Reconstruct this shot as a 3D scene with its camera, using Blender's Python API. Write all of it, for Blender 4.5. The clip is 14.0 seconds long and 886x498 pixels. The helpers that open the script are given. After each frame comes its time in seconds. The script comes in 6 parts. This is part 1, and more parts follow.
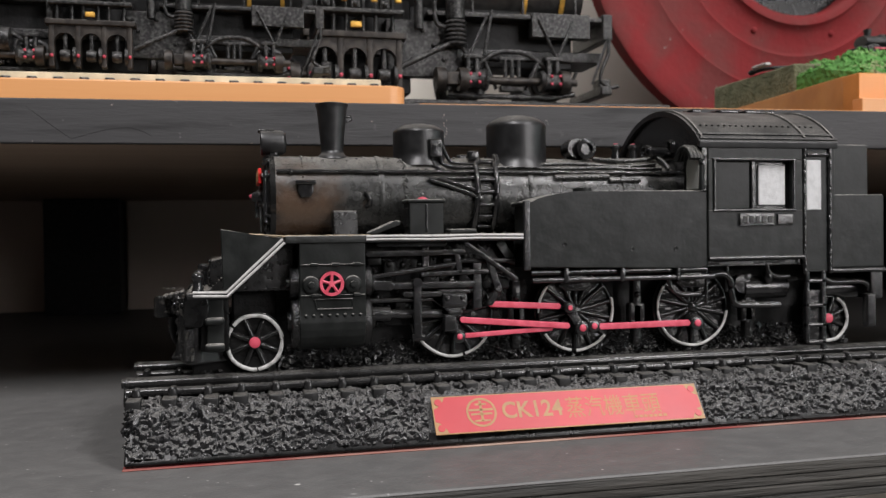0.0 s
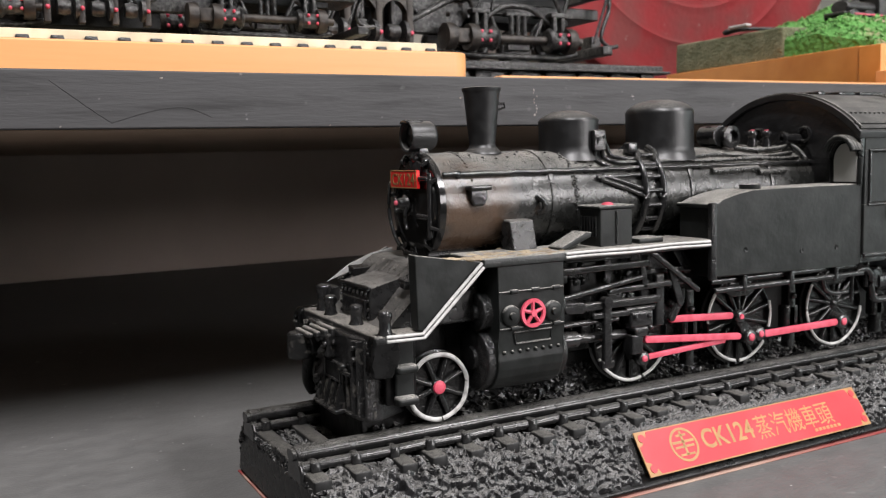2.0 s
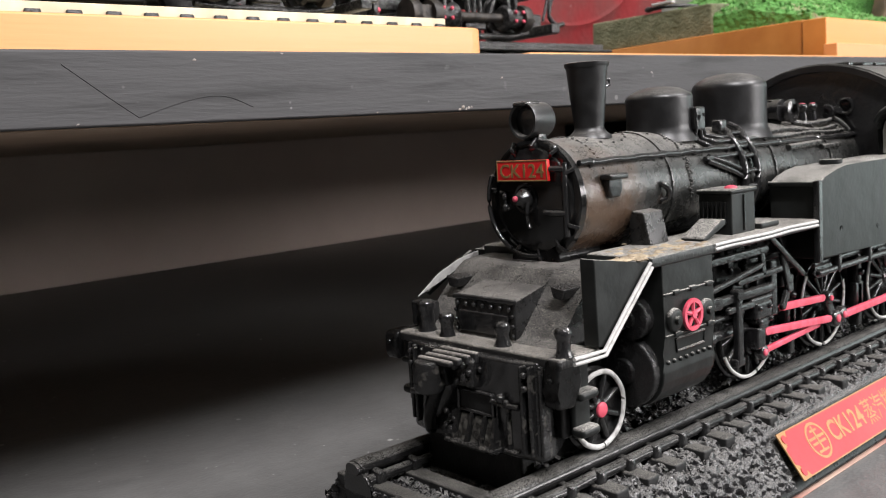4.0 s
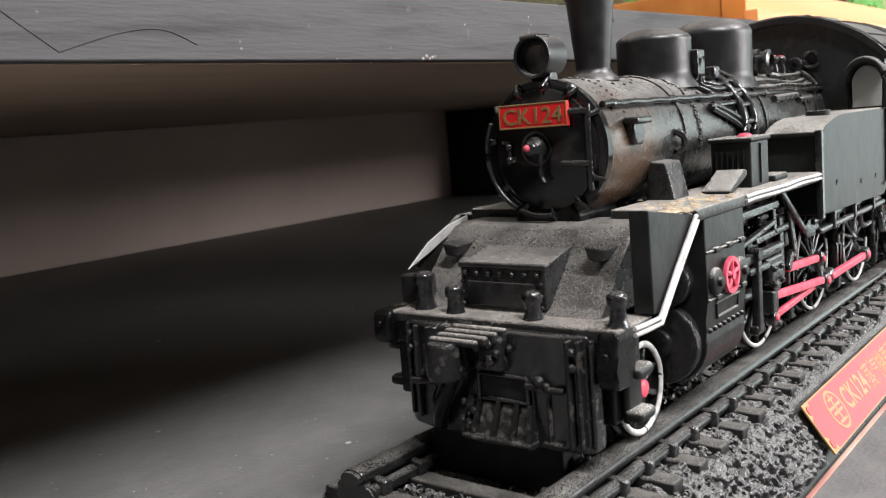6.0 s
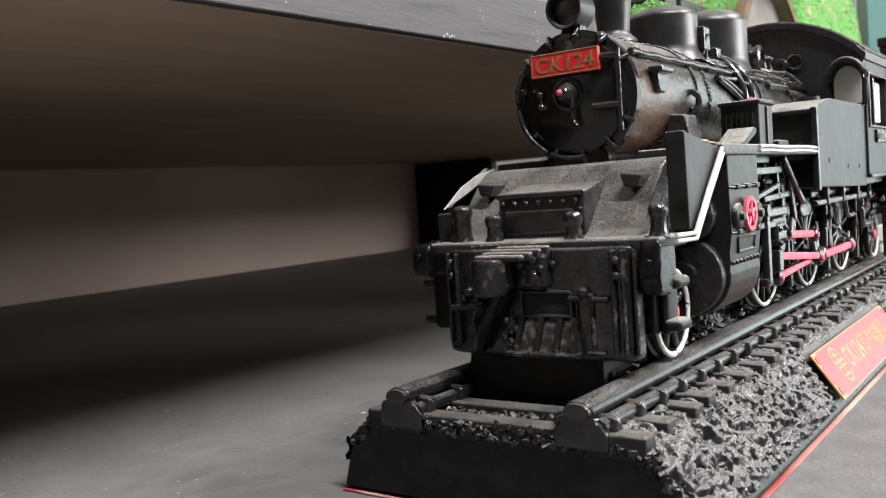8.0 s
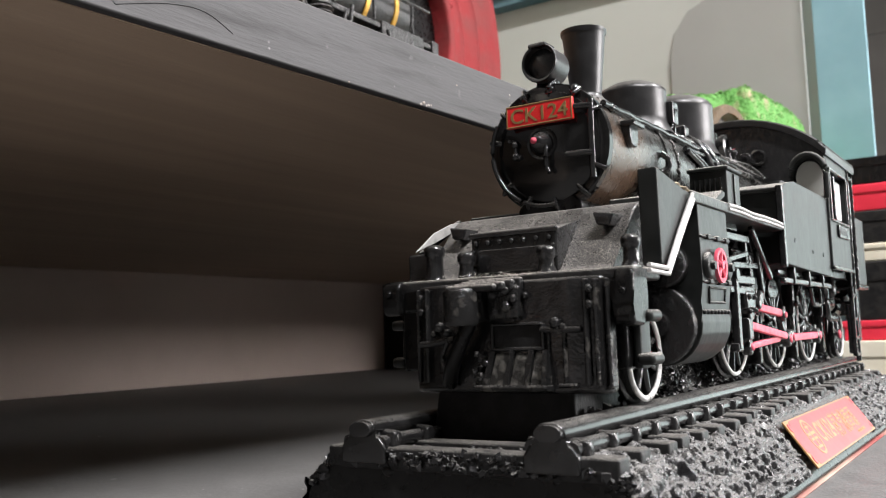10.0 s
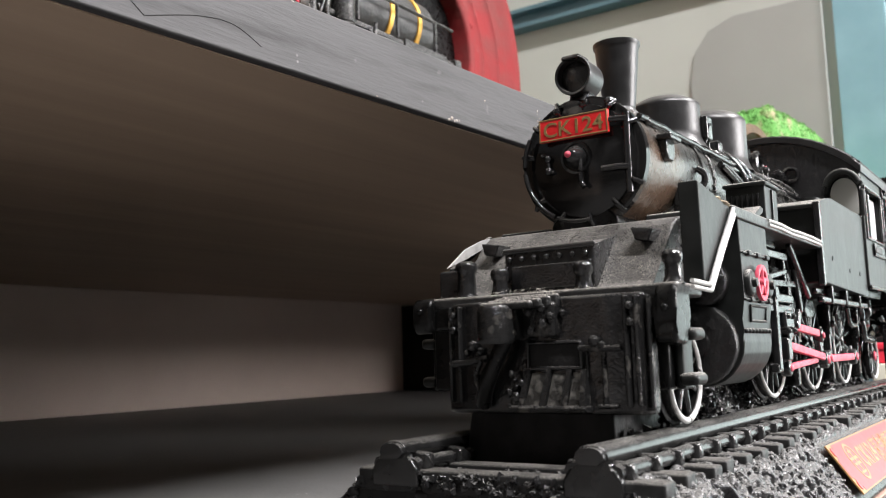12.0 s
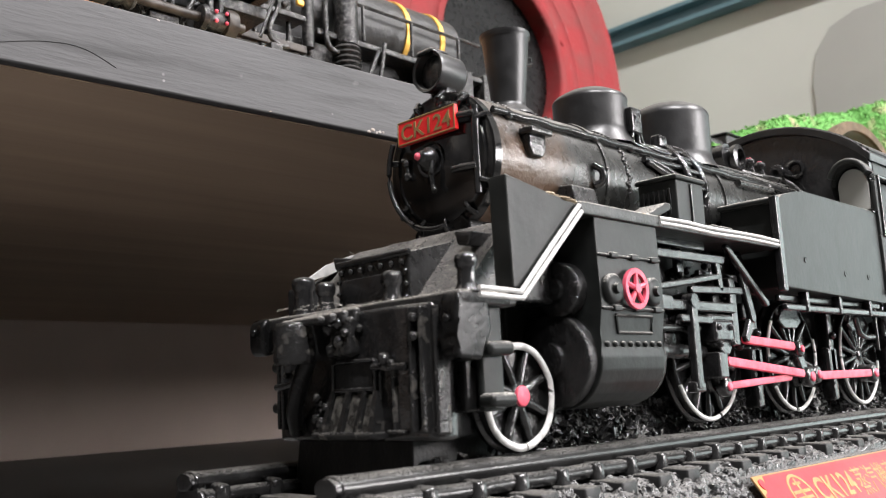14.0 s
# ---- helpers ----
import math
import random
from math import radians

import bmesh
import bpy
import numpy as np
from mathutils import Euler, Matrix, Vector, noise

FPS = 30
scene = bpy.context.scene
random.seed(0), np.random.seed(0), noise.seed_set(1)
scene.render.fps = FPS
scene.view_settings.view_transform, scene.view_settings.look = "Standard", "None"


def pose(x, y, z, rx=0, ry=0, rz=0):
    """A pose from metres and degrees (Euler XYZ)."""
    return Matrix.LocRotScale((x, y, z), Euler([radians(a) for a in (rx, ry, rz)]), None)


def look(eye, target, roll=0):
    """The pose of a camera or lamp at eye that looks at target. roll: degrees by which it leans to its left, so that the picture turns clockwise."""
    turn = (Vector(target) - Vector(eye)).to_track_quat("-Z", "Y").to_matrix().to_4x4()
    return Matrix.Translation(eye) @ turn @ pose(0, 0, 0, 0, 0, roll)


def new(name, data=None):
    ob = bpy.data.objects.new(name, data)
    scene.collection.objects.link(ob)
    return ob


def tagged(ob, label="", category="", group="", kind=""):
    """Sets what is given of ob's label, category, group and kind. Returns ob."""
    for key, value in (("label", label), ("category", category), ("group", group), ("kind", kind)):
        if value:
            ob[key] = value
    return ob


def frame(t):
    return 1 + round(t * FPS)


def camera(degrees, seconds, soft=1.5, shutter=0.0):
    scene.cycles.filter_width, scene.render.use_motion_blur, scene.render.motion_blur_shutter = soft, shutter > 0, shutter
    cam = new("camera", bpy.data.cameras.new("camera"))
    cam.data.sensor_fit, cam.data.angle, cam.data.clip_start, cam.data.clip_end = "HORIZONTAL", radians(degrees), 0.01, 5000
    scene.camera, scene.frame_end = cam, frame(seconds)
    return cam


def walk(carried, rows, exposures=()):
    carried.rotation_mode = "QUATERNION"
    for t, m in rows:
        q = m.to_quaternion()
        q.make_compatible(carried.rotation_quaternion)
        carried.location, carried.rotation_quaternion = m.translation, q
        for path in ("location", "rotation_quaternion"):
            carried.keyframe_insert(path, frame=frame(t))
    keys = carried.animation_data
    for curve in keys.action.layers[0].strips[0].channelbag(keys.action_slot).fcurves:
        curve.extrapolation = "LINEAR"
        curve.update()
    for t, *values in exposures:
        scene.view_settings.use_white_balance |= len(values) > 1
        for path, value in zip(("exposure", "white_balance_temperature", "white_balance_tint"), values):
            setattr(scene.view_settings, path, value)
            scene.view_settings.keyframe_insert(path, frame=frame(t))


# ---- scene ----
cam = camera(52.90, 14.0, soft=1.1)
# the close-up lens has little depth of field
cam.data.dof.use_dof, cam.data.dof.focus_distance, cam.data.dof.aperture_fstop = True, 0.205, 46.0
PATH = [
    (0, (0.02920, -0.26151, 0.06504), (0.26668, 0.70976, 0.04943), -0.75),
    (0.5, (0.01009, -0.23865, 0.06987), (0.29718, 0.71844, 0.03050), -0.87),
    (1, (-0.02341, -0.22161, 0.07282), (0.31983, 0.71560, 0.01103), -1.00),
    (1.5, (-0.04032, -0.19826, 0.08742), (0.36816, 0.71086, 0.00586), -1.17),
    (2, (-0.06551, -0.17696, 0.09057), (0.40472, 0.69971, -0.01114), -1.45),
    (2.5, (-0.08579, -0.16832, 0.09332), (0.43449, 0.67798, -0.02108), -1.88),
    (3, (-0.10145, -0.15185, 0.08850), (0.46647, 0.66224, -0.03283), -2.53),
    (3.5, (-0.10670, -0.13068, 0.09414), (0.50389, 0.65165, -0.02889), -3.27),
    (3.7, (-0.11138, -0.11849, 0.09433), (0.51732, 0.64931, -0.02898), -3.52),
    (5.8, (-0.11109, -0.05703, 0.08552), (0.64697, 0.58077, -0.05068), -4.66),
    (6, (-0.11002, -0.05669, 0.08493), (0.65388, 0.57353, -0.05390), -4.69),
    (6.5, (-0.11383, -0.05232, 0.08115), (0.66009, 0.56498, -0.06024), -4.57),
    (7, (-0.12240, -0.04900, 0.07245), (0.66076, 0.55839, -0.06072), -4.43),
    (7.5, (-0.12879, -0.04887, 0.06747), (0.66598, 0.54930, -0.03527), -4.22),
    (8, (-0.13040, -0.04803, 0.05851), (0.67567, 0.54094, 0.00038), -3.95),
    (8.5, (-0.12685, -0.05002, 0.05553), (0.68724, 0.53053, 0.04094), -3.69),
    (8.7, (-0.13067, -0.05123, 0.04511), (0.68437, 0.52728, 0.07756), -3.45),
    (11, (-0.12845, -0.04009, 0.03719), (0.70028, 0.50944, 0.14318), -1.69),
    (11.5, (-0.12774, -0.03979, 0.03725), (0.69736, 0.51362, 0.15099), -1.53),
    (12, (-0.12770, -0.03980, 0.03732), (0.68968, 0.52350, 0.15806), -1.73),
    (12.5, (-0.12629, -0.04058, 0.03599), (0.67647, 0.54154, 0.16526), -2.04),
    (13, (-0.12133, -0.04432, 0.03454), (0.65884, 0.56643, 0.16987), -2.38),
    (13.5, (-0.10519, -0.05952, 0.03956), (0.63731, 0.59457, 0.18398), -2.44),
    (14, (-0.07677, -0.07807, 0.03373), (0.62248, 0.61882, 0.19310), -2.72),
]
EXPOSURES = [(0, 0.08), (0.8, 0.13), (1.1, 0.25), (1.5, 0.7), (2, 0.68), (2.5, 0.5), (3, 0.46), (3.7, 0.76), (5.8, 1.17), (7.5, 1.4), (11, 1.45), (13, 1.58), (14, 1.54)]
walk(cam, [(t, look(eye, target, roll)) for t, eye, target, roll in PATH], EXPOSURES)

# ---- world, light and exposure ----
world = bpy.data.worlds.new("room_air")
scene.world = world
world.use_nodes = True
world.node_tree.nodes["Background"].inputs["Color"].default_value = (0.80, 0.86, 1.0, 1)
world.node_tree.nodes["Background"].inputs["Strength"].default_value = 0.02


def ceiling_lamp(x, y, z, sx, sy, watts, tint):
    data = bpy.data.lights.new("ceiling_lamp_glow", "AREA")
    data.shape, data.size, data.size_y, data.energy, data.color = "RECTANGLE", sx, sy, watts, tint
    lamp = new("ceiling_lamp_glow", data)
    lamp.matrix_world = look((x, y, z), (x, y, z - 1))
    return lamp


LAMPS = [(-0.35, -1.05, 0.05, 1.2, 36.0), (1.15, -1.30, 0.05, 1.2, 37.0)]
for lx, ly, lsx, lsy, lw in LAMPS:
    ceiling_lamp(lx, ly, 1.745, lsx, lsy, lw, (1.0, 0.97, 0.985))


def daylight(eye, target, sx, sz, watts, tint):
    """Sky light in the opening of a window."""
    data = bpy.data.lights.new("window_daylight", "AREA")
    data.shape, data.size, data.size_y, data.energy, data.color = "RECTANGLE", sx, sz, watts, tint
    new("window_daylight", data).matrix_world = look(eye, target)


daylight((3.495, -1.3, 0.30), (0, -1.3, 0.30), 2.3, 1.6, 13.5, (0.86, 1.0, 0.98))
daylight((2.3, -2.995, 0.80), (2.3, 0, 0.80), 2.2, 0.9, 64.0, (1.0, 0.96, 0.965))

# ---- materials ----


def material(name, colour, rough=0.5, metal=0.0, second=None, grain_mm=2.0, spread=(0.4, 0.65), bump=0.2, fine=0.0,
             stretch=(1, 1, 1), dust=0.0, dust_colour=(0.17, 0.16, 0.145), rough_to=None, chip=0.0, island=0.0, dust_from=0.35, spec=0.5, specks=0.0):
    """Paint, wood or resin: two colours mixed by noise of grain_mm, relief at two sizes, and dust on what faces up."""
    m = bpy.data.materials.new(name)
    m.use_nodes = True
    nt = m.node_tree
    bsdf = nt.nodes["Principled BSDF"]
    bsdf.inputs["Metallic"].default_value = metal
    bsdf.inputs["Specular IOR Level"].default_value = spec
    coord = nt.nodes.new("ShaderNodeTexCoord")
    mapping = nt.nodes.new("ShaderNodeMapping")
    mapping.inputs["Scale"].default_value = stretch
    nt.links.new(coord.outputs["Object"], mapping.inputs["Vector"])
    big = nt.nodes.new("ShaderNodeTexNoise")
    big.inputs["Scale"].default_value = 1000.0 / (grain_mm * 2)
    big.inputs["Detail"].default_value = 6
    nt.links.new(mapping.outputs["Vector"], big.inputs["Vector"])
    ramp = nt.nodes.new("ShaderNodeMapRange")
    ramp.inputs["From Min"].default_value, ramp.inputs["From Max"].default_value = spread
    nt.links.new(big.outputs["Fac"], ramp.inputs["Value"])
    mix = nt.nodes.new("ShaderNodeMix")
    mix.data_type = "RGBA"
    second = second or tuple(min(1.0, c * 1.5 + 0.004) for c in colour)
    mix.inputs[6].default_value, mix.inputs[7].default_value = (*colour, 1), (*second, 1)
    nt.links.new(ramp.outputs["Result"], mix.inputs["Factor"])
    out = mix.outputs[2]
    if island:
        geo = nt.nodes.new("ShaderNodeNewGeometry")
        hsv = nt.nodes.new("ShaderNodeHueSaturation")
        val = nt.nodes.new("ShaderNodeMapRange")
        val.inputs["To Min"].default_value, val.inputs["To Max"].default_value = 1 - island, 1 + island
        nt.links.new(geo.outputs["Random Per Island"], val.inputs["Value"])
        nt.links.new(val.outputs["Result"], hsv.inputs["Value"])
        nt.links.new(out, hsv.inputs["Color"])
        out = hsv.outputs["Color"]
    rough_node = nt.nodes.new("ShaderNodeMapRange")
    rough_node.inputs["To Min"].default_value = rough
    rough_node.inputs["To Max"].default_value = rough_to if rough_to is not None else min(1, rough + 0.12)
    nt.links.new(big.outputs["Fac"], rough_node.inputs["Value"])
    rough_out = rough_node.outputs["Result"]
    if dust:
        geo = nt.nodes.new("ShaderNodeNewGeometry")
        sep = nt.nodes.new("ShaderNodeSeparateXYZ")
        nt.links.new(geo.outputs["Normal"], sep.inputs["Vector"])
        up = nt.nodes.new("ShaderNodeMapRange")
        up.inputs["From Min"].default_value, up.inputs["From Max"].default_value = dust_from, 0.95
        nt.links.new(sep.outputs["Z"], up.inputs["Value"])
        speck = nt.nodes.new("ShaderNodeTexNoise")
        speck.inputs["Scale"].default_value, speck.inputs["Detail"].default_value = 4200, 10
        nt.links.new(coord.outputs["Object"], speck.inputs["Vector"])
        amount = nt.nodes.new("ShaderNodeMapRange")
        amount.inputs["From Min"].default_value, amount.inputs["From Max"].default_value = 0.43, 0.67
        amount.inputs["To Max"].default_value = dust
        nt.links.new(speck.outputs["Fac"], amount.inputs["Value"])
        mul = nt.nodes.new("ShaderNodeMath")
        mul.operation = "MULTIPLY"
        nt.links.new(amount.outputs["Result"], mul.inputs[1])
        # dust lies in drifts: thicker here, wiped there
        drift = nt.nodes.new("ShaderNodeTexNoise")
        drift.inputs["Scale"].default_value, drift.inputs["Detail"].default_value = 110, 5
        nt.links.new(coord.outputs["Object"], drift.inputs["Vector"])
        wiped = nt.nodes.new("ShaderNodeMapRange")
        wiped.inputs["From Min"].default_value, wiped.inputs["From Max"].default_value = 0.34, 0.62
        wiped.inputs["To Min"].default_value, wiped.inputs["To Max"].default_value = 0.45, 1.25
        nt.links.new(drift.outputs["Fac"], wiped.inputs["Value"])
        lie = nt.nodes.new("ShaderNodeMath")
        lie.operation = "MULTIPLY"
        nt.links.new(up.outputs["Result"], lie.inputs[0])
        nt.links.new(wiped.outputs["Result"], lie.inputs[1])
        nt.links.new(lie.outputs[0], mul.inputs[0])
        dm = nt.nodes.new("ShaderNodeMix")
        dm.data_type = "RGBA"
        dm.inputs[7].default_value = (*dust_colour, 1)
        nt.links.new(mul.outputs[0], dm.inputs["Factor"])
        nt.links.new(out, dm.inputs[6])
        out = dm.outputs[2]
        rm = nt.nodes.new("ShaderNodeMix")
        rm.inputs["B"].default_value = 0.95
        nt.links.new(mul.outputs[0], rm.inputs["Factor"])
        nt.links.new(rough_out, rm.inputs["A"])
        rough_out = rm.outputs["Result"]
    if chip:
        spots = nt.nodes.new("ShaderNodeTexNoise")
        spots.inputs["Scale"].default_value, spots.inputs["Detail"].default_value = 160, 5
        nt.links.new(coord.outputs["Object"], spots.inputs["Vector"])
        pick = nt.nodes.new("ShaderNodeMapRange")
        pick.inputs["From Min"].default_value, pick.inputs["From Max"].default_value = 0.68, 0.74
        pick.inputs["To Max"].default_value = chip
        nt.links.new(spots.outputs["Fac"], pick.inputs["Value"])
        cm = nt.nodes.new("ShaderNodeMix")
        cm.data_type = "RGBA"
        cm.inputs[7].default_value = (0.3, 0.29, 0.28, 1)
        nt.links.new(pick.outputs["Result"], cm.inputs["Factor"])
        nt.links.new(out, cm.inputs[6])
        out = cm.outputs[2]
    if specks:
        # single crumbs of pale dust, some millimetres apart
        for size, keep in ((380.0, 0.88), (150.0, 0.93)):
            cell = nt.nodes.new("ShaderNodeTexVoronoi")
            cell.inputs["Scale"].default_value = size
            nt.links.new(coord.outputs["Object"], cell.inputs["Vector"])
            near = nt.nodes.new("ShaderNodeMapRange")
            near.inputs["From Min"].default_value, near.inputs["From Max"].default_value = 0.16, 0.08
            nt.links.new(cell.outputs["Distance"], near.inputs["Value"])
            tone = nt.nodes.new("ShaderNodeSeparateColor")
            nt.links.new(cell.outputs["Color"], tone.inputs["Color"])
            some = nt.nodes.new("ShaderNodeMapRange")
            some.inputs["From Min"].default_value, some.inputs["From Max"].default_value = keep, 1.0
            some.inputs["To Max"].default_value = specks
            nt.links.new(tone.outputs["Red"], some.inputs["Value"])
            both = nt.nodes.new("ShaderNodeMath")
            both.operation = "MULTIPLY"
            nt.links.new(near.outputs["Result"], both.inputs[0])
            nt.links.new(some.outputs["Result"], both.inputs[1])
            sm = nt.nodes.new("ShaderNodeMix")
            sm.data_type = "RGBA"
            sm.inputs[7].default_value = (0.5, 0.49, 0.47, 1)
            nt.links.new(both.outputs[0], sm.inputs["Factor"])
            nt.links.new(out, sm.inputs[6])
            out = sm.outputs[2]
    nt.links.new(out, bsdf.inputs["Base Color"])
    nt.links.new(rough_out, bsdf.inputs["Roughness"])
    if bump or fine:
        small = nt.nodes.new("ShaderNodeTexNoise")
        small.inputs["Scale"].default_value = 1000.0 / (grain_mm * 0.35)
        small.inputs["Detail"].default_value = 4
        nt.links.new(mapping.outputs["Vector"], small.inputs["Vector"])
        total = nt.nodes.new("ShaderNodeMath")
        total.operation = "MULTIPLY_ADD"
        total.inputs[1].default_value = fine
        nt.links.new(small.outputs["Fac"], total.inputs[0])
        nt.links.new(big.outputs["Fac"], total.inputs[2])
        b = nt.nodes.new("ShaderNodeBump")
        b.inputs["Strength"].default_value = bump
        b.inputs["Distance"].default_value = grain_mm * 0.0006
        nt.links.new(total.outputs[0], b.inputs["Height"])
        nt.links.new(b.outputs["Normal"], bsdf.inputs["Normal"])
    return m


gloss_black = material("gloss_black_paint", (0.0095, 0.0095, 0.0098), 0.10, spec=0.7, grain_mm=1.4, bump=0.30, fine=0.3, dust=0.4, rough_to=0.20)
smooth_black = material("smooth_gloss_black", (0.006, 0.006, 0.006), 0.08, grain_mm=2.0, bump=0.07, fine=0.2, dust=0.3, rough_to=0.18)
dome_black = material("satin_gloss_black_paint", (0.008, 0.008, 0.0083), 0.31, spec=0.55, grain_mm=1.6, bump=0.10, fine=0.2, dust=1.3, rough_to=0.44, dust_from=0.5, dust_colour=(0.2, 0.19, 0.175))
satin_black = material("satin_black_paint", (0.0085, 0.0095, 0.009), 0.34, grain_mm=3.2, bump=0.13, fine=0.10, dust=1.8, rough_to=0.46, spec=0.25, dust_colour=(0.46, 0.44, 0.405))
dusty_black = material("dusty_black_paint", (0.011, 0.011, 0.011), 0.22, grain_mm=1.0, bump=0.4, fine=0.4, dust=1.5, dust_colour=(0.25, 0.235, 0.215), dust_from=0.25)
deep_black = material("underframe_black", (0.006, 0.006, 0.006), 0.1, grain_mm=1.6, bump=0.4, fine=0.25, dust=0.1, rough_to=0.2)
void_black = material("matt_underside_black", (0.0075, 0.0075, 0.0075), 0.42, grain_mm=2.0, bump=0.3, fine=0.3, spec=0.22)
cover_black = material("rough_cast_black", (0.008, 0.008, 0.008), 0.16, grain_mm=0.9, bump=0.75, fine=0.5, rough_to=0.28)
plinth_black = material("matt_black_resin", (0.0032, 0.0032, 0.0032), 0.22, grain_mm=2.0, bump=0.16, fine=0.3, spec=0.24, rough_to=0.34)
heavy_dust = material("thickly_dusted_black", (0.012, 0.012, 0.012), 0.3, grain_mm=1.2, bump=0.6, fine=0.5, dust=2.3, dust_colour=(0.36, 0.335, 0.30), dust_from=0.2)
board_dust = material("pale_dust_on_black", (0.010, 0.011, 0.0105), 0.34, grain_mm=2.4, bump=0.3, fine=0.3, dust=2.6, dust_colour=(0.38, 0.36, 0.325), dust_from=0.3)
# pale mottle is worn edges plus glints put into the colour
worn_glint_black = material("worn_black_with_painted_glints", (0.0115, 0.0115, 0.0115), 0.12, second=(0.085, 0.08, 0.072), grain_mm=1.2, bump=0.6, fine=0.5, spread=(0.56, 0.72), dust=0.4, rough_to=0.24)
rail_black = material("rail_black_paint", (0.009, 0.009, 0.009), 0.15, grain_mm=2.4, bump=0.1, fine=0.3, dust=0.75, rough_to=0.30, spec=0.5, dust_colour=(0.25, 0.24, 0.22), dust_from=0.5)
ballast_black = material("ballast_black_resin", (0.0085, 0.0085, 0.009), 0.17, grain_mm=0.9, bump=0.45, fine=0.35, dust=1.9, dust_from=0.38,
                         dust_colour=(0.2, 0.195, 0.185))
sleeper_black = material("sleeper_black_resin", (0.007, 0.007, 0.007), 0.4, grain_mm=1.0, bump=0.2, fine=0.5, spec=0.3, dust=1.2, dust_colour=(0.22, 0.21, 0.19))
white_paint = material("white_brush_paint", (0.49, 0.485, 0.47), 0.45, second=(0.25, 0.245, 0.235), grain_mm=1.3, bump=0.45, fine=0.4, spread=(0.52, 0.74))
red_paint = material("coral_red_paint", (0.62, 0.085, 0.135), 0.42, second=(0.52, 0.05, 0.085), grain_mm=1.5, bump=0.3, fine=0.3)
plaque_red = material("plaque_red", (0.46, 0.030, 0.040), 0.34, second=(0.52, 0.042, 0.05), grain_mm=8, bump=0.05)
plate_red = material("number_plate_red", (0.66, 0.013, 0.015), 0.4, second=(0.72, 0.018, 0.018), grain_mm=1.5, bump=0.2)
plate_gold = material("darkened_gold", (0.20, 0.12, 0.045), 0.4, second=(0.28, 0.18, 0.07), grain_mm=1.0, bump=0.3)
gold = material("dull_gold", (0.34, 0.18, 0.068), 0.35, second=(0.40, 0.225, 0.08), grain_mm=1.5, bump=0.2)
pale_gold = material("worn_gold_print", (0.42, 0.215, 0.08), 0.45, metal=0.1, second=(0.46, 0.13, 0.06), grain_mm=3.0, bump=0.1, spread=(0.5, 0.8))
felt = material("red_and_cream_felt_edge", (0.24, 0.03, 0.03), 0.9, second=(0.46, 0.34, 0.27), grain_mm=9, stretch=(0.25, 1, 1), bump=0.4)
window_white = material("white_painted_pane", (0.56, 0.56, 0.56), 0.55, second=(0.48, 0.48, 0.48), grain_mm=1.2, bump=0.4)
glue = material("yellowed_glue", (0.42, 0.34, 0.23), 0.6, second=(0.16, 0.12, 0.08), grain_mm=2.5, bump=0.7, fine=0.5)
steel_brush = material("drybrushed_gunmetal", (0.010, 0.010, 0.010), 0.24, metal=0.3, second=(0.10, 0.098, 0.095), grain_mm=0.7, bump=0.5, fine=0.6, dust=0.55, spread=(0.45, 0.72), dust_colour=(0.24, 0.23, 0.215))
dark_iron = material("dark_iron_paint", (0.009, 0.009, 0.0095), 0.34, second=(0.022, 0.021, 0.019), grain_mm=1.6, bump=0.4, fine=0.3, dust=0.4)
brass = material("brass_yellow", (0.60, 0.34, 0.06), 0.35, metal=0.3, grain_mm=1.5, bump=0.2)
rust_brown = material("rusty_brown_metal", (0.014, 0.011, 0.009), 0.42, metal=0.3, second=(0.05, 0.042, 0.035), grain_mm=2, bump=0.4)


def wood(name, a, b, rough, grain_mm, bump=0.25, axis=0, dust=0.0, chip=0.0, rough_to=None, specks=0.0, spread=(0.3, 0.7), along=0.06):
    st = [1.0, 1.0, 1.0]
    st[axis] = along
    return material(name, a, rough, second=b, grain_mm=grain_mm, stretch=tuple(st), bump=bump, fine=0.4, dust=dust, chip=chip, rough_to=rough_to,
                    spread=spread, specks=specks)


board_black = wood("black_stained_board", (0.043, 0.042, 0.043), (0.012, 0.012, 0.012), 0.56, 2.2, bump=0.22, chip=0.12, specks=0.22, spread=(0.52, 0.78), along=0.11)
board_under = wood("brown_board_underside", (0.36, 0.26, 0.185), (0.45, 0.335, 0.245), 0.55, 6.0, bump=0.15)
table_black = material("black_table_top", (0.112, 0.111, 0.109), 0.42, second=(0.132, 0.131, 0.128), grain_mm=3, bump=0.18, fine=0.8, chip=0.35, rough_to=0.56, dust=0.22, dust_colour=(0.26, 0.25, 0.235), stretch=(0.65, 1, 1), specks=1.0)
table_edge = wood("black_plywood_edge", (0.012, 0.012, 0.011), (0.05, 0.046, 0.04), 0.6, 2.5, bump=0.8)
pine = wood("orange_varnished_pine", (0.73, 0.365, 0.15), (0.66, 0.29, 0.10), 0.35, 7.0, bump=0.05)
pine_dark = wood("orange_varnished_frame", (0.72, 0.285, 0.065), (0.58, 0.20, 0.038), 0.35, 9.0, bump=0.05)
cream = material("cream_plastic", (0.50, 0.44, 0.31), 0.5, grain_mm=6, bump=0.05)
cream_box = material("cream_card", (0.80, 0.74, 0.58), 0.6, grain_mm=20, bump=0.05)
back_panel_mat = material("taupe_back_panel", (0.445, 0.365, 0.315), 0.7, second=(0.49, 0.405, 0.35), grain_mm=40, bump=0.05)
beige_wall = material("beige_wall_paint", (0.56, 0.525, 0.46), 0.85, second=(0.62, 0.585, 0.52), grain_mm=60, bump=0.08)
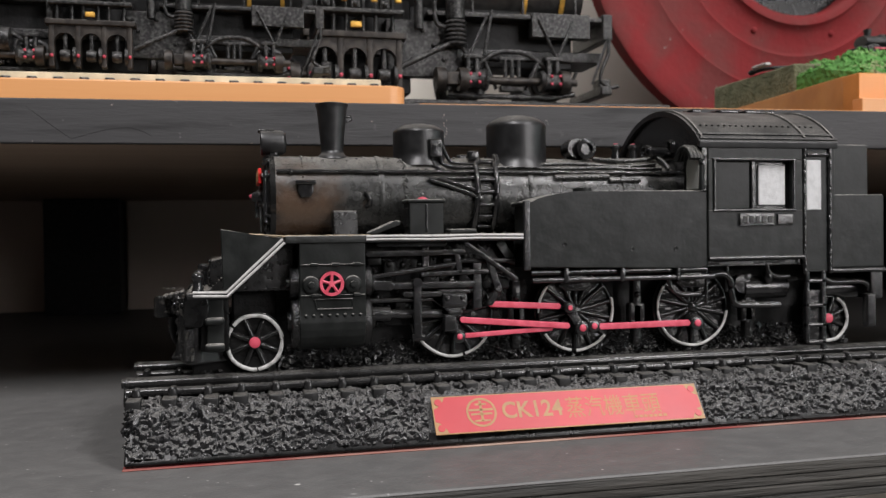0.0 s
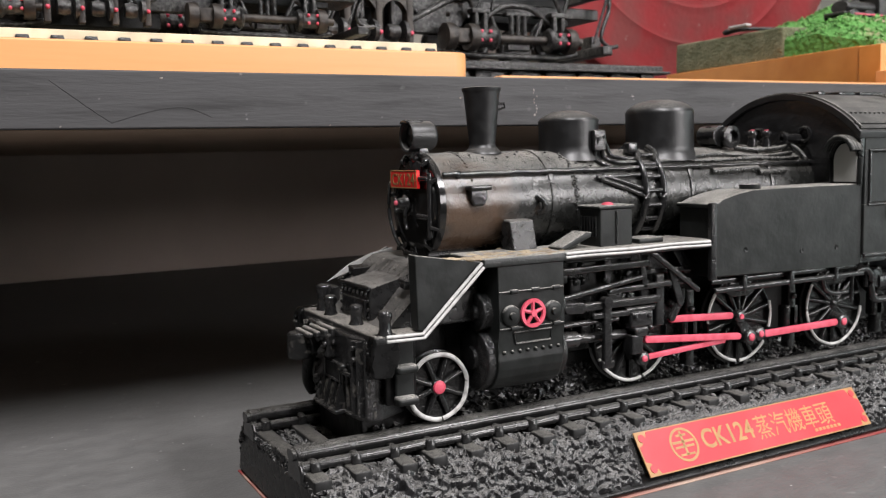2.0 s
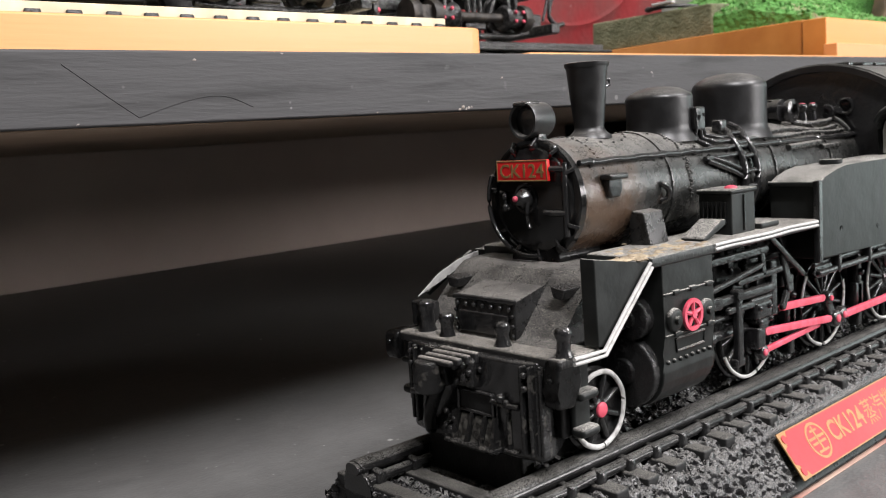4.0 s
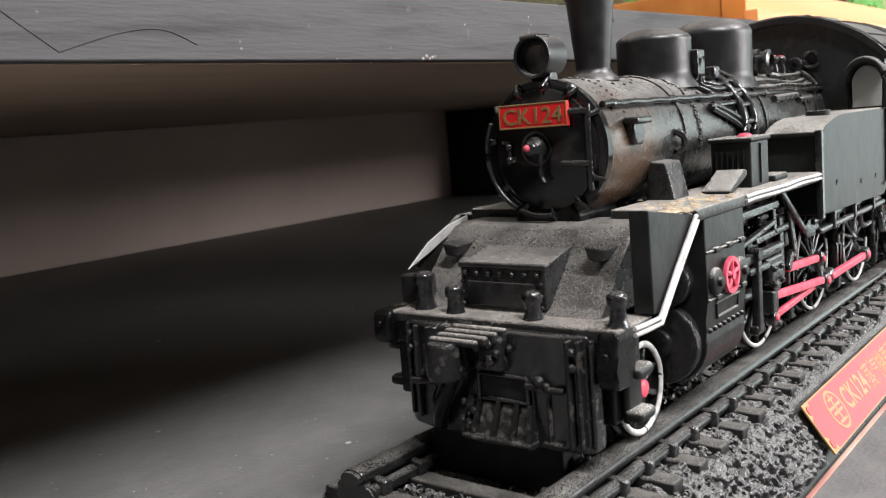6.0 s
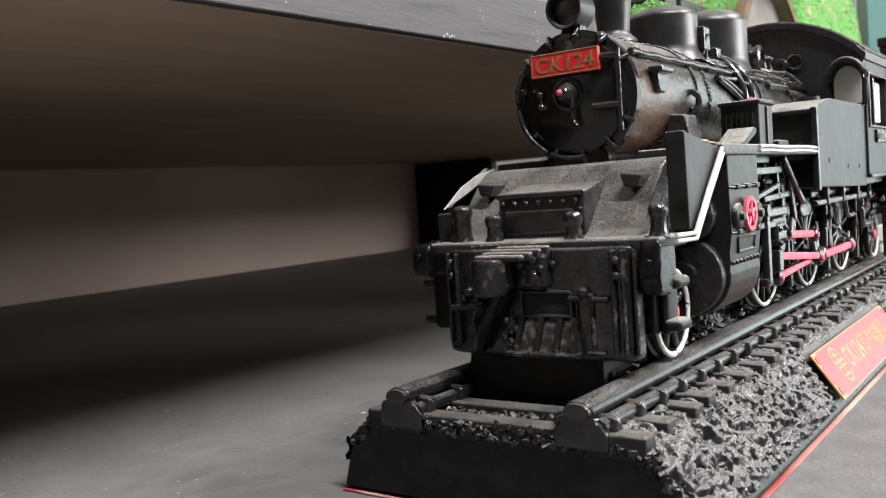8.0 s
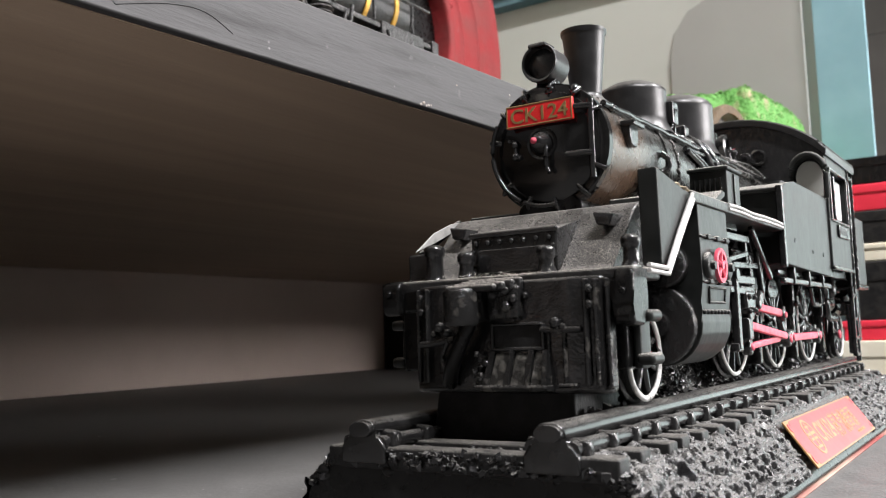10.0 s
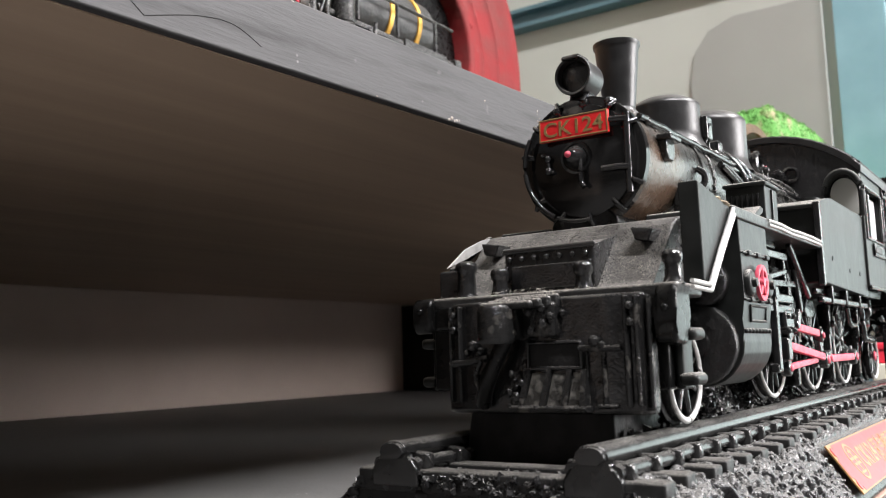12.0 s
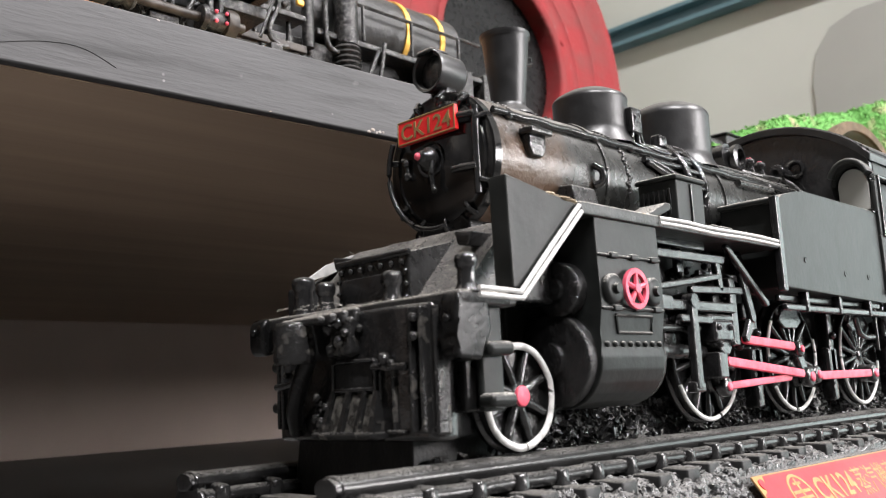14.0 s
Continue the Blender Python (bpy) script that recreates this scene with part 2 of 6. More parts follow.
grey_wall = material("grey_wall_paint", (0.44, 0.455, 0.415), 0.8, second=(0.47, 0.485, 0.445), grain_mm=80, bump=0.05)
mid_grey = material("plain_mid_grey", (0.31, 0.315, 0.295), 0.7, second=(0.335, 0.34, 0.32), grain_mm=70, bump=0.04)
teal = material("teal_painted_steel", (0.20, 0.36, 0.42), 0.4, second=(0.24, 0.42, 0.48), grain_mm=30, bump=0.06)
teal_dark = material("dark_teal_painted_steel", (0.06, 0.13, 0.16), 0.45, second=(0.08, 0.16, 0.19), grain_mm=30, bump=0.06)
# walls added around the rack, coloured dark so black paint mirrors little
added_wall_dark = material("added_wall_darkened", (0.045, 0.043, 0.04), 0.9, second=(0.06, 0.057, 0.054), grain_mm=120, bump=0.05)
added_wall_mid = material("added_wall_half_darkened", (0.20, 0.19, 0.18), 0.9, second=(0.24, 0.23, 0.22), grain_mm=120, bump=0.05)
room_white = material("room_wall_paint", (0.24, 0.235, 0.225), 0.9, second=(0.28, 0.275, 0.265), grain_mm=120, bump=0.05)
floor_mat = material("dark_floor", (0.09, 0.085, 0.08), 0.6, second=(0.12, 0.115, 0.11), grain_mm=90, bump=0.04)
iron_red = material("worn_red_oxide_paint", (0.215, 0.020, 0.022), 0.7, second=(0.165, 0.036, 0.034), grain_mm=16, bump=0.2, fine=0.4, chip=0.4, spec=0.25)
grass_mat = material("green_flock_and_tan_rock", (0.10, 0.28, 0.06), 0.95, second=(0.30, 0.26, 0.15), grain_mm=9, spread=(0.54, 0.66), bump=1.0, fine=0.8)
flock_mat = material("bright_green_flock", (0.10, 0.28, 0.06), 0.95, second=(0.22, 0.42, 0.14), grain_mm=3, bump=0.8, fine=0.8, island=0.3)
olive_mat = material("olive_foam_rock", (0.13, 0.135, 0.075), 0.9, second=(0.20, 0.20, 0.12), grain_mm=4, bump=0.9, fine=0.6)
sand_mat = material("tan_plaster_rock", (0.14, 0.095, 0.055), 0.9, second=(0.08, 0.058, 0.035), grain_mm=8, bump=0.6)
bore_mat = material("grey_tunnel_lining", (0.12, 0.112, 0.106), 0.8, grain_mm=12, bump=0.2)
stripe_red = material("bright_red_card", (0.78, 0.03, 0.06), 0.4, grain_mm=20, bump=0.02)


def boiler_paint():
    """Black paint with a rusty brown patch burnt through on the lower smokebox."""
    m = material("boiler_black_with_rust_patch", (0.015, 0.0155, 0.0145), 0.18, grain_mm=1.5, bump=0.22, fine=0.35, dust=1.4, rough_to=0.36, dust_from=0.34, spec=0.62, dust_colour=(0.30, 0.285, 0.26))
    nt = m.node_tree
    bsdf = nt.nodes["Principled BSDF"]
    base = bsdf.inputs["Base Color"].links[0].from_socket
    coord = nt.nodes.new("ShaderNodeTexCoord")
    dist = nt.nodes.new("ShaderNodeVectorMath")
    dist.operation = "DISTANCE"
    dist.inputs[1].default_value = (0.0525, 0.029, 0.0695)
    wob = nt.nodes.new("ShaderNodeTexNoise")
    wob.inputs["Scale"].default_value, wob.inputs["Detail"].default_value = 130, 7
    nt.links.new(coord.outputs["Object"], wob.inputs["Vector"])
    nt.links.new(coord.outputs["Object"], dist.inputs[0])
    sub = nt.nodes.new("ShaderNodeMath")
    sub.operation = "MULTIPLY_ADD"
    sub.inputs[1].default_value = -0.031
    nt.links.new(wob.outputs["Fac"], sub.inputs[0])
    nt.links.new(dist.outputs["Value"], sub.inputs[2])
    pick = nt.nodes.new("ShaderNodeMapRange")
    pick.inputs["From Min"].default_value, pick.inputs["From Max"].default_value = 0.004, -0.008
    pick.inputs["To Max"].default_value = 0.85
    nt.links.new(sub.outputs[0], pick.inputs["Value"])
    mix = nt.nodes.new("ShaderNodeMix")
    mix.data_type = "RGBA"
    mix.inputs[7].default_value = (0.085, 0.052, 0.033, 1)
    nt.links.new(pick.outputs["Result"], mix.inputs["Factor"])
    nt.links.new(base, mix.inputs[6])
    nt.links.new(mix.outputs[2], bsdf.inputs["Base Color"])
    return m


boiler_black = boiler_paint()

# ---- mesh helpers: all lengths in millimetres ----
MM = 0.001


def part(name, bm, mat, parent=None, label="", smooth=52, even=True):
    me = bpy.data.meshes.new(name)
    bmesh.ops.scale(bm, vec=(MM, MM, MM), verts=bm.verts)
    bmesh.ops.recalc_face_normals(bm, faces=bm.faces)
    for f in bm.faces:
        f.smooth = smooth > 0
    bm.to_mesh(me)
    bm.free()
    if smooth:
        me.set_sharp_from_angle(angle=radians(smooth))
    me.materials.append(mat)
    ob = new(name, me)
    if smooth and even:
        ob.modifiers.new("even_shading", "WEIGHTED_NORMAL").keep_sharp = True
    if parent:
        ob.parent = parent
    if label:
        ob["label"] = label
    return ob


def thing(name, label, category, group="", kind="", at=(0, 0, 0)):
    e = new(name)
    e.location = Vector(at) * MM
    e.empty_display_size = 0.01
    return tagged(e, label, category, group, kind)


def B():
    return bmesh.new()


def box(bm, x0, x1, y0, y1, z0, z1, bev=0.25, seg=1):
    g = bmesh.ops.create_cube(bm, size=1, matrix=Matrix.Translation(((x0 + x1) / 2, (y0 + y1) / 2, (z0 + z1) / 2)) @ Matrix.Diagonal((abs(x1 - x0), abs(y1 - y0), abs(z1 - z0), 1)))
    bev = min(bev, 0.45 * min(abs(x1 - x0), abs(y1 - y0), abs(z1 - z0)))
    if bev > 0:
        es = list({e for v in g["verts"] for e in v.link_edges})
        bmesh.ops.bevel(bm, geom=es, offset=bev, segments=seg, affect="EDGES", profile=0.5)
    return bm


def cyl(bm, p0, p1, r0, r1=None, seg=20, bev=0.0):
    p0, p1 = Vector(p0), Vector(p1)
    d = p1 - p0
    m = Matrix.Translation((p0 + p1) / 2) @ d.to_track_quat("Z", "Y").to_matrix().to_4x4()
    bmesh.ops.create_cone(bm, cap_ends=True, segments=seg, radius1=r0, radius2=r0 if r1 is None else r1, depth=d.length, matrix=m)
    return bm


def ball(bm, c, r, seg=12, squash=(1, 1, 1)):
    bmesh.ops.create_uvsphere(bm, u_segments=seg, v_segments=max(6, seg // 2), radius=1, matrix=Matrix.Translation(c) @ Matrix.Diagonal((r * squash[0], r * squash[1], r * squash[2], 1)))
    return bm


def prism(bm, poly, axis, a, b, bev=0.25, seg=1):
    """A polygon pushed from a to b along an axis; poly in (x, z) for y, (y, z) for x, (x, y) for z."""
    put = {"y": lambda u, v, w: (u, w, v), "x": lambda u, v, w: (w, u, v), "z": lambda u, v, w: (u, v, w)}[axis]
    lo = [bm.verts.new(put(u, v, a)) for u, v in poly]
    hi = [bm.verts.new(put(u, v, b)) for u, v in poly]
    n = len(poly)
    fs = [bm.faces.new(lo), bm.faces.new(hi[::-1])] + [bm.faces.new((lo[i], lo[(i + 1) % n], hi[(i + 1) % n], hi[i])) for i in range(n)]
    if bev:
        es = list({e for f in fs for e in f.edges})
        bmesh.ops.bevel(bm, geom=es, offset=bev, segments=seg, affect="EDGES", profile=0.5, clamp_overlap=True)
    return bm


def lathe(bm, prof, c, axis="z", seg=32, sign=1):
    """A profile of (radius, height) turned round an axis through c."""
    c = Vector(c)
    rings = []
    for r, h in prof:
        ring = []
        for i in range(seg if r > 1e-6 else 1):
            a = 2 * math.pi * i / seg
            u, v, w = r * math.cos(a), r * math.sin(a), h * sign
            ring.append(bm.verts.new(c + Vector({"z": (u, v, w), "x": (w, u, v), "y": (u, w, v)}[axis])))
        rings.append(ring)
    for p, q in zip(rings, rings[1:]):
        for i in range(seg):
            j = (i + 1) % seg
            loop = [p[i % len(p)], p[j % len(p)], q[j % len(q)], q[i % len(q)]]
            loop = [v for k, v in enumerate(loop) if v not in loop[:k]]
            if len(loop) > 2:
                bm.faces.new(loop)
    return bm


def rod(bm, pts, r, seg=8, flat=1.0):
    """A round bar along points."""
    pts = [Vector(p) for p in pts]
    rings = []
    for i, p in enumerate(pts):
        t = (pts[min(i + 1, len(pts) - 1)] - pts[max(i - 1, 0)]).normalized()
        side = t.cross(Vector((0, 0, 1)))
        side = side.normalized() if side.length > 0.05 else t.cross(Vector((0, 1, 0))).normalized()
        up = side.cross(t).normalized()
        rings.append([bm.verts.new(p + side * (r * flat * math.cos(2 * math.pi * k / seg)) + up * (r * math.sin(2 * math.pi * k / seg))) for k in range(seg)])
    for a, b in zip(rings, rings[1:]):
        for k in range(seg):
            bm.faces.new((a[k], a[(k + 1) % seg], b[(k + 1) % seg], b[k]))
    bm.faces.new(rings[0][::-1])
    bm.faces.new(rings[-1])
    return bm


def curve(pts, n=6):
    """Smooth points through the given ones."""
    pts = [Vector(p) for p in pts]
    out = []
    for i in range(len(pts) - 1):
        p0, p1, p2, p3 = pts[max(i - 1, 0)], pts[i], pts[i + 1], pts[min(i + 2, len(pts) - 1)]
        for k in range(n):
            t = k / n
            out.append(0.5 * ((2 * p1) + (p2 - p0) * t + (2 * p0 - 5 * p1 + 4 * p2 - p3) * t * t + (3 * p1 - p0 - 3 * p2 + p3) * t ** 3))
    return out + [pts[-1]]


def lettering(name, text, size, m, mat, parent, depth=0.2, label="", width=None, bold=0.0):
    """Raised letters in the built-in font, as a mesh; size is the letters' height in millimetres."""
    data = bpy.data.curves.new(name, "FONT")
    data.body, data.size, data.extrude, data.offset = text, size * 1.38, depth / 2, bold
    tmp = bpy.data.objects.new(name, data)
    scene.collection.objects.link(tmp)
    me = bpy.data.meshes.new_from_object(tmp.evaluated_get(bpy.context.evaluated_depsgraph_get()))
    bpy.data.objects.remove(tmp)
    xs = [v.co.x for v in me.vertices] or [0, 1]
    if width:
        me.transform(Matrix.Translation((-min(xs), 0, 0)))
        me.transform(Matrix.Diagonal((width / max(1e-6, max(xs) - min(xs)), 1, 1, 1)))
    me.transform(Matrix.Diagonal((MM, MM, MM, 1)) @ m)
    me.materials.clear()
    me.materials.append(mat)
    ob = new(name, me)
    ob.parent = parent
    if label:
        ob["label"] = label
    return ob

# ---- the setting: display rack, walls, floor, ceiling ----


def structure(name, bm, mat, label, category, smooth=52):
    return tagged(part(name, bm, mat, smooth=smooth), label, category, kind="structure")


structure("floor", box(B(), -2000, 3500, -3000, 640, -800, -780, 0), floor_mat, "dark smooth floor of the room under the rack", "floor")
structure("ceiling", box(B(), -2000, 3500, -3000, 640, 1760, 1780, 0), room_white, "plain grey ceiling above the rack", "ceiling")
# added stretch of wall, darkened so the model's front faces stay black
structure("wall_back_left", box(B(), -2000, -952, 620, 660, -780, 1760, 0), added_wall_mid, "added wall beside the rack, darkened to dull reflections", "wall")
structure("wall_back", box(B(), -950, 920, 620, 660, -780, 1760, 0), beige_wall, "beige painted wall behind the rack", "wall")
structure("wall_back_far", box(B(), 921, 3500, 620, 660, -780, 1760, 0), beige_wall, "beige painted wall beyond the rack", "wall")
# also added out of view and darkened against reflections
structure("wall_west", box(B(), -2040, -2000, -3000, 660, -800, 1780, 0), added_wall_dark, "added side wall of the room, darkened to dull reflections", "wall")
# east wall, added and darkened, with a tall glazed opening
structure("wall_east", box(B(), 3500, 3540, -3000, 660, -800, -510, 0), added_wall_dark, "added wall under the tall window, darkened to dull reflections", "wall")
structure("wall_east_top", box(B(), 3500, 3540, -3000, 660, 1110, 1780, 0), added_wall_dark, "added wall above the tall window, darkened to dull reflections", "wall")
structure("wall_east_left", box(B(), 3500, 3540, -140, 660, -508, 1108, 0), added_wall_dark, "added wall beside the tall window, darkened to dull reflections", "wall")
structure("wall_east_right", box(B(), 3500, 3540, -3000, -2460, -508, 1108, 0), added_wall_dark, "added wall beside the tall window, darkened to dull reflections", "wall")
# south wall, added and darkened, with a wide window set high
structure("wall_south", box(B(), -2000, 3500, -3040, -3000, -800, 340, 0), added_wall_dark, "added wall under the wide window, darkened to dull reflections", "wall")
structure("wall_south_top", box(B(), -2000, 3500, -3040, -3000, 1260, 1780, 0), added_wall_dark, "added wall above the wide window, darkened to dull reflections", "wall")
structure("wall_south_left", box(B(), -2000, 1190, -3040, -3000, 342, 1258, 0), added_wall_dark, "added wall beside the wide window, darkened to dull reflections", "wall")
structure("wall_south_right", box(B(), 3410, 3500, -3040, -3000, 342, 1258, 0), added_wall_dark, "added wall beside the wide window, darkened to dull reflections", "wall")
window = thing("window_1", "wide window in a white frame opposite the rack", "window", kind="structure")
for x in (1195, 2280, 3365):
    part("window_frame", box(B(), x, x + 40, -3035, -3005, 345, 1255, 3), room_white, window)
window = thing("window_2", "tall window in a white frame in the side wall", "window", kind="structure")
for y in (-2455, -1320, -185):
    part("window_frame", box(B(), 3505, 3535, y, y + 40, -505, 1105, 3), room_white, window)

# lower board, the table on which the model stands: its top at z = 0
lower = structure("table_top", box(B(), -900, 898, -41, 612, -11.5, 0, 0.8, 2), table_black, "black painted display table top, dusty and scuffed", "table top")
for z0, z1, out in ((-3.4, -0.5, 42.6), (-6.2, -3.6, 42.1), (-8.8, -6.4, 42.8), (-11.4, -9.0, 42.3)):
    part("edge_ply", box(B(), -900, 898, -out, -41.2, z0, z1, 0.3), table_edge, lower, "rough black plywood layer")

# upper board, 17 mm thick, turned a little against the lower one
bm = prism(B(), [(-900, 136.3), (900, 55.3), (900, 618), (-900, 618)], "z", 101.3, 118.2, 0.6, 2)
upper = structure("upper_shelf", bm, board_black, "black stained wooden shelf board with a scratched front edge", "shelf")
bm = prism(B(), [(-898, 138.6), (898, 57.8), (898, 617), (-898, 617)], "z", 101.0, 101.28, 0.0)
part("underside_panel", bm, board_under, upper, "brown unpainted underside of the shelf")

# scratches and chipped paint on the shelf's front edge
shelf_m = Matrix.Translation((0, 95.8, 0)) @ Matrix.Rotation(-0.045, 4, "Z")
scratch_mat = material("scratched_bare_line", (0.014, 0.014, 0.014), 0.7, grain_mm=2, bump=0.2)
chip_mat = material("chipped_pale_wood", (0.22, 0.18, 0.15), 0.8, second=(0.32, 0.30, 0.28), grain_mm=1.5, bump=0.5)
bm = B()
rod(bm, [shelf_m @ Vector(p) for p in ((-42, 0.05, 115), (-33, 0.05, 108), (-26.2, 0.05, 103))], 0.18, 4)
rod(bm, curve([shelf_m @ Vector(p) for p in ((-26.2, 0.05, 103), (-14, 0.05, 106.6), (-5, 0.05, 107.4), (2.6, 0.05, 104.6))]), 0.18, 4)
part("scratch", bm, scratch_mat, upper, "thin bent scratch line")
rnd = random.Random(4)
bm = B()
for cx, cz, cr in ((70, 102.2, 0.9), (72.4, 102.0, 0.7), (74, 102.4, 0.35), (87, 111, 0.4), (-12, 116, 0.5), (12, 117.6, 0.4), (160, 112, 0.45), (40, 101.9, 0.3), (-40, 101.9, 0.3)):
    for k in range(3):
        ball(bm, shelf_m @ Vector((cx + rnd.uniform(-1, 1) * cr, 0.0, cz + rnd.uniform(-0.5, 0.5) * cr)), cr * rnd.uniform(0.4, 0.9), 7, (1, 0.25, 0.7))
for k in range(9):
    ball(bm, shelf_m @ Vector((117 + rnd.uniform(-0.7, 0.7), 0.0, 105 + k * 1.1)), rnd.uniform(0.15, 0.4), 6, (1, 0.3, 1.2))
part("paint_chips", bm, chip_mat, upper, "pale chips in the paint")

# back of the lower bay: two panels, posts between them, and the end wall of the rack
structure("back_panel", box(B(), -58, 711, 600, 611, 0.5, 100.8, 0.5), back_panel_mat, "taupe back panel in the lower bay", "panel")
structure("back_panel_left", box(B(), -420, -123, 604, 612, 0.5, 100.8, 0.5), back_panel_mat, "pale back panel beside the dark upright", "panel")
structure("rack_upright", box(B(), -122, -60, 560, 611, 0.3, 100, 1), void_black, "dark upright of the rack in the lower bay", "upright")
structure("rack_upright_right", box(B(), 712, 725, 500, 611, 0.3, 99, 1), void_black, "dark partition plate of the rack in the lower bay", "upright")
structure("back_panel_right", box(B(), 726, 899, 604, 612, 0.5, 100.8, 0.5), grey_wall, "pale back panel beside the dark upright", "panel")

# out-of-view panel, added to control reflections and bounce in the bay
structure("added_bay_side", box(B(), -446, -424, 146, 611, 0.3, 100.6, 1), back_panel_mat, "added out-of-view taupe panel shaping light in the lower bay", "panel")

# end wall, open for the room in front of the steel post
structure("wall_end", box(B(), 920, 945, 138, 619, -780, 1200, 0), grey_wall, "plain grey partition wall at the end of the rack", "wall")
# thin darker grey area on the end wall, one corner rounded
bm = B()
ring = [(150, 60), (304, 60), (304, 360), (298, 395), (280, 420), (250, 432), (150, 432)]
prism(bm, ring, "x", 914, 919, 1.5, 2)
structure("wall_dark_area", bm, mid_grey, "darker grey area with a rounded corner on the end wall", "panel")
beam = thing("steel_beam", "dark teal painted steel beam along the end wall", "beam", kind="structure")
bm = B()
box(bm, 896, 918, 139, 619, 478, 484, 0.6)
box(bm, 896, 918, 139, 619, 500, 506, 0.6)
box(bm, 910, 916, 139, 619, 484.2, 499.8, 0.2)
part("web", bm, teal_dark, beam)
post = thing("steel_post", "light teal painted steel post at the rack's corner", "post", kind="structure")
part("flange", box(B(), 896, 900, 84, 136, -780, 1200, 1, 2), teal, post)
part("web", box(B(), 900.3, 918, 86, 90, -780, 1200, 0.6), teal, post)

for lx, ly, lsx, lsy, lw in LAMPS:
    fixture = thing("ceiling_light", "white ceiling light fitting with a long diffuser", "ceiling light", "ceiling lights")
    h, w = lsy * 500, lsx * 500
    part("housing", box(B(), lx * 1000 - w - 30, lx * 1000 + w + 30, ly * 1000 - h - 30, ly * 1000 + h + 30, 1750, 1759.5, 3, 2), room_white, fixture)

# ---- the model locomotive on its plinth ----
YC = 41.2          # middle of the track
loco = thing("model_locomotive", "black resin model tank locomotive with red rods on a plinth", "model locomotive", at=(0, 0, 0))

LEN = 278.0
# plinth: a sloped body with a thin felt edge under it
SLOPE = [(1.2, 2.0), (9.0, 14.2), (14.0, 16.2), (68.0, 16.2), (71.5, 12.6), (75.2, 10.0), (76.8, 2.0)]


def ground_z(y):
    for (y0, z0), (y1, z1) in zip(SLOPE, SLOPE[1:]):
        if y0 <= y <= y1:
            return z0 + (z1 - z0) * (y - y0) / (y1 - y0)
    return 2.0


bm = B()
prism(bm, [(0.6, 1.0), (1.0, 2.4)] + [(y + (0.9 if y < 40 else -0.9), z - 0.5) for y, z in SLOPE[1:-1]] + [(76.8, 1.0)], "x", 0.6, LEN, 0.5, 1)
rnd = random.Random(17)
for k in range(120):
    y = rnd.uniform(6, 73)
    ball(bm, (rnd.uniform(0.4, 1.6), y, ground_z(y) - abs(rnd.gauss(0, 0.8)) - 0.3), rnd.uniform(0.6, 1.5), 6, (0.7, 1.1, 0.8))
part("plinth", bm, plinth_black, loco, "black cast resin plinth")
part("felt_edge", box(B(), 0.2, LEN + 0.4, 0.25, 77.0, 0.05, 0.55, 0.12), felt, loco, "thin red and cream felt edge under the plinth")

# rails with a rounded head, and a bead along the foot on both sides
for s, ry, zt in ((1, 21.4, 23.2), (-1, 59.6, 22.8)):
    bm = B()
    head = [(ry - 2.75 * math.copysign(abs(math.cos(radians(a))) ** 0.75, math.cos(radians(a))), zt - 2.1 + 2.1 * abs(math.sin(radians(a))) ** 0.8) for a in range(0, 181, 12)] + [(ry + 1.7, zt - 3.2), (ry + 1.5, 15.5), (ry - 1.5, 15.5), (ry - 1.7, zt - 3.2)]
    prism(bm, head, "x", -0.4, LEN - 1, 0.0)
    nose = [(ry + (y - ry) * 0.9, zt - 1.6 + (z - zt + 1.6) * 0.85) for y, z in head[:-4]] + [(ry + 1.4, zt - 3.0), (ry - 1.4, zt - 3.0)]
    prism(bm, nose, "x", -1.7, 0.0, 0.55, 2)
    foot = [(ry - 5.0, 15.0), (ry - 5.0, 18.0), (ry - 3.6, 19.9), (ry - 1.8, 20.2), (ry - 2.7, 21.2), (ry - 2.4, zt - 0.6), (ry - 1.2, zt + 0.1), (ry + 1.2, zt + 0.1), (ry + 2.4, zt - 0.6), (ry + 2.7, 21.2), (ry + 1.8, 20.2), (ry + 3.6, 19.9), (ry + 5.0, 18.0), (ry + 5.0, 15.0)]
    prism(bm, foot, "x", -0.9, 0.8, 0.6, 2)
    rail = part("rail", bm, rail_black, loco)
    for side in (-1, 1):
        bm = B()
        by = ry + side * 3.5
        steps = 60
        rod(bm, [(-0.2 + (LEN - 1) * i / steps, by + 0.12 * math.sin(i * 2.1), zt - 4.1 + 0.10 * math.sin(i * 1.3 + side)) for i in range(steps + 1)], 1.35, 8, 1.1)
        part("foot_bead", bm, rail_black, rail)

# sleepers and clips, one under each pair of rail fixings
rnd = random.Random(7)
PITCH = 10.22
xs = [3.0 + PITCH * i for i in range(27)]
sleeper_mesh, clip_mesh = None, None
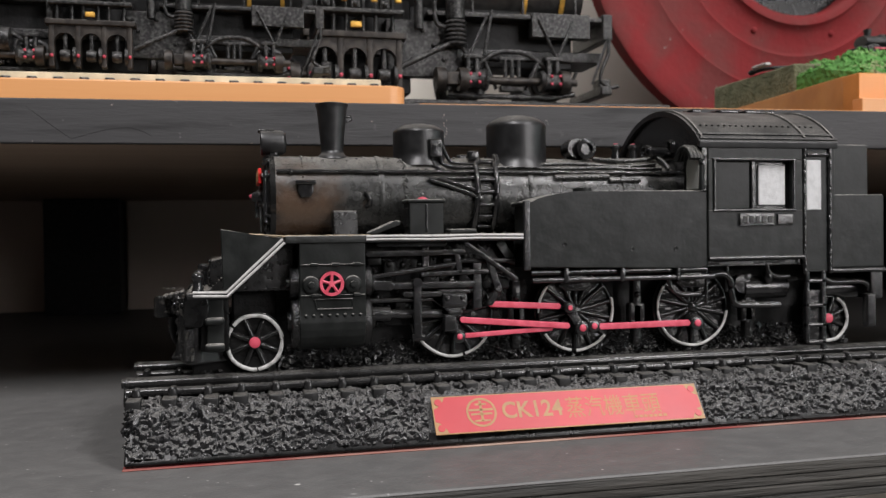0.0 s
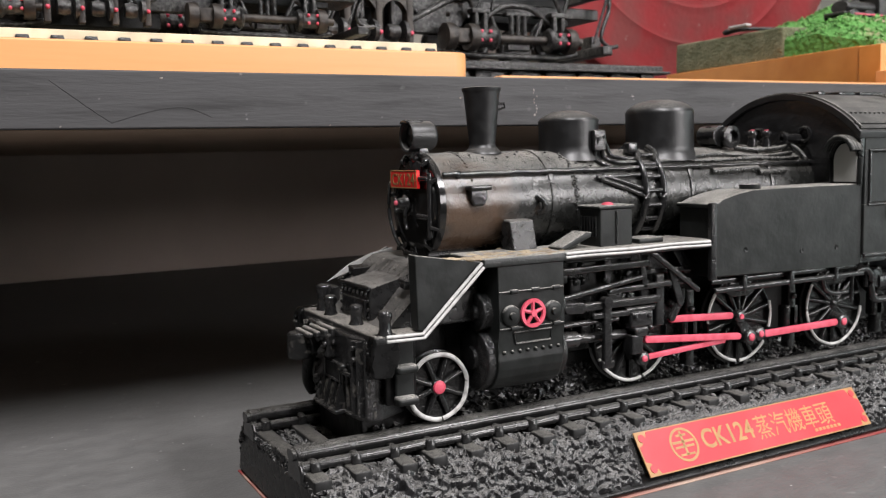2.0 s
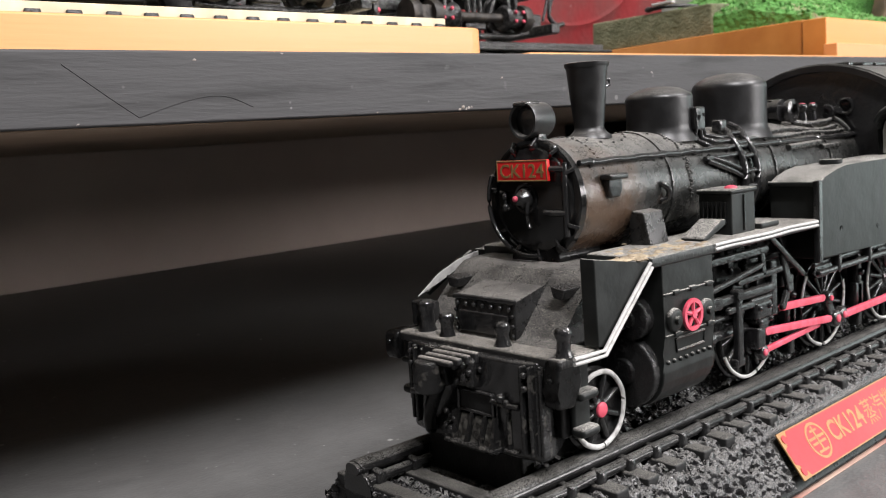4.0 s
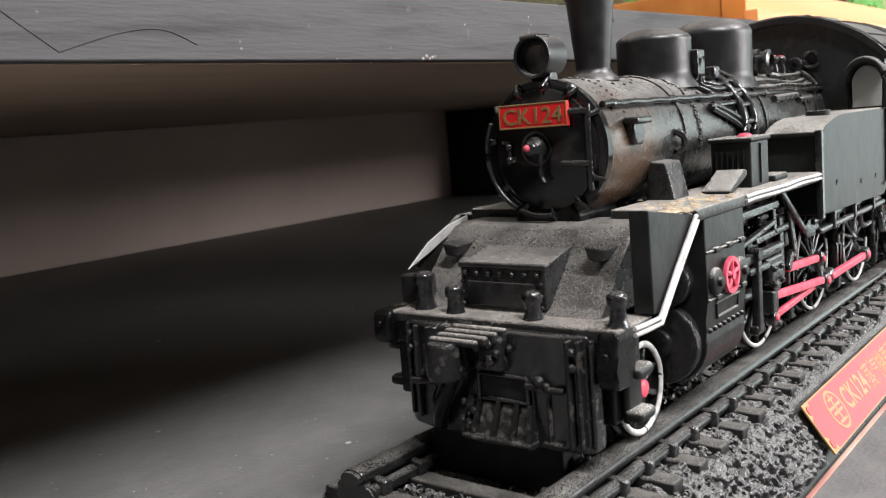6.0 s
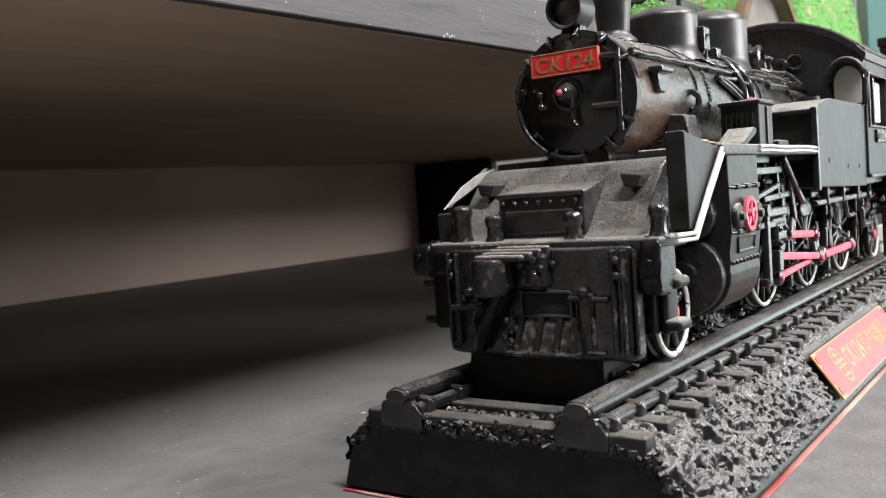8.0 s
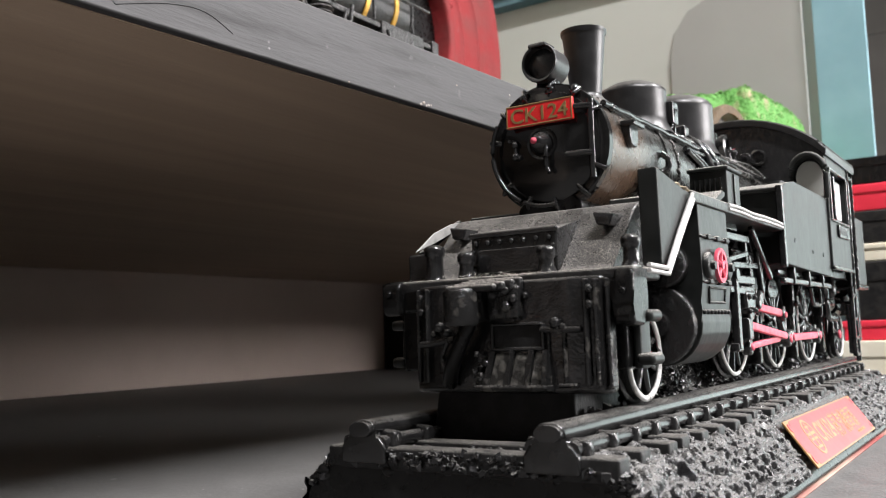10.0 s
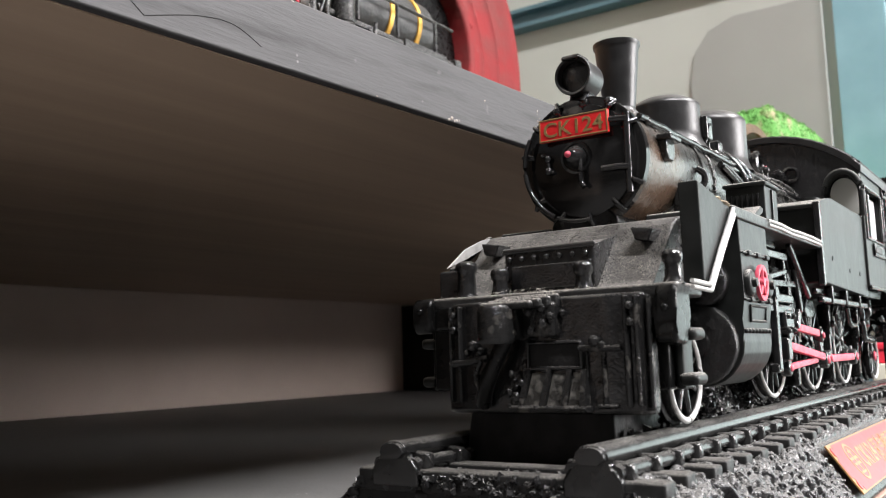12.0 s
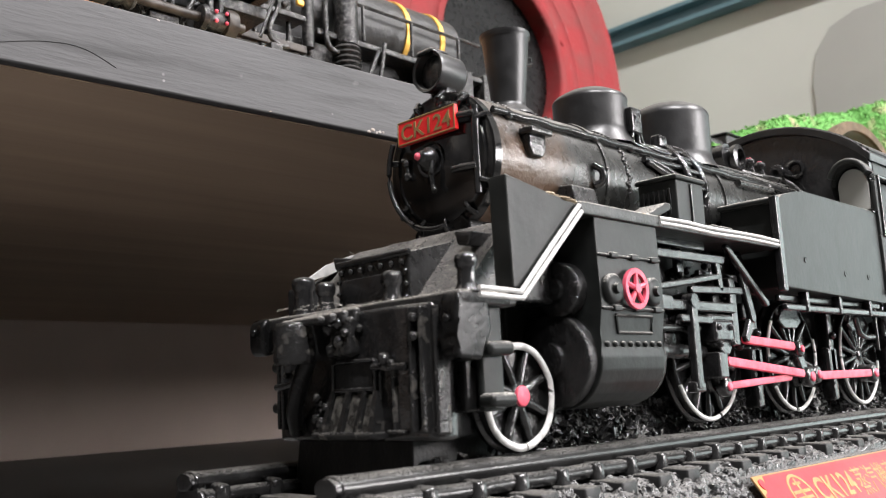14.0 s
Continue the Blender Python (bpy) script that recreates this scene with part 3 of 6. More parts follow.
for i, x in enumerate(xs):
    if sleeper_mesh is None:
        bm = B()
        box(bm, -2.2, 2.2, 10.9, 69.4, 13.9, 17.9, 0.5, 2)
        ob = part("sleeper", bm, sleeper_black, loco, even=False)
        sleeper_mesh = ob.data
    else:
        ob = new("sleeper", sleeper_mesh)
        ob.parent = loco
    ob.location = ((x + rnd.uniform(-0.5, 0.5)) * MM, rnd.uniform(-1.2, 1.2) * MM, rnd.uniform(-0.25, 0.25) * MM)
    ob.rotation_euler = (0, rnd.uniform(-0.03, 0.03), rnd.uniform(-0.03, 0.03))
    for ry in (21.4, 59.6):
        for side in (-1, 1):
            if clip_mesh is None:
                bm = B()
                prism(bm, [(-1.35, -2.4), (-1.25, 1.1), (-0.8, 1.9), (0.8, 1.9), (1.25, 1.1), (1.35, -2.4)], "y", -2.05, 2.05, 0.4, 1)
                ob = part("rail_clip", bm, rail_black, loco, even=False)
                clip_mesh = ob.data
            else:
                ob = new("rail_clip", clip_mesh)
                ob.parent = loco
            ob.location = ((x + rnd.uniform(-0.4, 0.4)) * MM, (ry + side * 3.6) * MM, (18.9 + rnd.uniform(-0.2, 0.2)) * MM)
            ob.rotation_euler = (rnd.uniform(-0.08, 0.08), rnd.uniform(-0.15, 0.15), rnd.uniform(-0.12, 0.12))

# ballast: many broken chips in one sheet
rng = np.random.default_rng(11)


def chips(name, spots, size, mat, parent, label):
    """Irregular stones: a crooked box at each spot."""
    corners = np.array([(x, y, z) for x in (-1, 1) for y in (-1, 1) for z in (-1, 1)], float)
    quads = np.array([(0, 1, 3, 2), (4, 6, 7, 5), (0, 4, 5, 1), (2, 3, 7, 6), (0, 2, 6, 4), (1, 5, 7, 3)])
    n = len(spots)
    v = corners[None] * rng.uniform(0.25, 1.0, (n, 8, 3))
    v *= (size * rng.uniform(0.55, 1.25, n))[:, None, None] * rng.uniform(0.5, 1.2, (n, 1, 3))
    a, b, c = rng.uniform(0, 6.28, (3, n))
    ca, sa, cb, sb, cc, sc = np.cos(a), np.sin(a), np.cos(b), np.sin(b), np.cos(c), np.sin(c)
    rot = np.stack([np.stack([ca * cb, ca * sb * sc - sa * cc, ca * sb * cc + sa * sc], -1), np.stack([sa * cb, sa * sb * sc + ca * cc, sa * sb * cc - ca * sc], -1), np.stack([-sb, cb * sc, cb * cc], -1)], 1)
    v = np.einsum("nij,nkj->nki", rot, v) + np.asarray(spots)[:, None]
    f = (quads[None] + 8 * np.arange(n)[:, None, None]).reshape(-1, 4)
    me = bpy.data.meshes.new(name)
    me.from_pydata((v.reshape(-1, 3) * MM).tolist(), [], f.tolist())
    me.validate()
    me.materials.append(mat)
    ob = new(name, me)
    ob.parent = parent
    return tagged(ob, label, kind="stuff")


def rubble(name, x0, x1, y0, y1, step, count, size, mat, parent, label, bare=None, low=0.0):
    """Moulded rubble: one sheet over the plinth, its height the tallest of many rounded, tilted stones."""
    fine_y = np.linspace(y0, y1, 400)
    fine_z = np.array([ground_z(y) for y in fine_y])
    arc_len = np.concatenate([[0], np.cumsum(np.hypot(np.diff(fine_y), np.diff(fine_z)))])
    nx, ny = int((x1 - x0) / step), int(arc_len[-1] / step)
    xs, ss = np.linspace(x0, x1, nx + 1), np.linspace(0, arc_len[-1], ny + 1)
    ys, gz = np.interp(ss, arc_len, fine_y), np.interp(ss, arc_len, fine_z)
    h = np.full((nx + 1, ny + 1), -0.5 * size)
    for cx, cy, r, tx, ty, up, sq, sh in zip(rng.uniform(x0, x1, count), rng.uniform(0, arc_len[-1], count), size * rng.uniform(0.5, 1.3, count), rng.normal(0, 0.5, count),
                                             rng.normal(0, 0.5, count), rng.uniform(-0.8, 1.0, count), rng.uniform(0.65, 1.5, count), rng.uniform(-0.8, 0.8, count)):
        i0, i1 = np.searchsorted(xs, (cx - r * 1.8, cx + r * 1.8))
        j0, j1 = np.searchsorted(ss, (cy - r * 1.8, cy + r * 1.8))
        dx, dy = (xs[i0:i1, None] - cx) * sq, (ss[None, j0:j1] - cy) / sq
        d = np.hypot(dx + sh * dy, dy) / r
        top = up * size * 0.9 + tx * dx + ty * dy - 2.2 * size * np.clip(d - 0.35, 0, None) ** 2
        h[i0:i1, j0:j1] = np.maximum(h[i0:i1, j0:j1], top)
    h = np.clip(h - low, -0.5 * size, size * 1.4)
    if bare:
        h[np.ix_((xs > bare[0]) & (xs < bare[1]), ys < bare[2])] = 0.05
    slope = np.gradient(gz, ss)
    run = np.gradient(ys, ss)
    jx, js = rng.uniform(-0.25, 0.25, (2, nx + 1, ny + 1)) * step
    px = np.broadcast_to(xs[:, None], h.shape) + jx
    py = ys[None] - slope * h + js * run
    pz = gz[None] + run * h + js * slope + 0.1
    v = np.stack([px, py, pz], -1).reshape(-1, 3) * MM
    i, j = np.meshgrid(np.arange(nx), np.arange(ny), indexing="ij")
    q = (i * (ny + 1) + j).ravel()
    f = np.stack([q, q + ny + 1, q + ny + 2, q + 1], -1)
    me = bpy.data.meshes.new(name)
    me.from_pydata(v.tolist(), [], f.tolist())
    for p in me.polygons:
        p.use_smooth = True
    me.materials.append(mat)
    ob = new(name, me)
    ob.parent = parent
    return tagged(ob, label, kind="stuff")


rubble("ballast", 1.0, LEN - 0.5, 1.5, 17.6, 0.27, 9000, 1.3, ballast_black, loco, "black moulded ballast with grey dust", bare=(88.5, 182.5, 9.8))
rubble("ballast", 1.0, LEN - 1.0, 25.0, 57.0, 0.45, 9800, 1.0, ballast_black, loco, "black moulded ballast between the rails", low=0.25)
rubble("ballast", 0.8, LEN - 0.5, 63.0, 76.0, 0.5, 4200, 1.1, ballast_black, loco, "black moulded ballast on the far slope")
spots = []
for k in range(1500):
    y, x = rng.uniform(4.5, 17.0), rng.uniform(1.2, LEN - 1)
    if not (88.5 < x < 182.5 and y < 10.5):
        spots.append((x, y, ground_z(y) + rng.uniform(0.2, 0.9)))
for k in range(190):
    spots.append((rng.uniform(-0.3, 1.0), rng.uniform(25.5, 56.5), 15.6 + rng.uniform(-1.0, 1.7)))
for k in range(320):
    x, y = rng.uniform(0.6, 16), rng.uniform(26, 56)
    spots.append((x, y, 16.4 + rng.uniform(-0.1, 0.5)))
for k in range(300):
    y = rng.uniform(4, 73)
    spots.append((rng.uniform(0.3, 1.4), y, ground_z(y) - abs(rng.normal(0.2, 0.8))))
chips("ballast_grit", spots, 0.8, ballast_black, loco, "loose angular grit in the ballast")

# the red plaque on the slope
pl = Vector((90.2, 0.1, 4.2))
u = Vector((90.6, 0.9, -0.55)).normalized()
w = Vector((0, 7.4, 10.2)).normalized()
nrm = u.cross(w).normalized()
plaque_m = Matrix((( u.x, w.x, nrm.x, pl.x), (u.y, w.y, nrm.y, pl.y), (u.z, w.z, nrm.z, pl.z), (0, 0, 0, 1)))


def on_plaque(bm):
    bmesh.ops.transform(bm, matrix=plaque_m, verts=bm.verts)
    return bm


PW, PH = 90.8, 12.6
plaque = part("plaque", on_plaque(box(B(), 0, PW, 0, PH, 0.25, 0.72, 0.08)), gold, loco, "red and gold name plaque on the slope")
bm = B()
inset, cut = 0.36, 4.2
poly = [(inset, cut), (inset + 1.2, cut - 0.4), (cut - 0.6, inset + 1.3), (cut, inset)]
full = []
for cx, cy, order in ((0, 0, 1), (PW, 0, -1), (PW, PH, 1), (0, PH, -1)):
    corner = [(abs(cx - a), abs(cy - b)) for a, b in poly]
    full += corner if order == 1 else corner[::-1]
prism(bm, full, "z", 0.4, 0.78, 0.0)
for cx in (2.0, PW - 2.0):
    for cy in (2.0, PH - 2.0):
        cyl(bm, (cx, cy, 0.5), (cx, cy, 0.9), 1.15, seg=14)
part("red_field", on_plaque(bm), plaque_red, plaque)
bm = B()
ex, ey = 15.4, 6.6
lathe(bm, [(4.2, 0.7), (4.2, 0.84), (4.9, 0.84), (4.9, 0.7)], (ex, ey, 0), "z", 36)
for x0, x1, y0, y1 in ((-3.9, 3.9, 0.5, 1.2), (-3.4, 3.4, -0.9, -0.25), (-2.6, 2.6, -3.1, -2.5), (-0.4, 0.4, -3.0, 3.9), (-1.8, 1.8, 2.4, 3.0)):
    box(bm, ex + x0, ex + x1, ey + y0, ey + y1, 0.7, 0.84, 0.0)
part("emblem", on_plaque(bm), gold, plaque, "round gold emblem of rings and bars")
LET = Matrix.Translation((22.2, 4.2, 0.80))
lettering("lettering", "CK124", 5.6, plaque_m @ LET, gold, plaque, 0.08, "gold raised letters", width=20.0, bold=0.14)
lettering("lettering", "蒸汽機車頭", 5.6, plaque_m @ Matrix.Translation((43.6, 3.6, 0.80)), pale_gold, plaque, 0.06, "worn gold printed characters", width=32.5)
bm = B()
for k in range(7):
    box(bm, 66 + k * 1.7, 67.2 + k * 1.7, 1.6, 2.5, 0.75, 0.86, 0.0)
part("small_print", on_plaque(bm), pale_gold, plaque)

# ---- boiler and smokebox ----
BZ, BR = 77.8, 14.2
bm = B()
lathe(bm, [(0, 44.0), (BR - 0.5, 44.0), (BR, 44.6), (BR, 79.6), (BR - 0.1, 80.2), (BR - 0.1, 129.5), (BR - 0.05, 131), (BR - 0.1, 190), (0, 190)], (0, YC, BZ), "x", 56)
boiler = part("boiler", bm, boiler_black, loco, "black boiler with a rusty patch on the smokebox", smooth=50)
for bx in (79.6, 131.4, 166):
    bm = B()
    lathe(bm, [(BR - 0.6, bx - 0.8), (BR + 0.35, bx - 0.8), (BR + 0.45, bx), (BR + 0.35, bx + 0.8), (BR - 0.6, bx + 0.8)], (0, YC, BZ), "x", 56)
    part("boiler_band", bm, boiler_black, boiler)
# a row of weld beads
bm = B()
for k in range(26):
    a = radians(100 + k * 3.4)
    x = 87.5 + 0.5 * math.sin(k * 0.9)
    ball(bm, (x, YC + BR * math.cos(a) * 1.0, BZ + BR * math.sin(a)), 0.4, 7)
    a2 = radians(180 - k * 1.6 + 12)
    ball(bm, (x + 0.4 * math.sin(k * 2.2), YC + BR * math.cos(a2), BZ + BR * math.sin(a2)), 0.4, 6)
part("weld_bead", bm, boiler_black, boiler)
# rivets round the smokebox saddle and chimney
bm = B()
for k in range(22):
    a = radians(28 + 124 * k / 21)
    ball(bm, (54 + 0 * k, YC + BR * math.cos(a), BZ + BR * math.sin(a)), 0.4, 6)
for k in range(16):
    a = 2 * math.pi * k / 16
    y = 7.2 * math.sin(a)
    ball(bm, (65 + 10.5 * math.cos(a), YC + y, BZ + math.sqrt(BR ** 2 - y ** 2)), 0.42, 6)
    y = 10.5 * math.sin(a)
    ball(bm, (95 + 12.5 * math.cos(a), YC + y, BZ + math.sqrt(BR ** 2 - y ** 2)), 0.42, 6)
part("rivet", bm, boiler_black, boiler)

# smokebox door, domed a little, with its ring, dogs, hinge and knob
bm = B()
lathe(bm, [(0, 41.0), (6, 41.25), (10, 41.9), (12.3, 42.6), (12.5, 43.2), (BR - 0.3, 43.2), (BR + 0.15, 43.5), (BR + 0.2, 45.2), (BR - 0.4, 45.2)], (0, YC, BZ), "x", 48)
door = part("smokebox_door", bm, smooth_black, loco, "glossy black round smokebox door")
bm = B()
for a in (12, 40, 68, 96, 124, 150, 205, 232, 262, 292, 322):
    c, s_ = math.cos(radians(a)), math.sin(radians(a))
    rod(bm, [(42.6, YC + 11.4 * c, BZ + 11.4 * s_), (41.9, YC + 13.0 * c, BZ + 13.0 * s_), (43.4, YC + 14.6 * c, BZ + 14.6 * s_)], 0.55, 7)
part("door_dog", bm, gloss_black, door)
bm = B()
rod(bm, [(41.3, YC + 12.9 * math.cos(radians(a)), BZ + 12.9 * math.sin(radians(a))) for a in range(-62, 36, 7)], 0.55, 8)
rod(bm, [(41.3, YC + 12.9 * math.cos(radians(a)), BZ + 12.9 * math.sin(radians(a))) for a in range(-100, -62, 7)], 0.5, 8)
part("door_rail", bm, gloss_black, door)
bm = B()
cyl(bm, (42.0, YC - 10.9, BZ - 8), (42.0, YC - 10.9, BZ + 8.8), 0.75, seg=10)
for dz in (-2.7, 7.4):
    rod(bm, [(41.6, YC - 11.2, BZ + dz), (40.9, YC - 8, BZ + dz + 0.1), (41.2, YC - 5.4, BZ + dz + 0.2)], 0.7, 8)
part("hinge", bm, gloss_black, door)
bm = B()
lathe(bm, [(0, 0.0), (0.9, 0.1), (1.5, 0.6), (1.7, 1.6), (2.3, 2.0), (2.5, 3.2), (2.1, 4.0)], (37.9, YC + 0.3, BZ + 0.7), "x", 20)
rod(bm, curve([(40.0, YC - 1.2, BZ - 0.2), (39.4, YC - 1.3, BZ - 2.6), (39.7, YC - 1.2, BZ - 4.8), (39.5, YC - 2.0, BZ - 6.2)]), 0.55, 8)
lathe(bm, [(2.9, 0.2), (3.0, -0.5), (3.5, -0.6), (3.7, 0.4)], (41.3, YC + 0.3, BZ + 0.7), "x", 24)
rod(bm, [(41.0, YC + 8.4, BZ + 2.2), (40.9, YC + 7.0, BZ + 2.0), (40.9, YC + 6.8, BZ - 1.6), (41.0, YC + 5.6, BZ - 1.8)], 0.45, 7)
ball(bm, (40.8, YC + 6.8, BZ - 1.5), 0.9, 8)
ball(bm, (40.8, YC + 6.9, BZ + 1.2), 0.8, 8)
part("door_knob", bm, gloss_black, door)
part("knob_tip", ball(B(), (37.9, YC + 0.7, BZ + 0.9), 0.75, 10), red_paint, door, "red painted tip of the door knob")

plate = part("number_plate", box(B(), 39.9, 41.0, YC - 7.7, YC + 8.3, 82.6, 87.5, 0.15), plate_red, loco, "red number plate with gold letters")
bm = B()
for y0, y1, z0, z1 in ((-7.7, 8.3, 82.6, 82.95), (-7.7, 8.3, 87.15, 87.5), (-7.7, -7.35, 82.97, 87.13), (7.95, 8.3, 82.97, 87.13)):
    box(bm, 39.82, 40.0, YC + y0, YC + y1, z0, z1, 0.08)
part("gold_border", bm, plate_gold, plate)
face = Matrix(((0, 0, -1, 39.88), (-1, 0, 0, YC + 7.1), (0, 1, 0, 83.5), (0, 0, 0, 1)))
lettering("lettering", "CK124", 3.25, face, plate_gold, plate, 0.16, "gold raised letters", width=13.8, bold=0.05)

# headlamp on its bracket
bm = B()
lathe(bm, [(3.4, 1.6), (3.7, 0.2), (4.2, 0.0), (4.35, 0.6), (4.2, 1.6), (4.1, 7.0), (3.2, 8.2), (0, 8.6)], (41.2, YC + 0.4, 96.6), "x", 28)
headlamp = part("headlamp", bm, dome_black, loco, "round black headlamp above the smokebox door")
part("lens", lathe(B(), [(0, 1.3), (2.0, 1.35), (3.5, 1.8)], (41.2, YC + 0.4, 96.6), "x", 24), gloss_black, headlamp)
part("hood", prism(B(), [(40.2, 99.9), (40.6, 101.0), (45.6, 101.0), (45.6, 100.2)], "y", YC - 1.6, YC + 2.6, 0.3), gloss_black, headlamp)
bm = B()
prism(bm, [(43.4, 91.2), (47.4, 91.2), (46.6, 93.6), (44.2, 93.6)], "y", YC - 2.0, YC + 2.6, 0.3)
for k in (-1, 0, 1):
    ball(bm, (43.2, YC + 6.0 * k - 1, 90.4 - abs(k) * 0.8), 1.3, 8)
part("bracket", bm, gloss_black, headlamp)

# chimney and domes
bm = B()
lathe(bm, [(5.6, -15.6 + 13.6), (5.3, -1.2), (4.3, -0.4), (3.75, 0.4), (3.7, 1.0), (4.1, 5.0), (5.15, 15.4), (5.5, 15.7), (5.55, 16.6), (5.0, 16.8), (4.4, 16.2), (3.6, 9.0), (0, 8.8)], (65.0, YC, 93.2), "z", 32)
chimney = part("chimney", bm, dome_black, loco, "flared black chimney, hollow at the top")
bm = B()
rod(bm, [(69.4, YC - 1.6, 105.4), (71.3, YC - 1.8, 105.6), (71.5, YC - 1.8, 104.4), (69.6, YC - 1.6, 103.8)], 0.4, 6)
part("eyelet", bm, gloss_black, chimney)


def dome(name, cx, r, top, low, label):
    h = top - low
    prof = [(r + 1.6, -2.6), (r + 0.7, -0.9), (r + 0.1, 0.5), (r, 1.8), (r, h * 0.70), (r + 0.12, h * 0.73), (r - 0.1, h * 0.78), (r - 0.7, h * 0.83), (r - 1.9, h * 0.885), (r * 0.62, h * 0.945), (r * 0.32, h * 0.985), (0, h)]
    return part(name, lathe(B(), prof, (cx, YC, low), "z", 40), dome_black, loco, label, smooth=60)


sand = dome("sand_dome", 95.0, 8.9, 103.7, 91.4, "low black dome on the boiler")
dome("steam_dome", 130.5, 10.6, 107.2, 90.6, "tall black dome on the boiler")

# handrail along the boiler, both sides
for s in (1, -1):
    hy = YC - s * 12.4
    bm = B()
    rod(bm, [(45.5 + i * 2.83, hy + 0.1 * math.sin(i), 86.2 + 0.12 * math.sin(i * 1.7)) for i in range(51)], 0.72, 8)
    for px in (50, 78, 92, 108, 136, 160, 180):
        ball(bm, (px, hy + s * 0.3, 86.1), 1.15, 8)
    part("handrail", bm, gloss_black, boiler)

# sand pipes and the ladder of pipes hanging over the boiler
for s in (1, -1):
    def rad(x, deg, up=0.7):
        a = radians(deg)
        return (x, YC - s * (BR + up) * math.cos(a), BZ + (BR + up) * math.sin(a))
    bm = B()
    box(bm, 96.5, 101.0, YC - s * 9.2 - 1.2, YC - s * 9.2 + 1.2, 91.4, 97.6, 0.5, 2)
    rod(bm, curve([(98, YC - s * 10.2, 95.5), rad(97.6, 52), rad(99.6, 40), rad(101, 36)]), 0.7, 8)
    rod(bm, curve([(100, YC - s * 10.0, 96), rad(101, 54), rad(104, 44), rad(109, 43), rad(112, 42)]), 0.7, 8)
    rod(bm, curve([(100.6, YC - s * 9.0, 96.6), rad(104, 58), rad(107, 50), rad(112, 48)]), 0.7, 8)
    rod(bm, curve([rad(96, 22), rad(102, 14), rad(108, 6), rad(113, -2)]), 0.75, 8)
    rod(bm, curve([rad(97, 26), rad(104, 18), rad(110, 10), rad(114, 4)]), 0.75, 8)
    rod(bm, [rad(95, 24), rad(115, 26)], 0.7, 8)
    part("sand_pipe", bm, gloss_black, boiler)
    bm = B()
    for x in (112.4, 119.2):
        rod(bm, [rad(x + (1.5 if d > 50 else 0) - (62 - d) * 0.012, d, 1.2) for d in range(70, -56, -6)], 1.05, 8)
    box(bm, 110.5, 114.4, YC - s * 7.4 - 1.4, YC - s * 7.4 + 1.4, 90.4, 93.8, 0.5)
    ladder = part("pipe_ladder", bm, gloss_black, loco)
    for d in (52, 38, 22, 6, -10, -26, -40):
        part("rung", rod(B(), [rad(112.4, d, 1.1), rad(119.2, d, 1.1)], 0.7, 8), gloss_black, ladder)
    bm = B()
    rod(bm, [rad(120 + i * 4.4, 43 + 1.2 * math.sin(i * 0.9), 0.5) for i in range(15)], 0.6, 7)
    rod(bm, [rad(136 + i * 4.4, 50 + 3 * math.sin(i * 0.7), 0.5) for i in range(11)], 0.65, 7)
    rod(bm, curve([rad(157, 66, 0.8), rad(163, 58, 1.0), rad(170, 56, 1.4), rad(177, 58, 1.6), rad(181, 64, 1.8), rad(183, 54, 1.4), rad(184, 40, 0.8)]), 0.8, 8)
    rod(bm, [rad(140, 26, 0.6), rad(160, 28, 0.6)], 1.0, 8)
    rod(bm, [rad(160, 22, 0.6), rad(172, 23, 0.6)], 0.8, 8)
    part("steam_pipe", bm, boiler_black, boiler)
    # hooded washout cup on the smokebox side
    bm = B()
    cy = YC - s * (BR + 0.4)
    prism(bm, [(51.9, 82.2), (51.9, 79.4), (53.0, 77.6), (56.0, 77.6), (57.1, 79.4), (57.1, 82.2)], "y", *sorted((cy + s * 1.6, cy - s * 1.0)), 0.5, 2)
    box(bm, 51.2, 57.8, cy - 1.7 - s * 0.6, cy + 1.7 - s * 0.6, 81.8, 83.2, 0.4, 2)
    part("washout_cup", bm, gloss_black, boiler)
    part("boss", rod(B(), curve([rad(74.0, 6, 0.2), rad(75.0, 0, 1.6), rad(75.2, -8, 1.4), rad(74.2, -12, 0.2)]), 0.8, 8), gloss_black, boiler)

# turret, whistles and safety valves before the cab
bm = B()
cyl(bm, (149.4, YC - 2.0, 95.6), (158.0, YC - 2.0, 95.2), 3.0, seg=20)
cyl(bm, (151.5, YC - 5.6, 95.4), (151.5, YC + 2, 95.4), 3.4, seg=20)
lathe(bm, [(3.6, 0), (3.6, 1.2), (2.2, 1.6), (2.2, 0.2), (0, 0.1)], (154.2, YC - 6.6, 95.0), "y", 20, -1)
cyl(bm, (154.2, YC - 6.6, 95.0), (154.2, YC, 95.0), 3.2, seg=20)
cyl(bm, (152.5, YC - 2, 90.5), (152.5, YC - 2, 95), 2.4, seg=16)
part("steam_turret", bm, gloss_black, boiler)
for vx, vy in ((166.8, YC - 4.4), (173.6, YC - 4.4)):
    bm = B()
    lathe(bm, [(1.6, -2.5), (1.5, 1.4), (1.2, 1.8), (1.2, 3.0), (1.7, 3.4), (1.7, 4.4), (1.0, 5.0), (0, 5.1)], (vx, vy, 92.0), "z", 14)
    v = part("safety_valve", bm, gloss_black, boiler)
    part("cap", lathe(B(), [(0.9, 0), (0.8, 0.25), (0, 0.35)], (vx, vy, 96.95), "z", 12), red_paint, v, "faded red top")
bm = B()
lathe(bm, [(2.3, 0), (2.5, 0.8), (2.1, 1.5), (0.9, 1.6), (0.8, 0.6), (0, 0.5)], (179.5, YC - 7, 94.0), "x", 18, -1)
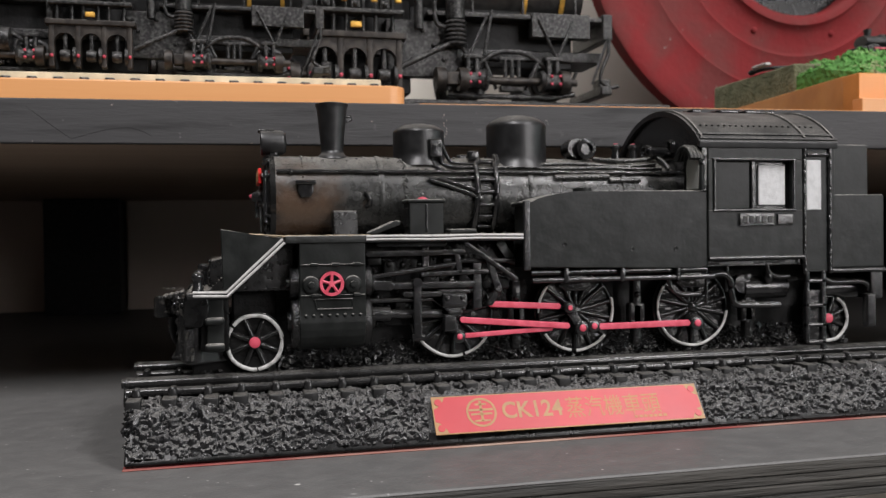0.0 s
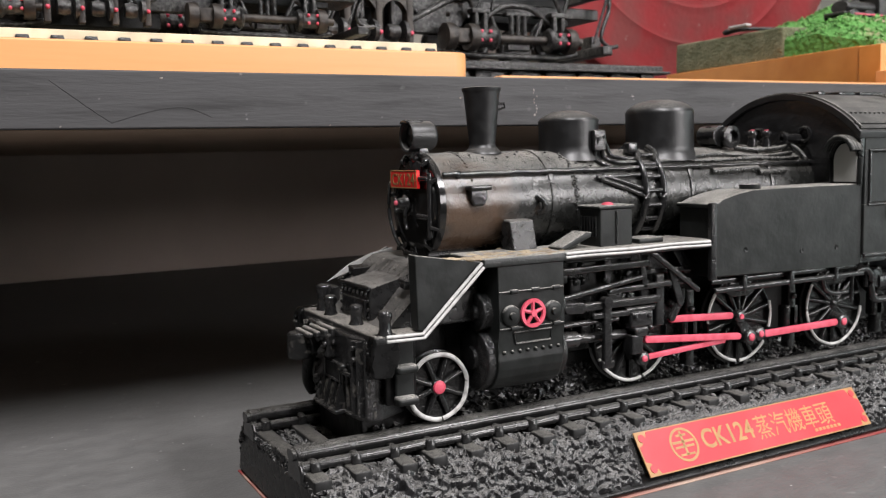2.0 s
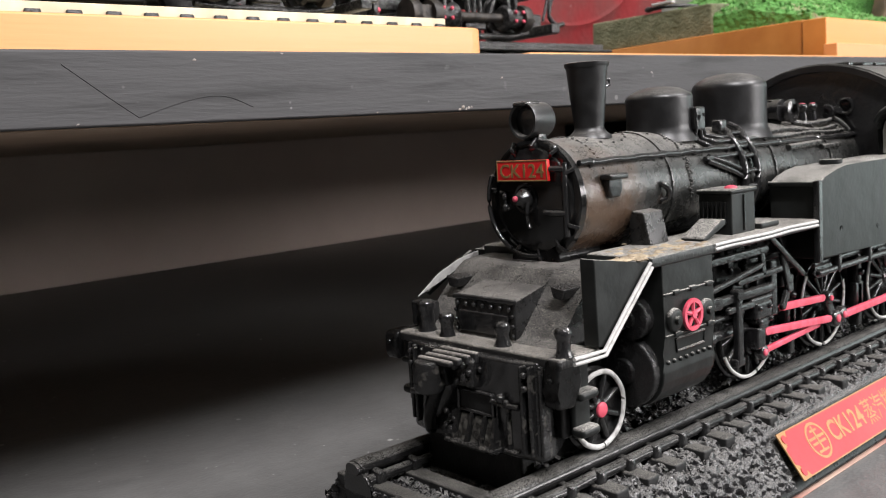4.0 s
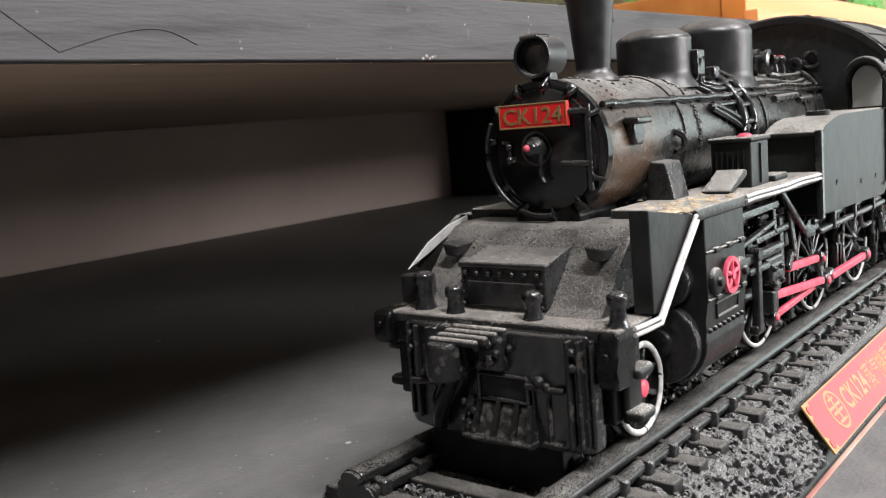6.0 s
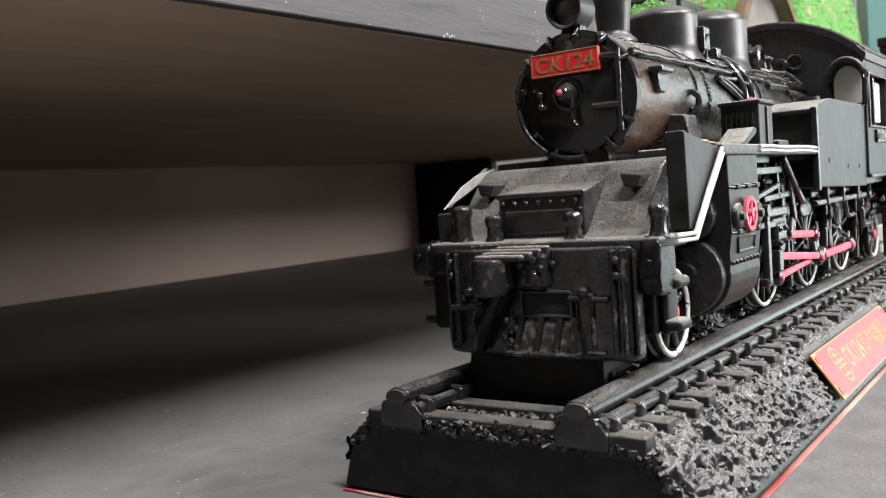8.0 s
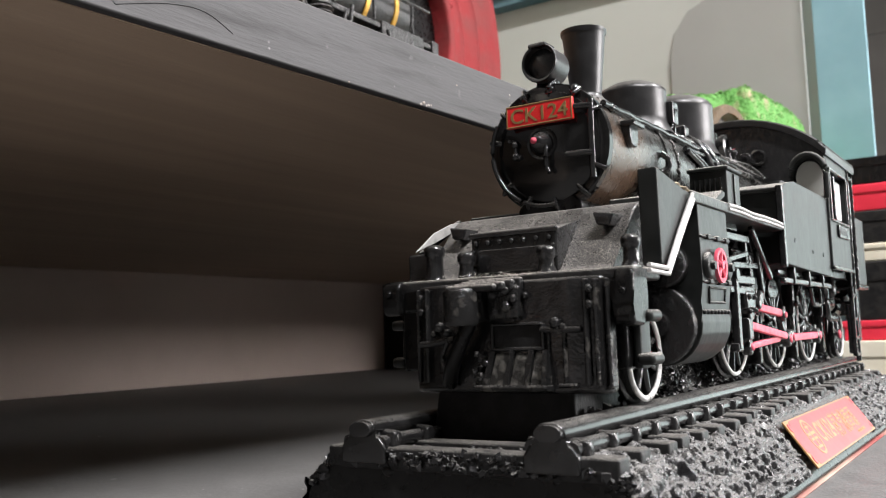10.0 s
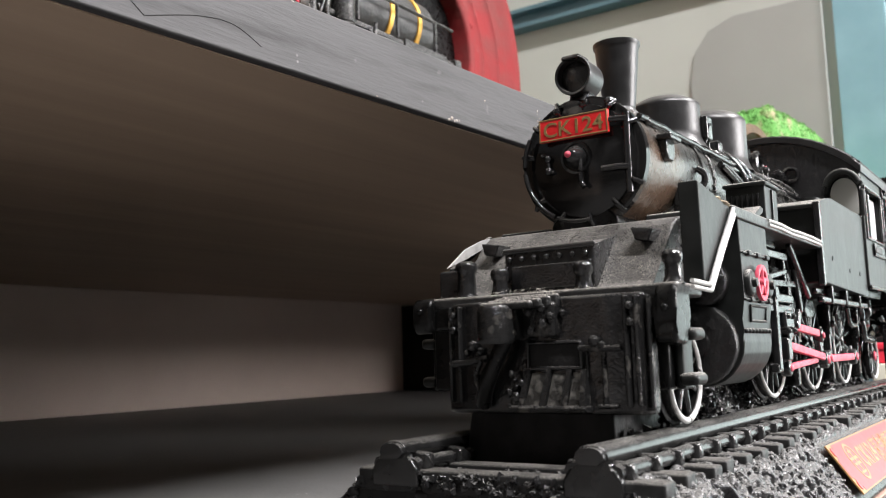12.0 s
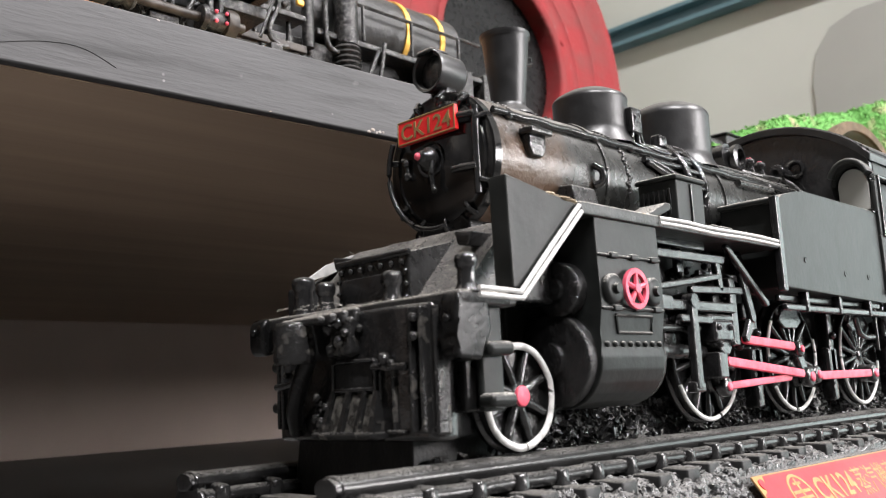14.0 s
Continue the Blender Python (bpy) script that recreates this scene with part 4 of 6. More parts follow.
cyl(bm, (179, YC - 7, 94), (186, YC - 7, 94), 1.8, seg=14)
part("gauge", bm, gloss_black, boiler)

# ---- front end ----


def Y(off, s=1):
    """A place across the track: off millimetres out from its middle, s = 1 towards the front of the table."""
    return YC - s * off


bm = B()
prism(bm, [(30, 23.0), (21.0, 18.2), (18.2, 18.0), (16.9, 19.0), (15.6, 25.0), (15.6, 52.6), (16.9, 58.2), (18.2, 60.2), (21.0, 60.5), (30, 57.4)], "z", 26.6, 47.6, 1.3, 3)
beam_part = part("buffer_beam", bm, gloss_black, loco, "glossy black buffer beam over the rails")
bm = B()
box(bm, 17.6, 30.5, 12.8, 66.8, 46.6, 48.9, 0.6, 2)
part("deck", bm, heavy_dust, beam_part)
bm = B()
for y0, y1, x, z0 in ((17.5, 18.4, 16.6, 27.6), (19.2, 20.1, 15.2, 28.0), (21.0, 21.9, 14.7, 28.0), (55.4, 56.2, 15.3, 28.6), (58.2, 59.0, 16.4, 28.6), (25.4, 26.2, 14.9, 28.0), (28.6, 29.2, 15.0, 33.0)):
    box(bm, x, x + 3, y0, y1, z0, 47.0 if y0 < 24 or y0 > 50 else 38.0, 0.4, 2)
for z in (45.2, 42.4):
    for y, x in ((20.5, 14.9), (57.2, 15.8)):
        ball(bm, (x, y, z), 0.75, 8)
for y, z, x, r in ((27.2, 39.3, 14.7, 1.1), (25.8, 38.6, 14.8, 0.7), (39.0, 45.0, 14.9, 1.1), (35.0, 46.0, 14.9, 0.9), (35.0, 43.4, 14.8, 1.0), (35.2, 41.0, 14.8, 1.0), (33.2, 44.6, 15.0, 0.7), (52.2, 39.2, 14.8, 1.1), (53.6, 38.0, 14.9, 0.7), (50.6, 38.2, 14.9, 0.8), (37.4, 42.0, 14.9, 0.8)):
    ball(bm, (x, y, z), r, 8)
rod(bm, [(15.0, 30.2, 38.2), (14.8, 26.5, 38.0), (15.0, 22.4, 38.0)], 0.6, 7)
rod(bm, [(15.2, 57.0, 36.0), (14.9, 53.5, 36.2), (15.2, 49.2, 37.0)], 0.65, 7)
rod(bm, curve([(13.6, 49.6, 36.5), (14.6, 51.6, 33.5), (14.8, 51.0, 31.5)]), 0.5, 6)
box(bm, 14.6, 16.0, 23.4, 27.2, 27.7, 28.5, 0.3)
part("beam_rib", bm, worn_glint_black, beam_part)
bm = B()
rod(bm, curve([(12.4, 43.6, 40.4), (12.0, 45.4, 36.6), (12.8, 48.2, 32.0), (14.8, 50.2, 28.4)]), 1.5, 10)
part("brake_hose", bm, plinth_black, beam_part)
bm = B()
for y0, y1, z0, z1 in ((30.0, 40.6, 39.0, 39.7), (30.0, 40.6, 34.4, 35.2), (29.6, 30.4, 34.6, 39.4), (40.2, 41.0, 34.6, 39.4)):
    box(bm, 14.8, 15.9, y0, y1, z0, z1, 0.25)
part("pocket_frame", bm, gloss_black, beam_part)
# flat matt black plate stands in for the shade inside the hole
part("pocket_shade_plate", box(B(), 15.3, 15.9, 30.3, 40.3, 35.1, 39.1, 0.1), void_black, beam_part)
for s in (1, -1):
    bm = B()
    if s == 1:
        # waisted bracket that hangs from the deck under the corner post
        prism(bm, [(17.0, 38.6), (16.4, 40.0), (17.4, 42.0), (16.6, 44.6), (17.0, 47.6), (18.0, 49.0), (24.0, 49.0), (24.5, 43.0), (22.0, 38.2)], "y", 12.9, 16.8, 0.9, 2)
        box(bm, 17.6, 24.0, 16.4, 22.6, 42.6, 47.0, 0.6, 2)
        ball(bm, (16.4, 14.8, 44.6), 0.7, 8)
    else:
        y0 = Y(26.2, s)
        prism(bm, [(17.0, 41.8), (16.0, 43.5), (16.0, 47.6), (17.0, 49.0), (25.5, 49.0), (25.5, 44.0)], "y", y0, y0 + s * 4.6, 1.2, 3)
        a, b = sorted((y0 + s * 4.0, y0 + s * 11.0))
        box(bm, 17.6, 24.0, a, b, 42.6, 47.0, 0.6, 2)
        ball(bm, (15.9, y0 + s * 2.3, 46.4), 0.7, 8)
    part("beam_end", bm, plinth_black, beam_part)

# coupler with its worn pocket, and the grille below
bm = B()
prism(bm, [(17, 40.0), (11.0, 40.2), (9.0, 42.0), (9.0, 45.4), (11.0, 46.6), (17, 47.2)], "y", 40.6, 47.0, 0.9, 2)
lathe(bm, [(0, -4.0), (3.0, -4.0), (3.4, -3.2), (3.4, 2.0), (2.8, 2.8), (0, 2.8)], (9.6, 43.8, 43.4), "z", 16)
box(bm, 13.4, 17, 34.0, 40.8, 40.4, 46.6, 0.7, 2)
for y, z, r in ((39.2, 45.0, 1.2), (36.4, 45.6, 1.0), (36.2, 42.6, 1.1), (38.8, 41.6, 0.9), (34.8, 44.0, 0.8)):
    ball(bm, (13.2, y, z), r, 8)
coupler = part("coupler", bm, worn_glint_black, loco, "chunky black coupler on the buffer beam")
for k in range(4):
    part("worn_ridge", box(B(), 9.4 + 1.75 * k, 10.9 + 1.75 * k, 36.6 - 0.9 * k, 47.2 - 0.5 * k, 45.6, 46.9 + 0.42 * k, 0.5, 2), heavy_dust, coupler, "dusty worn ridge")
bm = B()
for yt, yb in ((40.4, 41.6), (36.2, 37.2), (32.2, 33.0), (29.4, 29.2)):
    lo = [(13.0, yb - 0.55, 27.8), (13.0, yb + 0.55, 27.8), (15.8, yb + 0.55, 27.8), (15.8, yb - 0.55, 27.8)]
    hi = [(14.6, yt - 0.45, 34.6), (14.6, yt + 0.45, 34.6), (15.8, yt + 0.45, 34.6), (15.8, yt - 0.45, 34.6)]
    vs = [bm.verts.new(p) for p in lo + hi]
    for f in ((0, 1, 2, 3), (7, 6, 5, 4), (0, 4, 5, 1), (1, 5, 6, 2), (2, 6, 7, 3), (3, 7, 4, 0)):
        bm.faces.new([vs[q] for q in f])
prism(bm, [(13.6, 26.8), (16.0, 26.8), (16.0, 28.3), (12.4, 28.3), (12.4, 27.4)], "y", 28.4, 43.6, 0.35)
rnd = random.Random(12)
for k in range(26):
    ball(bm, (rnd.uniform(13.6, 15.4), rnd.uniform(41.6, 44.4), rnd.uniform(27.6, 34.0)), rnd.uniform(0.3, 0.75), 7)
grille = part("grille", bm, worn_glint_black, loco, "black slatted grille under the coupler")
pale_worn = material("scraped_grey_casting", (0.022, 0.021, 0.019), 0.22, second=(0.13, 0.125, 0.11), grain_mm=0.9, bump=0.8, fine=0.6, spread=(0.46, 0.66))
for t0, t1, b0, b1 in ((36.8, 39.8, 37.9, 40.9), (32.8, 35.6, 33.7, 36.5), (29.9, 31.6, 29.9, 32.3)):
    bm = B()
    vs = [bm.verts.new(p) for p in ((13.9, b0, 28.2), (13.9, b1, 28.2), (15.9, b1, 28.2), (15.9, b0, 28.2), (15.1, t0, 34.0), (15.1, t1, 34.0), (15.9, t1, 34.0), (15.9, t0, 34.0))]
    for f in ((0, 1, 2, 3), (7, 6, 5, 4), (0, 4, 5, 1), (1, 5, 6, 2), (2, 6, 7, 3), (3, 7, 4, 0)):
        bm.faces.new([vs[q] for q in f])
    part("slat", bm, pale_worn, grille, "scraped grey slat")

# short posts with ball heads on the deck
for y, x, h in ((14.6, 21.0, 54.9), (31.4, 20.6, 54.2), (49.2, 20.6, 54.4), (57.8, 22.0, 56.4)):
    bm = B()
    r = 1.5 if y < 50 else 1.9
    lathe(bm, [(r + 0.55, -0.2), (r + 0.25, 0.5), (r, 1.2), (r - 0.1, h - 48.9 - 2.7), (r + 0.25, h - 48.9 - 2.2), (r + 0.35, h - 48.9 - 1.2), (r + 0.1, h - 48.9 - 0.5), (r * 0.6, h - 48.9 - 0.1), (0, h - 48.9)], (x, y, 48.9), "z", 16)
    part("deck_post", bm, gloss_black, loco)
bm = B()
lathe(bm, [(0, 0), (1.8, 0.2), (2.2, 1.2), (2.0, 3.2)], (22.0, 60.2, 51.0), "x", 16)
box(bm, 24, 27.5, 59.0, 66.0, 48.8, 55.0, 0.6, 2)
part("side_bracket", bm, gloss_black, loco)

# sloped apron under the smokebox with two lugs, and the riveted box on it
bm = B()
prism(bm, [(22.5, 48.4), (26.0, 50.0), (31.0, 55.6), (36.4, 61.4), (39.0, 63.0), (42.0, 63.6), (50.0, 63.6), (50.0, 48.4)], "y", 19.6, 62.6, 0.6, 2)
part("apron", bm, dusty_black, loco, "dusty black sloping apron under the smokebox")
for y in (23.6, 57.0):
    bm = B()
    prism(bm, [(y - 2.2, 60.2), (y + 2.2, 60.8), (y + 1.4, 58.2), (y - 1.2, 57.8)], "x", 30.0, 37.0, 0.3)
    part("lug", bm, gloss_black, loco)
bm = B()
prism(bm, [(24.3, 48.6), (24.3, 57.9), (34.5, 59.6), (38.0, 63.0), (38.0, 48.6)], "y", 30.9, 50.2, 0.4, 2)
toolbox = part("toolbox", bm, dusty_black, loco, "black riveted box on the apron")
bm = B()
box(bm, 23.6, 24.6, 32.8, 48.4, 49.8, 54.6, 0.3)
box(bm, 23.8, 24.8, 30.6, 50.5, 57.0, 58.2, 0.3)
part("panel", bm, gloss_black, toolbox)
bm = B()
for k in range(7):
    ball(bm, (24.1, 32.4 + k * 2.75, 56.0), 0.62, 8)
for k in range(3):
    for y in (31.6, 49.6):
        ball(bm, (24.1, y, 50 + k * 2.2), 0.5, 7)
part("rivet", bm, gloss_black, toolbox)
part("saddle", prism(B(), [(33.5, 52), (33.5, 65), (36, 67.5), (46.4, 67.5), (49, 65), (49, 52)], "x", 42.6, 73, 0.6), plinth_black, loco)

for s in (1, -1):
    # running board with a white painted edge that runs down the front steps
    a, b = sorted((Y(30.2 if s == 1 else 25.0, s), Y(12.0, s)))
    board = part("running_board", box(B(), 46.8 if s == 1 else 50.0, 123.4, a, b, 63.0, 65.4, 0.35), board_dust, loco, "thickly dusted black running board with a white edge")
    bm = B()
    e = Y(30.3, s)
    for dz in (0.0, 1.05):
        pts = [(19.7, e, 47.9 + dz), (24, e - 0.1, 47.8 + dz), (29.6 - 0.3 * dz, e, 47.7 + dz), (38.0 - 0.5 * dz, e + 0.1, 55.4 + dz), (46.6 - 0.5 * dz, e, 63.4 + dz)]
        if s == 1:
            rod(bm, pts, 0.44, 7)
    if s == -1:
        prism(bm, [(25.8, 55.7), (33, 58.2), (40, 61.0), (47, 63.0), (47, 64.3), (40, 63.0), (33, 60.4)], "y", 64.9, 65.4, 0.1)
    part("white_edge", bm, white_paint, board, "white brush-painted edge strip")
    bm = B()
    for dz in (0.0, 1.0):
        rod(bm, [(71.5 + i * 5.1, e + 0.12 * math.sin(i * 1.9 + dz), 63.9 + dz + 0.12 * math.sin(i * 1.1)) for i in range(11)], 0.4, 7)
    part("white_edge", bm, white_paint, board, "white brush-painted edge strip")
    # plate over the front steps
    bm = B()
    poly = [(27.9, 67.7), (28.3, 49.4), (30.2, 49.2), (46.6, 64.2), (46.2, 64.9), (36, 66.2)] if s == 1 else [(29.6, 56.0), (30.5, 55.0), (46.6, 63.6), (46.0, 64.6)]
    a, b = sorted((Y(29.6 if s == 1 else 26.2, s), Y(25.8 if s == 1 else 24.8, s)))
    prism(bm, poly, "y", a, b, 0.35, 2)
    part("deflector", bm, satin_black, loco, "black angled plate above the front steps")
    # front steps
    bm = B()
    a, b = sorted((Y(26.6, s), Y(25.0, s)))
    box(bm, 23.5, 28.5, a, b, 30.6, 47.0, 0.4)
    for z in (39.0, 31.2):
        a, b = sorted((Y(29.2, s), Y(25.6, s)))
        box(bm, 22.8, 28.7, a, b, z, z + 2.2, 0.95, 3)
    part("front_step", bm, satin_black, loco)
    a, b = sorted((Y(24.8, s), Y(17.5, s)))
    part("step_frame", box(B(), 21.5, 30.0, a, b, 30.6, 46.4, 0.5), plinth_black, loco)

# yellowed glue left along the joint of plate and running board
bm = B()
rnd = random.Random(21)
for k in range(330):
    x = rnd.uniform(36, 73)
    z = 64.9 + max(0.0, (46 - x) * 0.07)
    ball(bm, (x, 12.0 + abs(rnd.gauss(0, 1)) * (5.5 if x > 46 else 1.4), z + rnd.uniform(0.0, 0.5)), rnd.uniform(0.25, 0.9), 7, (1.7, 1.3, 0.4))
part("glue_line", bm, glue, loco, "brownish yellow glue along the joint")

# ---- cylinders ----
for s in (1, -1):
    prof = [(Y(29.6, s), 64.0), (Y(29.8, s), 47.5), (Y(29.2, s), 43.0)]
    cy, cz, cr = Y(20.4, s), 38.6, 8.9
    for k in range(13):
        a = radians(165 + k * 15)
        prof.append((cy + s * cr * math.cos(a), cz + cr * math.sin(a)))
    prof += [(Y(11, s), 36), (Y(11, s), 64)]
    bm = B()
    prism(bm, prof, "x", 51.0, 71.2, 0.45, 2)
    block = part("cylinder_block", bm, satin_black, loco, "black cylinder block with bolted covers")
    for c, r, x0, x1 in (((Y(22.2, s), 50.8), 5.0, 48.2, 74.0), ((Y(20.0, s), 38.4), 8.4, 48.6, 73.6)):
        bm = B()
        lathe(bm, [(0, x0 - 0.9), (r * 0.35, x0 - 0.9), (r * 0.38, x0), (r - 0.5, x0), (r, x0 + 0.6), (r, x0 + 3.4)], (0, c[0], c[1]), "x", 32)
        lathe(bm, [(r, x1 - 3.4), (r, x1 - 0.6), (r - 0.5, x1), (r * 0.4, x1 + 0.2), (r * 0.35, x1 + 1.6), (0, x1 + 1.6)], (0, c[0], c[1]), "x", 32)
        part("cylinder_cover", bm, cover_black, block)
    face = Y(29.8, s)
    bm = B()
    for z in (56.4, 47.0):
        box(bm, 51.2, 71.0, face - 0.35, face + 0.35, z - 0.25, z + 0.25, 0.15)
    for x in (55.5, 62.0, 68.5):
        for z in (56.4, 47.0):
            box(bm, x - 1.2, x + 1.2, face - 0.7, face + 0.5, z - 0.5, z + 0.6, 0.2)
    for z in (40.8,):
        for k in range(8):
            ball(bm, (52.8 + k * 2.4, Y(29.25, s), z), 0.55, 8)
    for x in (54.4, 67.2):
        lathe(bm, [(2.7, 0), (2.7, 0.7), (2.2, 1.1), (1.0, 1.1), (0.9, 1.9), (0, 2.0)], (x, face, 50.4), "y", 18, -s)
    # raised oblong frame
    rod(bm, [(55.4, face + s * 0.2, 45.8), (67.0, face + s * 0.2, 45.8), (67.0, face + s * 0.5, 42.8), (56.2, face + s * 0.5, 42.8), (55.4, face + s * 0.2, 45.8)], 0.35, 6)
    part("cover_fitting", bm, satin_black, block)
    bm = B()
    wy = Y(30.9, s)
    lathe(bm, [(2.8, -0.35), (3.7, -0.35), (3.8, 0.0), (3.7, 0.4), (2.8, 0.4), (2.8, -0.35)], (60.6, wy, 50.6), "y", 28)
    for k in range(5):
        a = radians(90 + 72 * k)
        rod(bm, [(60.6, wy, 50.6), (60.6 + 3.1 * math.cos(a), wy, 50.6 + 3.1 * math.sin(a))], 0.5, 6)
    cyl(bm, (60.6, wy - 0.6, 50.6), (60.6, wy + 0.6, 50.6), 0.9, seg=12)
    part("handwheel", bm, red_paint, block, "coral red five-spoked handwheel")
    part("wheel_stem", cyl(B(), (60.6, wy, 50.6), (60.6, face, 50.6), 1.0, seg=10), satin_black, block)

# boxes standing on the running board
for s in (1, -1):
    a, b = sorted((Y(26.2, s), Y(17.0, s)))
    bm = B()
    box(bm, 86.0, 97.2, a, b, 65.2, 75.6, 0.4, 2)
    box(bm, 85.4, 97.8, a - 0.5, b + 0.5, 75.4, 76.6, 0.35)
    pump = part("equipment_box", bm, satin_black, loco, "black box with a lid on the running board")
    bm = B()
    f = Y(26.3, s)
    box(bm, 91.3, 91.9, f - 0.3, f + 0.3, 66, 75, 0.1)
    part("seam", bm, deep_black, pump)
    for k in range(6):
        part("fin", box(B(), 85.4, 86.3, a + 1.2 + k * 1.25, a + 1.8 + k * 1.25, 68, 73.6, 0.1), deep_black, pump)
    part("red_cap", lathe(B(), [(1.7, 0), (1.5, 0.4), (0.8, 0.7), (0, 0.8)], (91.0, (a + b) / 2 - s * 1.5, 76.6), "z", 14), red_paint, pump, "small coral red cap")
    bm = B()
    prism(bm, [(Y(18.4, s), 65.2), (Y(16.6, s), 73.2), (Y(12.5, s), 73.6), (Y(12.0, s), 65.2)], "x", 63.0, 70.9, 0.5, 2)
    part("lubricator", bm, dusty_black, loco)
    bm = B()
    a, b = sorted((Y(26.4, s), Y(20.0, s)))
    prism(bm, [(72.8, 65.3), (73.2, 66.3), (81.4, 69.9), (83.2, 69.6), (82.8, 68.2), (81.6, 68.4), (75.6, 65.6)], "y", a, b, 0.3)
    part("foot_plate", bm, satin_black, loco)
    a, b = sorted((Y(27.0, s), Y(20.0, s)))
    part("lid", box(B(), 99, 108, a, b, 65.3, 67.0, 0.4), satin_black, loco)

# ---- frames and running gear ----
bm = B()
box(bm, 44, 256, 27.5, 55, 24.2, 62.5, 1.0)
box(bm, 31, 46, 28, 54.5, 26, 50, 0.8)
prism(bm, [(22.5, 16.5), (29, 24.5), (53, 24.5), (59, 16.5)], "x", 44, 256, 0.3)
part("underframe", bm, void_black, loco, "rough black casting between the wheels")
spots = []
for k in range(7600):
    u = rng.uniform(-0.75, 1)
    out = 13.6 + 5.8 * max(u, 0.0) + rng.uniform(-0.3, 0.5)
    spots.append((rng.uniform(44.5, 255), Y(out, rng.choice((1, -1))), 24.6 - 8.0 * u + rng.uniform(-0.2, 0.5)))
for k in range(420):
    spots.append((rng.uniform(22, 44), Y(rng.uniform(14.6, 18.0), 1), 17.0 + abs(rng.normal(0, 2.6))))
chips("rubble", spots, 1.0, ballast_black, loco, "broken black lumps on the casting under the wheels")
bm = B()
prism(bm, [(25.6, 16.6), (26.0, 27.6), (55.5, 27.6), (57.4, 16.6)], "x", 18.6, 44.2, 0.6, 2)
part("front_frame", bm, void_black, loco)


def wheel(name, x, z, r, s, face_off, spokes, pin=None, label="", arcs=((0, 360),)):
    y = Y(face_off, s)
    root = part(name, lathe(B(), [(0, 3.6), (r + 0.0, 3.6), (r + 0.5, 3.0), (r + 0.5, 2.2), (r - 0.15, 1.8), (r - 0.15, 0.5), (r - 0.5, 0.15), (r - 0.8, 0.15), (r - 0.9, 1.5), (0, 1.7)], (x, y, z), "y", 40, s), deep_black, loco, label)
    bm = B()
    for a0, a1 in arcs:
        steps = max(6, int((a1 - a0) / 5))
        brush = [radians(a0 + (a1 - a0) * q / steps) for q in range(steps + 1)]
        rod(bm, [(x + (r - 0.45 + 0.07 * math.sin(7 * a + x)) * math.cos(a), y - s * 0.05, z + (r - 0.45 + 0.07 * math.sin(7 * a + x)) * math.sin(a)) for a in brush], 0.62 if r < 10 else 0.5, 8, 0.8)
    part("white_rim", bm, white_paint, root, "white painted rim")
    bm = B()
    for k in range(spokes):
        a = 2 * math.pi * (k + 0.5) / spokes
        c, sn = math.cos(a), math.sin(a)
        rod(bm, [(x + 1.0 * c, y + s * 0.7, z + 1.0 * sn), (x + (r - 0.7) * c, y + s * 1.0, z + (r - 0.7) * sn)], 0.85 if r < 10 else 0.8, 8)
    lathe(bm, [(0, -0.5), (1.6, -0.5), (2.3, 0.2), (2.6, 1.2)], (x, y, z), "y", 20, s)
    part("spoke", bm, deep_black, root)
    if pin:
        lathe_bm = lathe(B(), [(0, -0.95), (1.5, -0.95), (1.75, -0.7), (1.75, 0.2)], (x, y, z), "y", 18, s)
        part("hub_cap", lathe_bm, red_paint, root, "coral red hub cap")
    return root


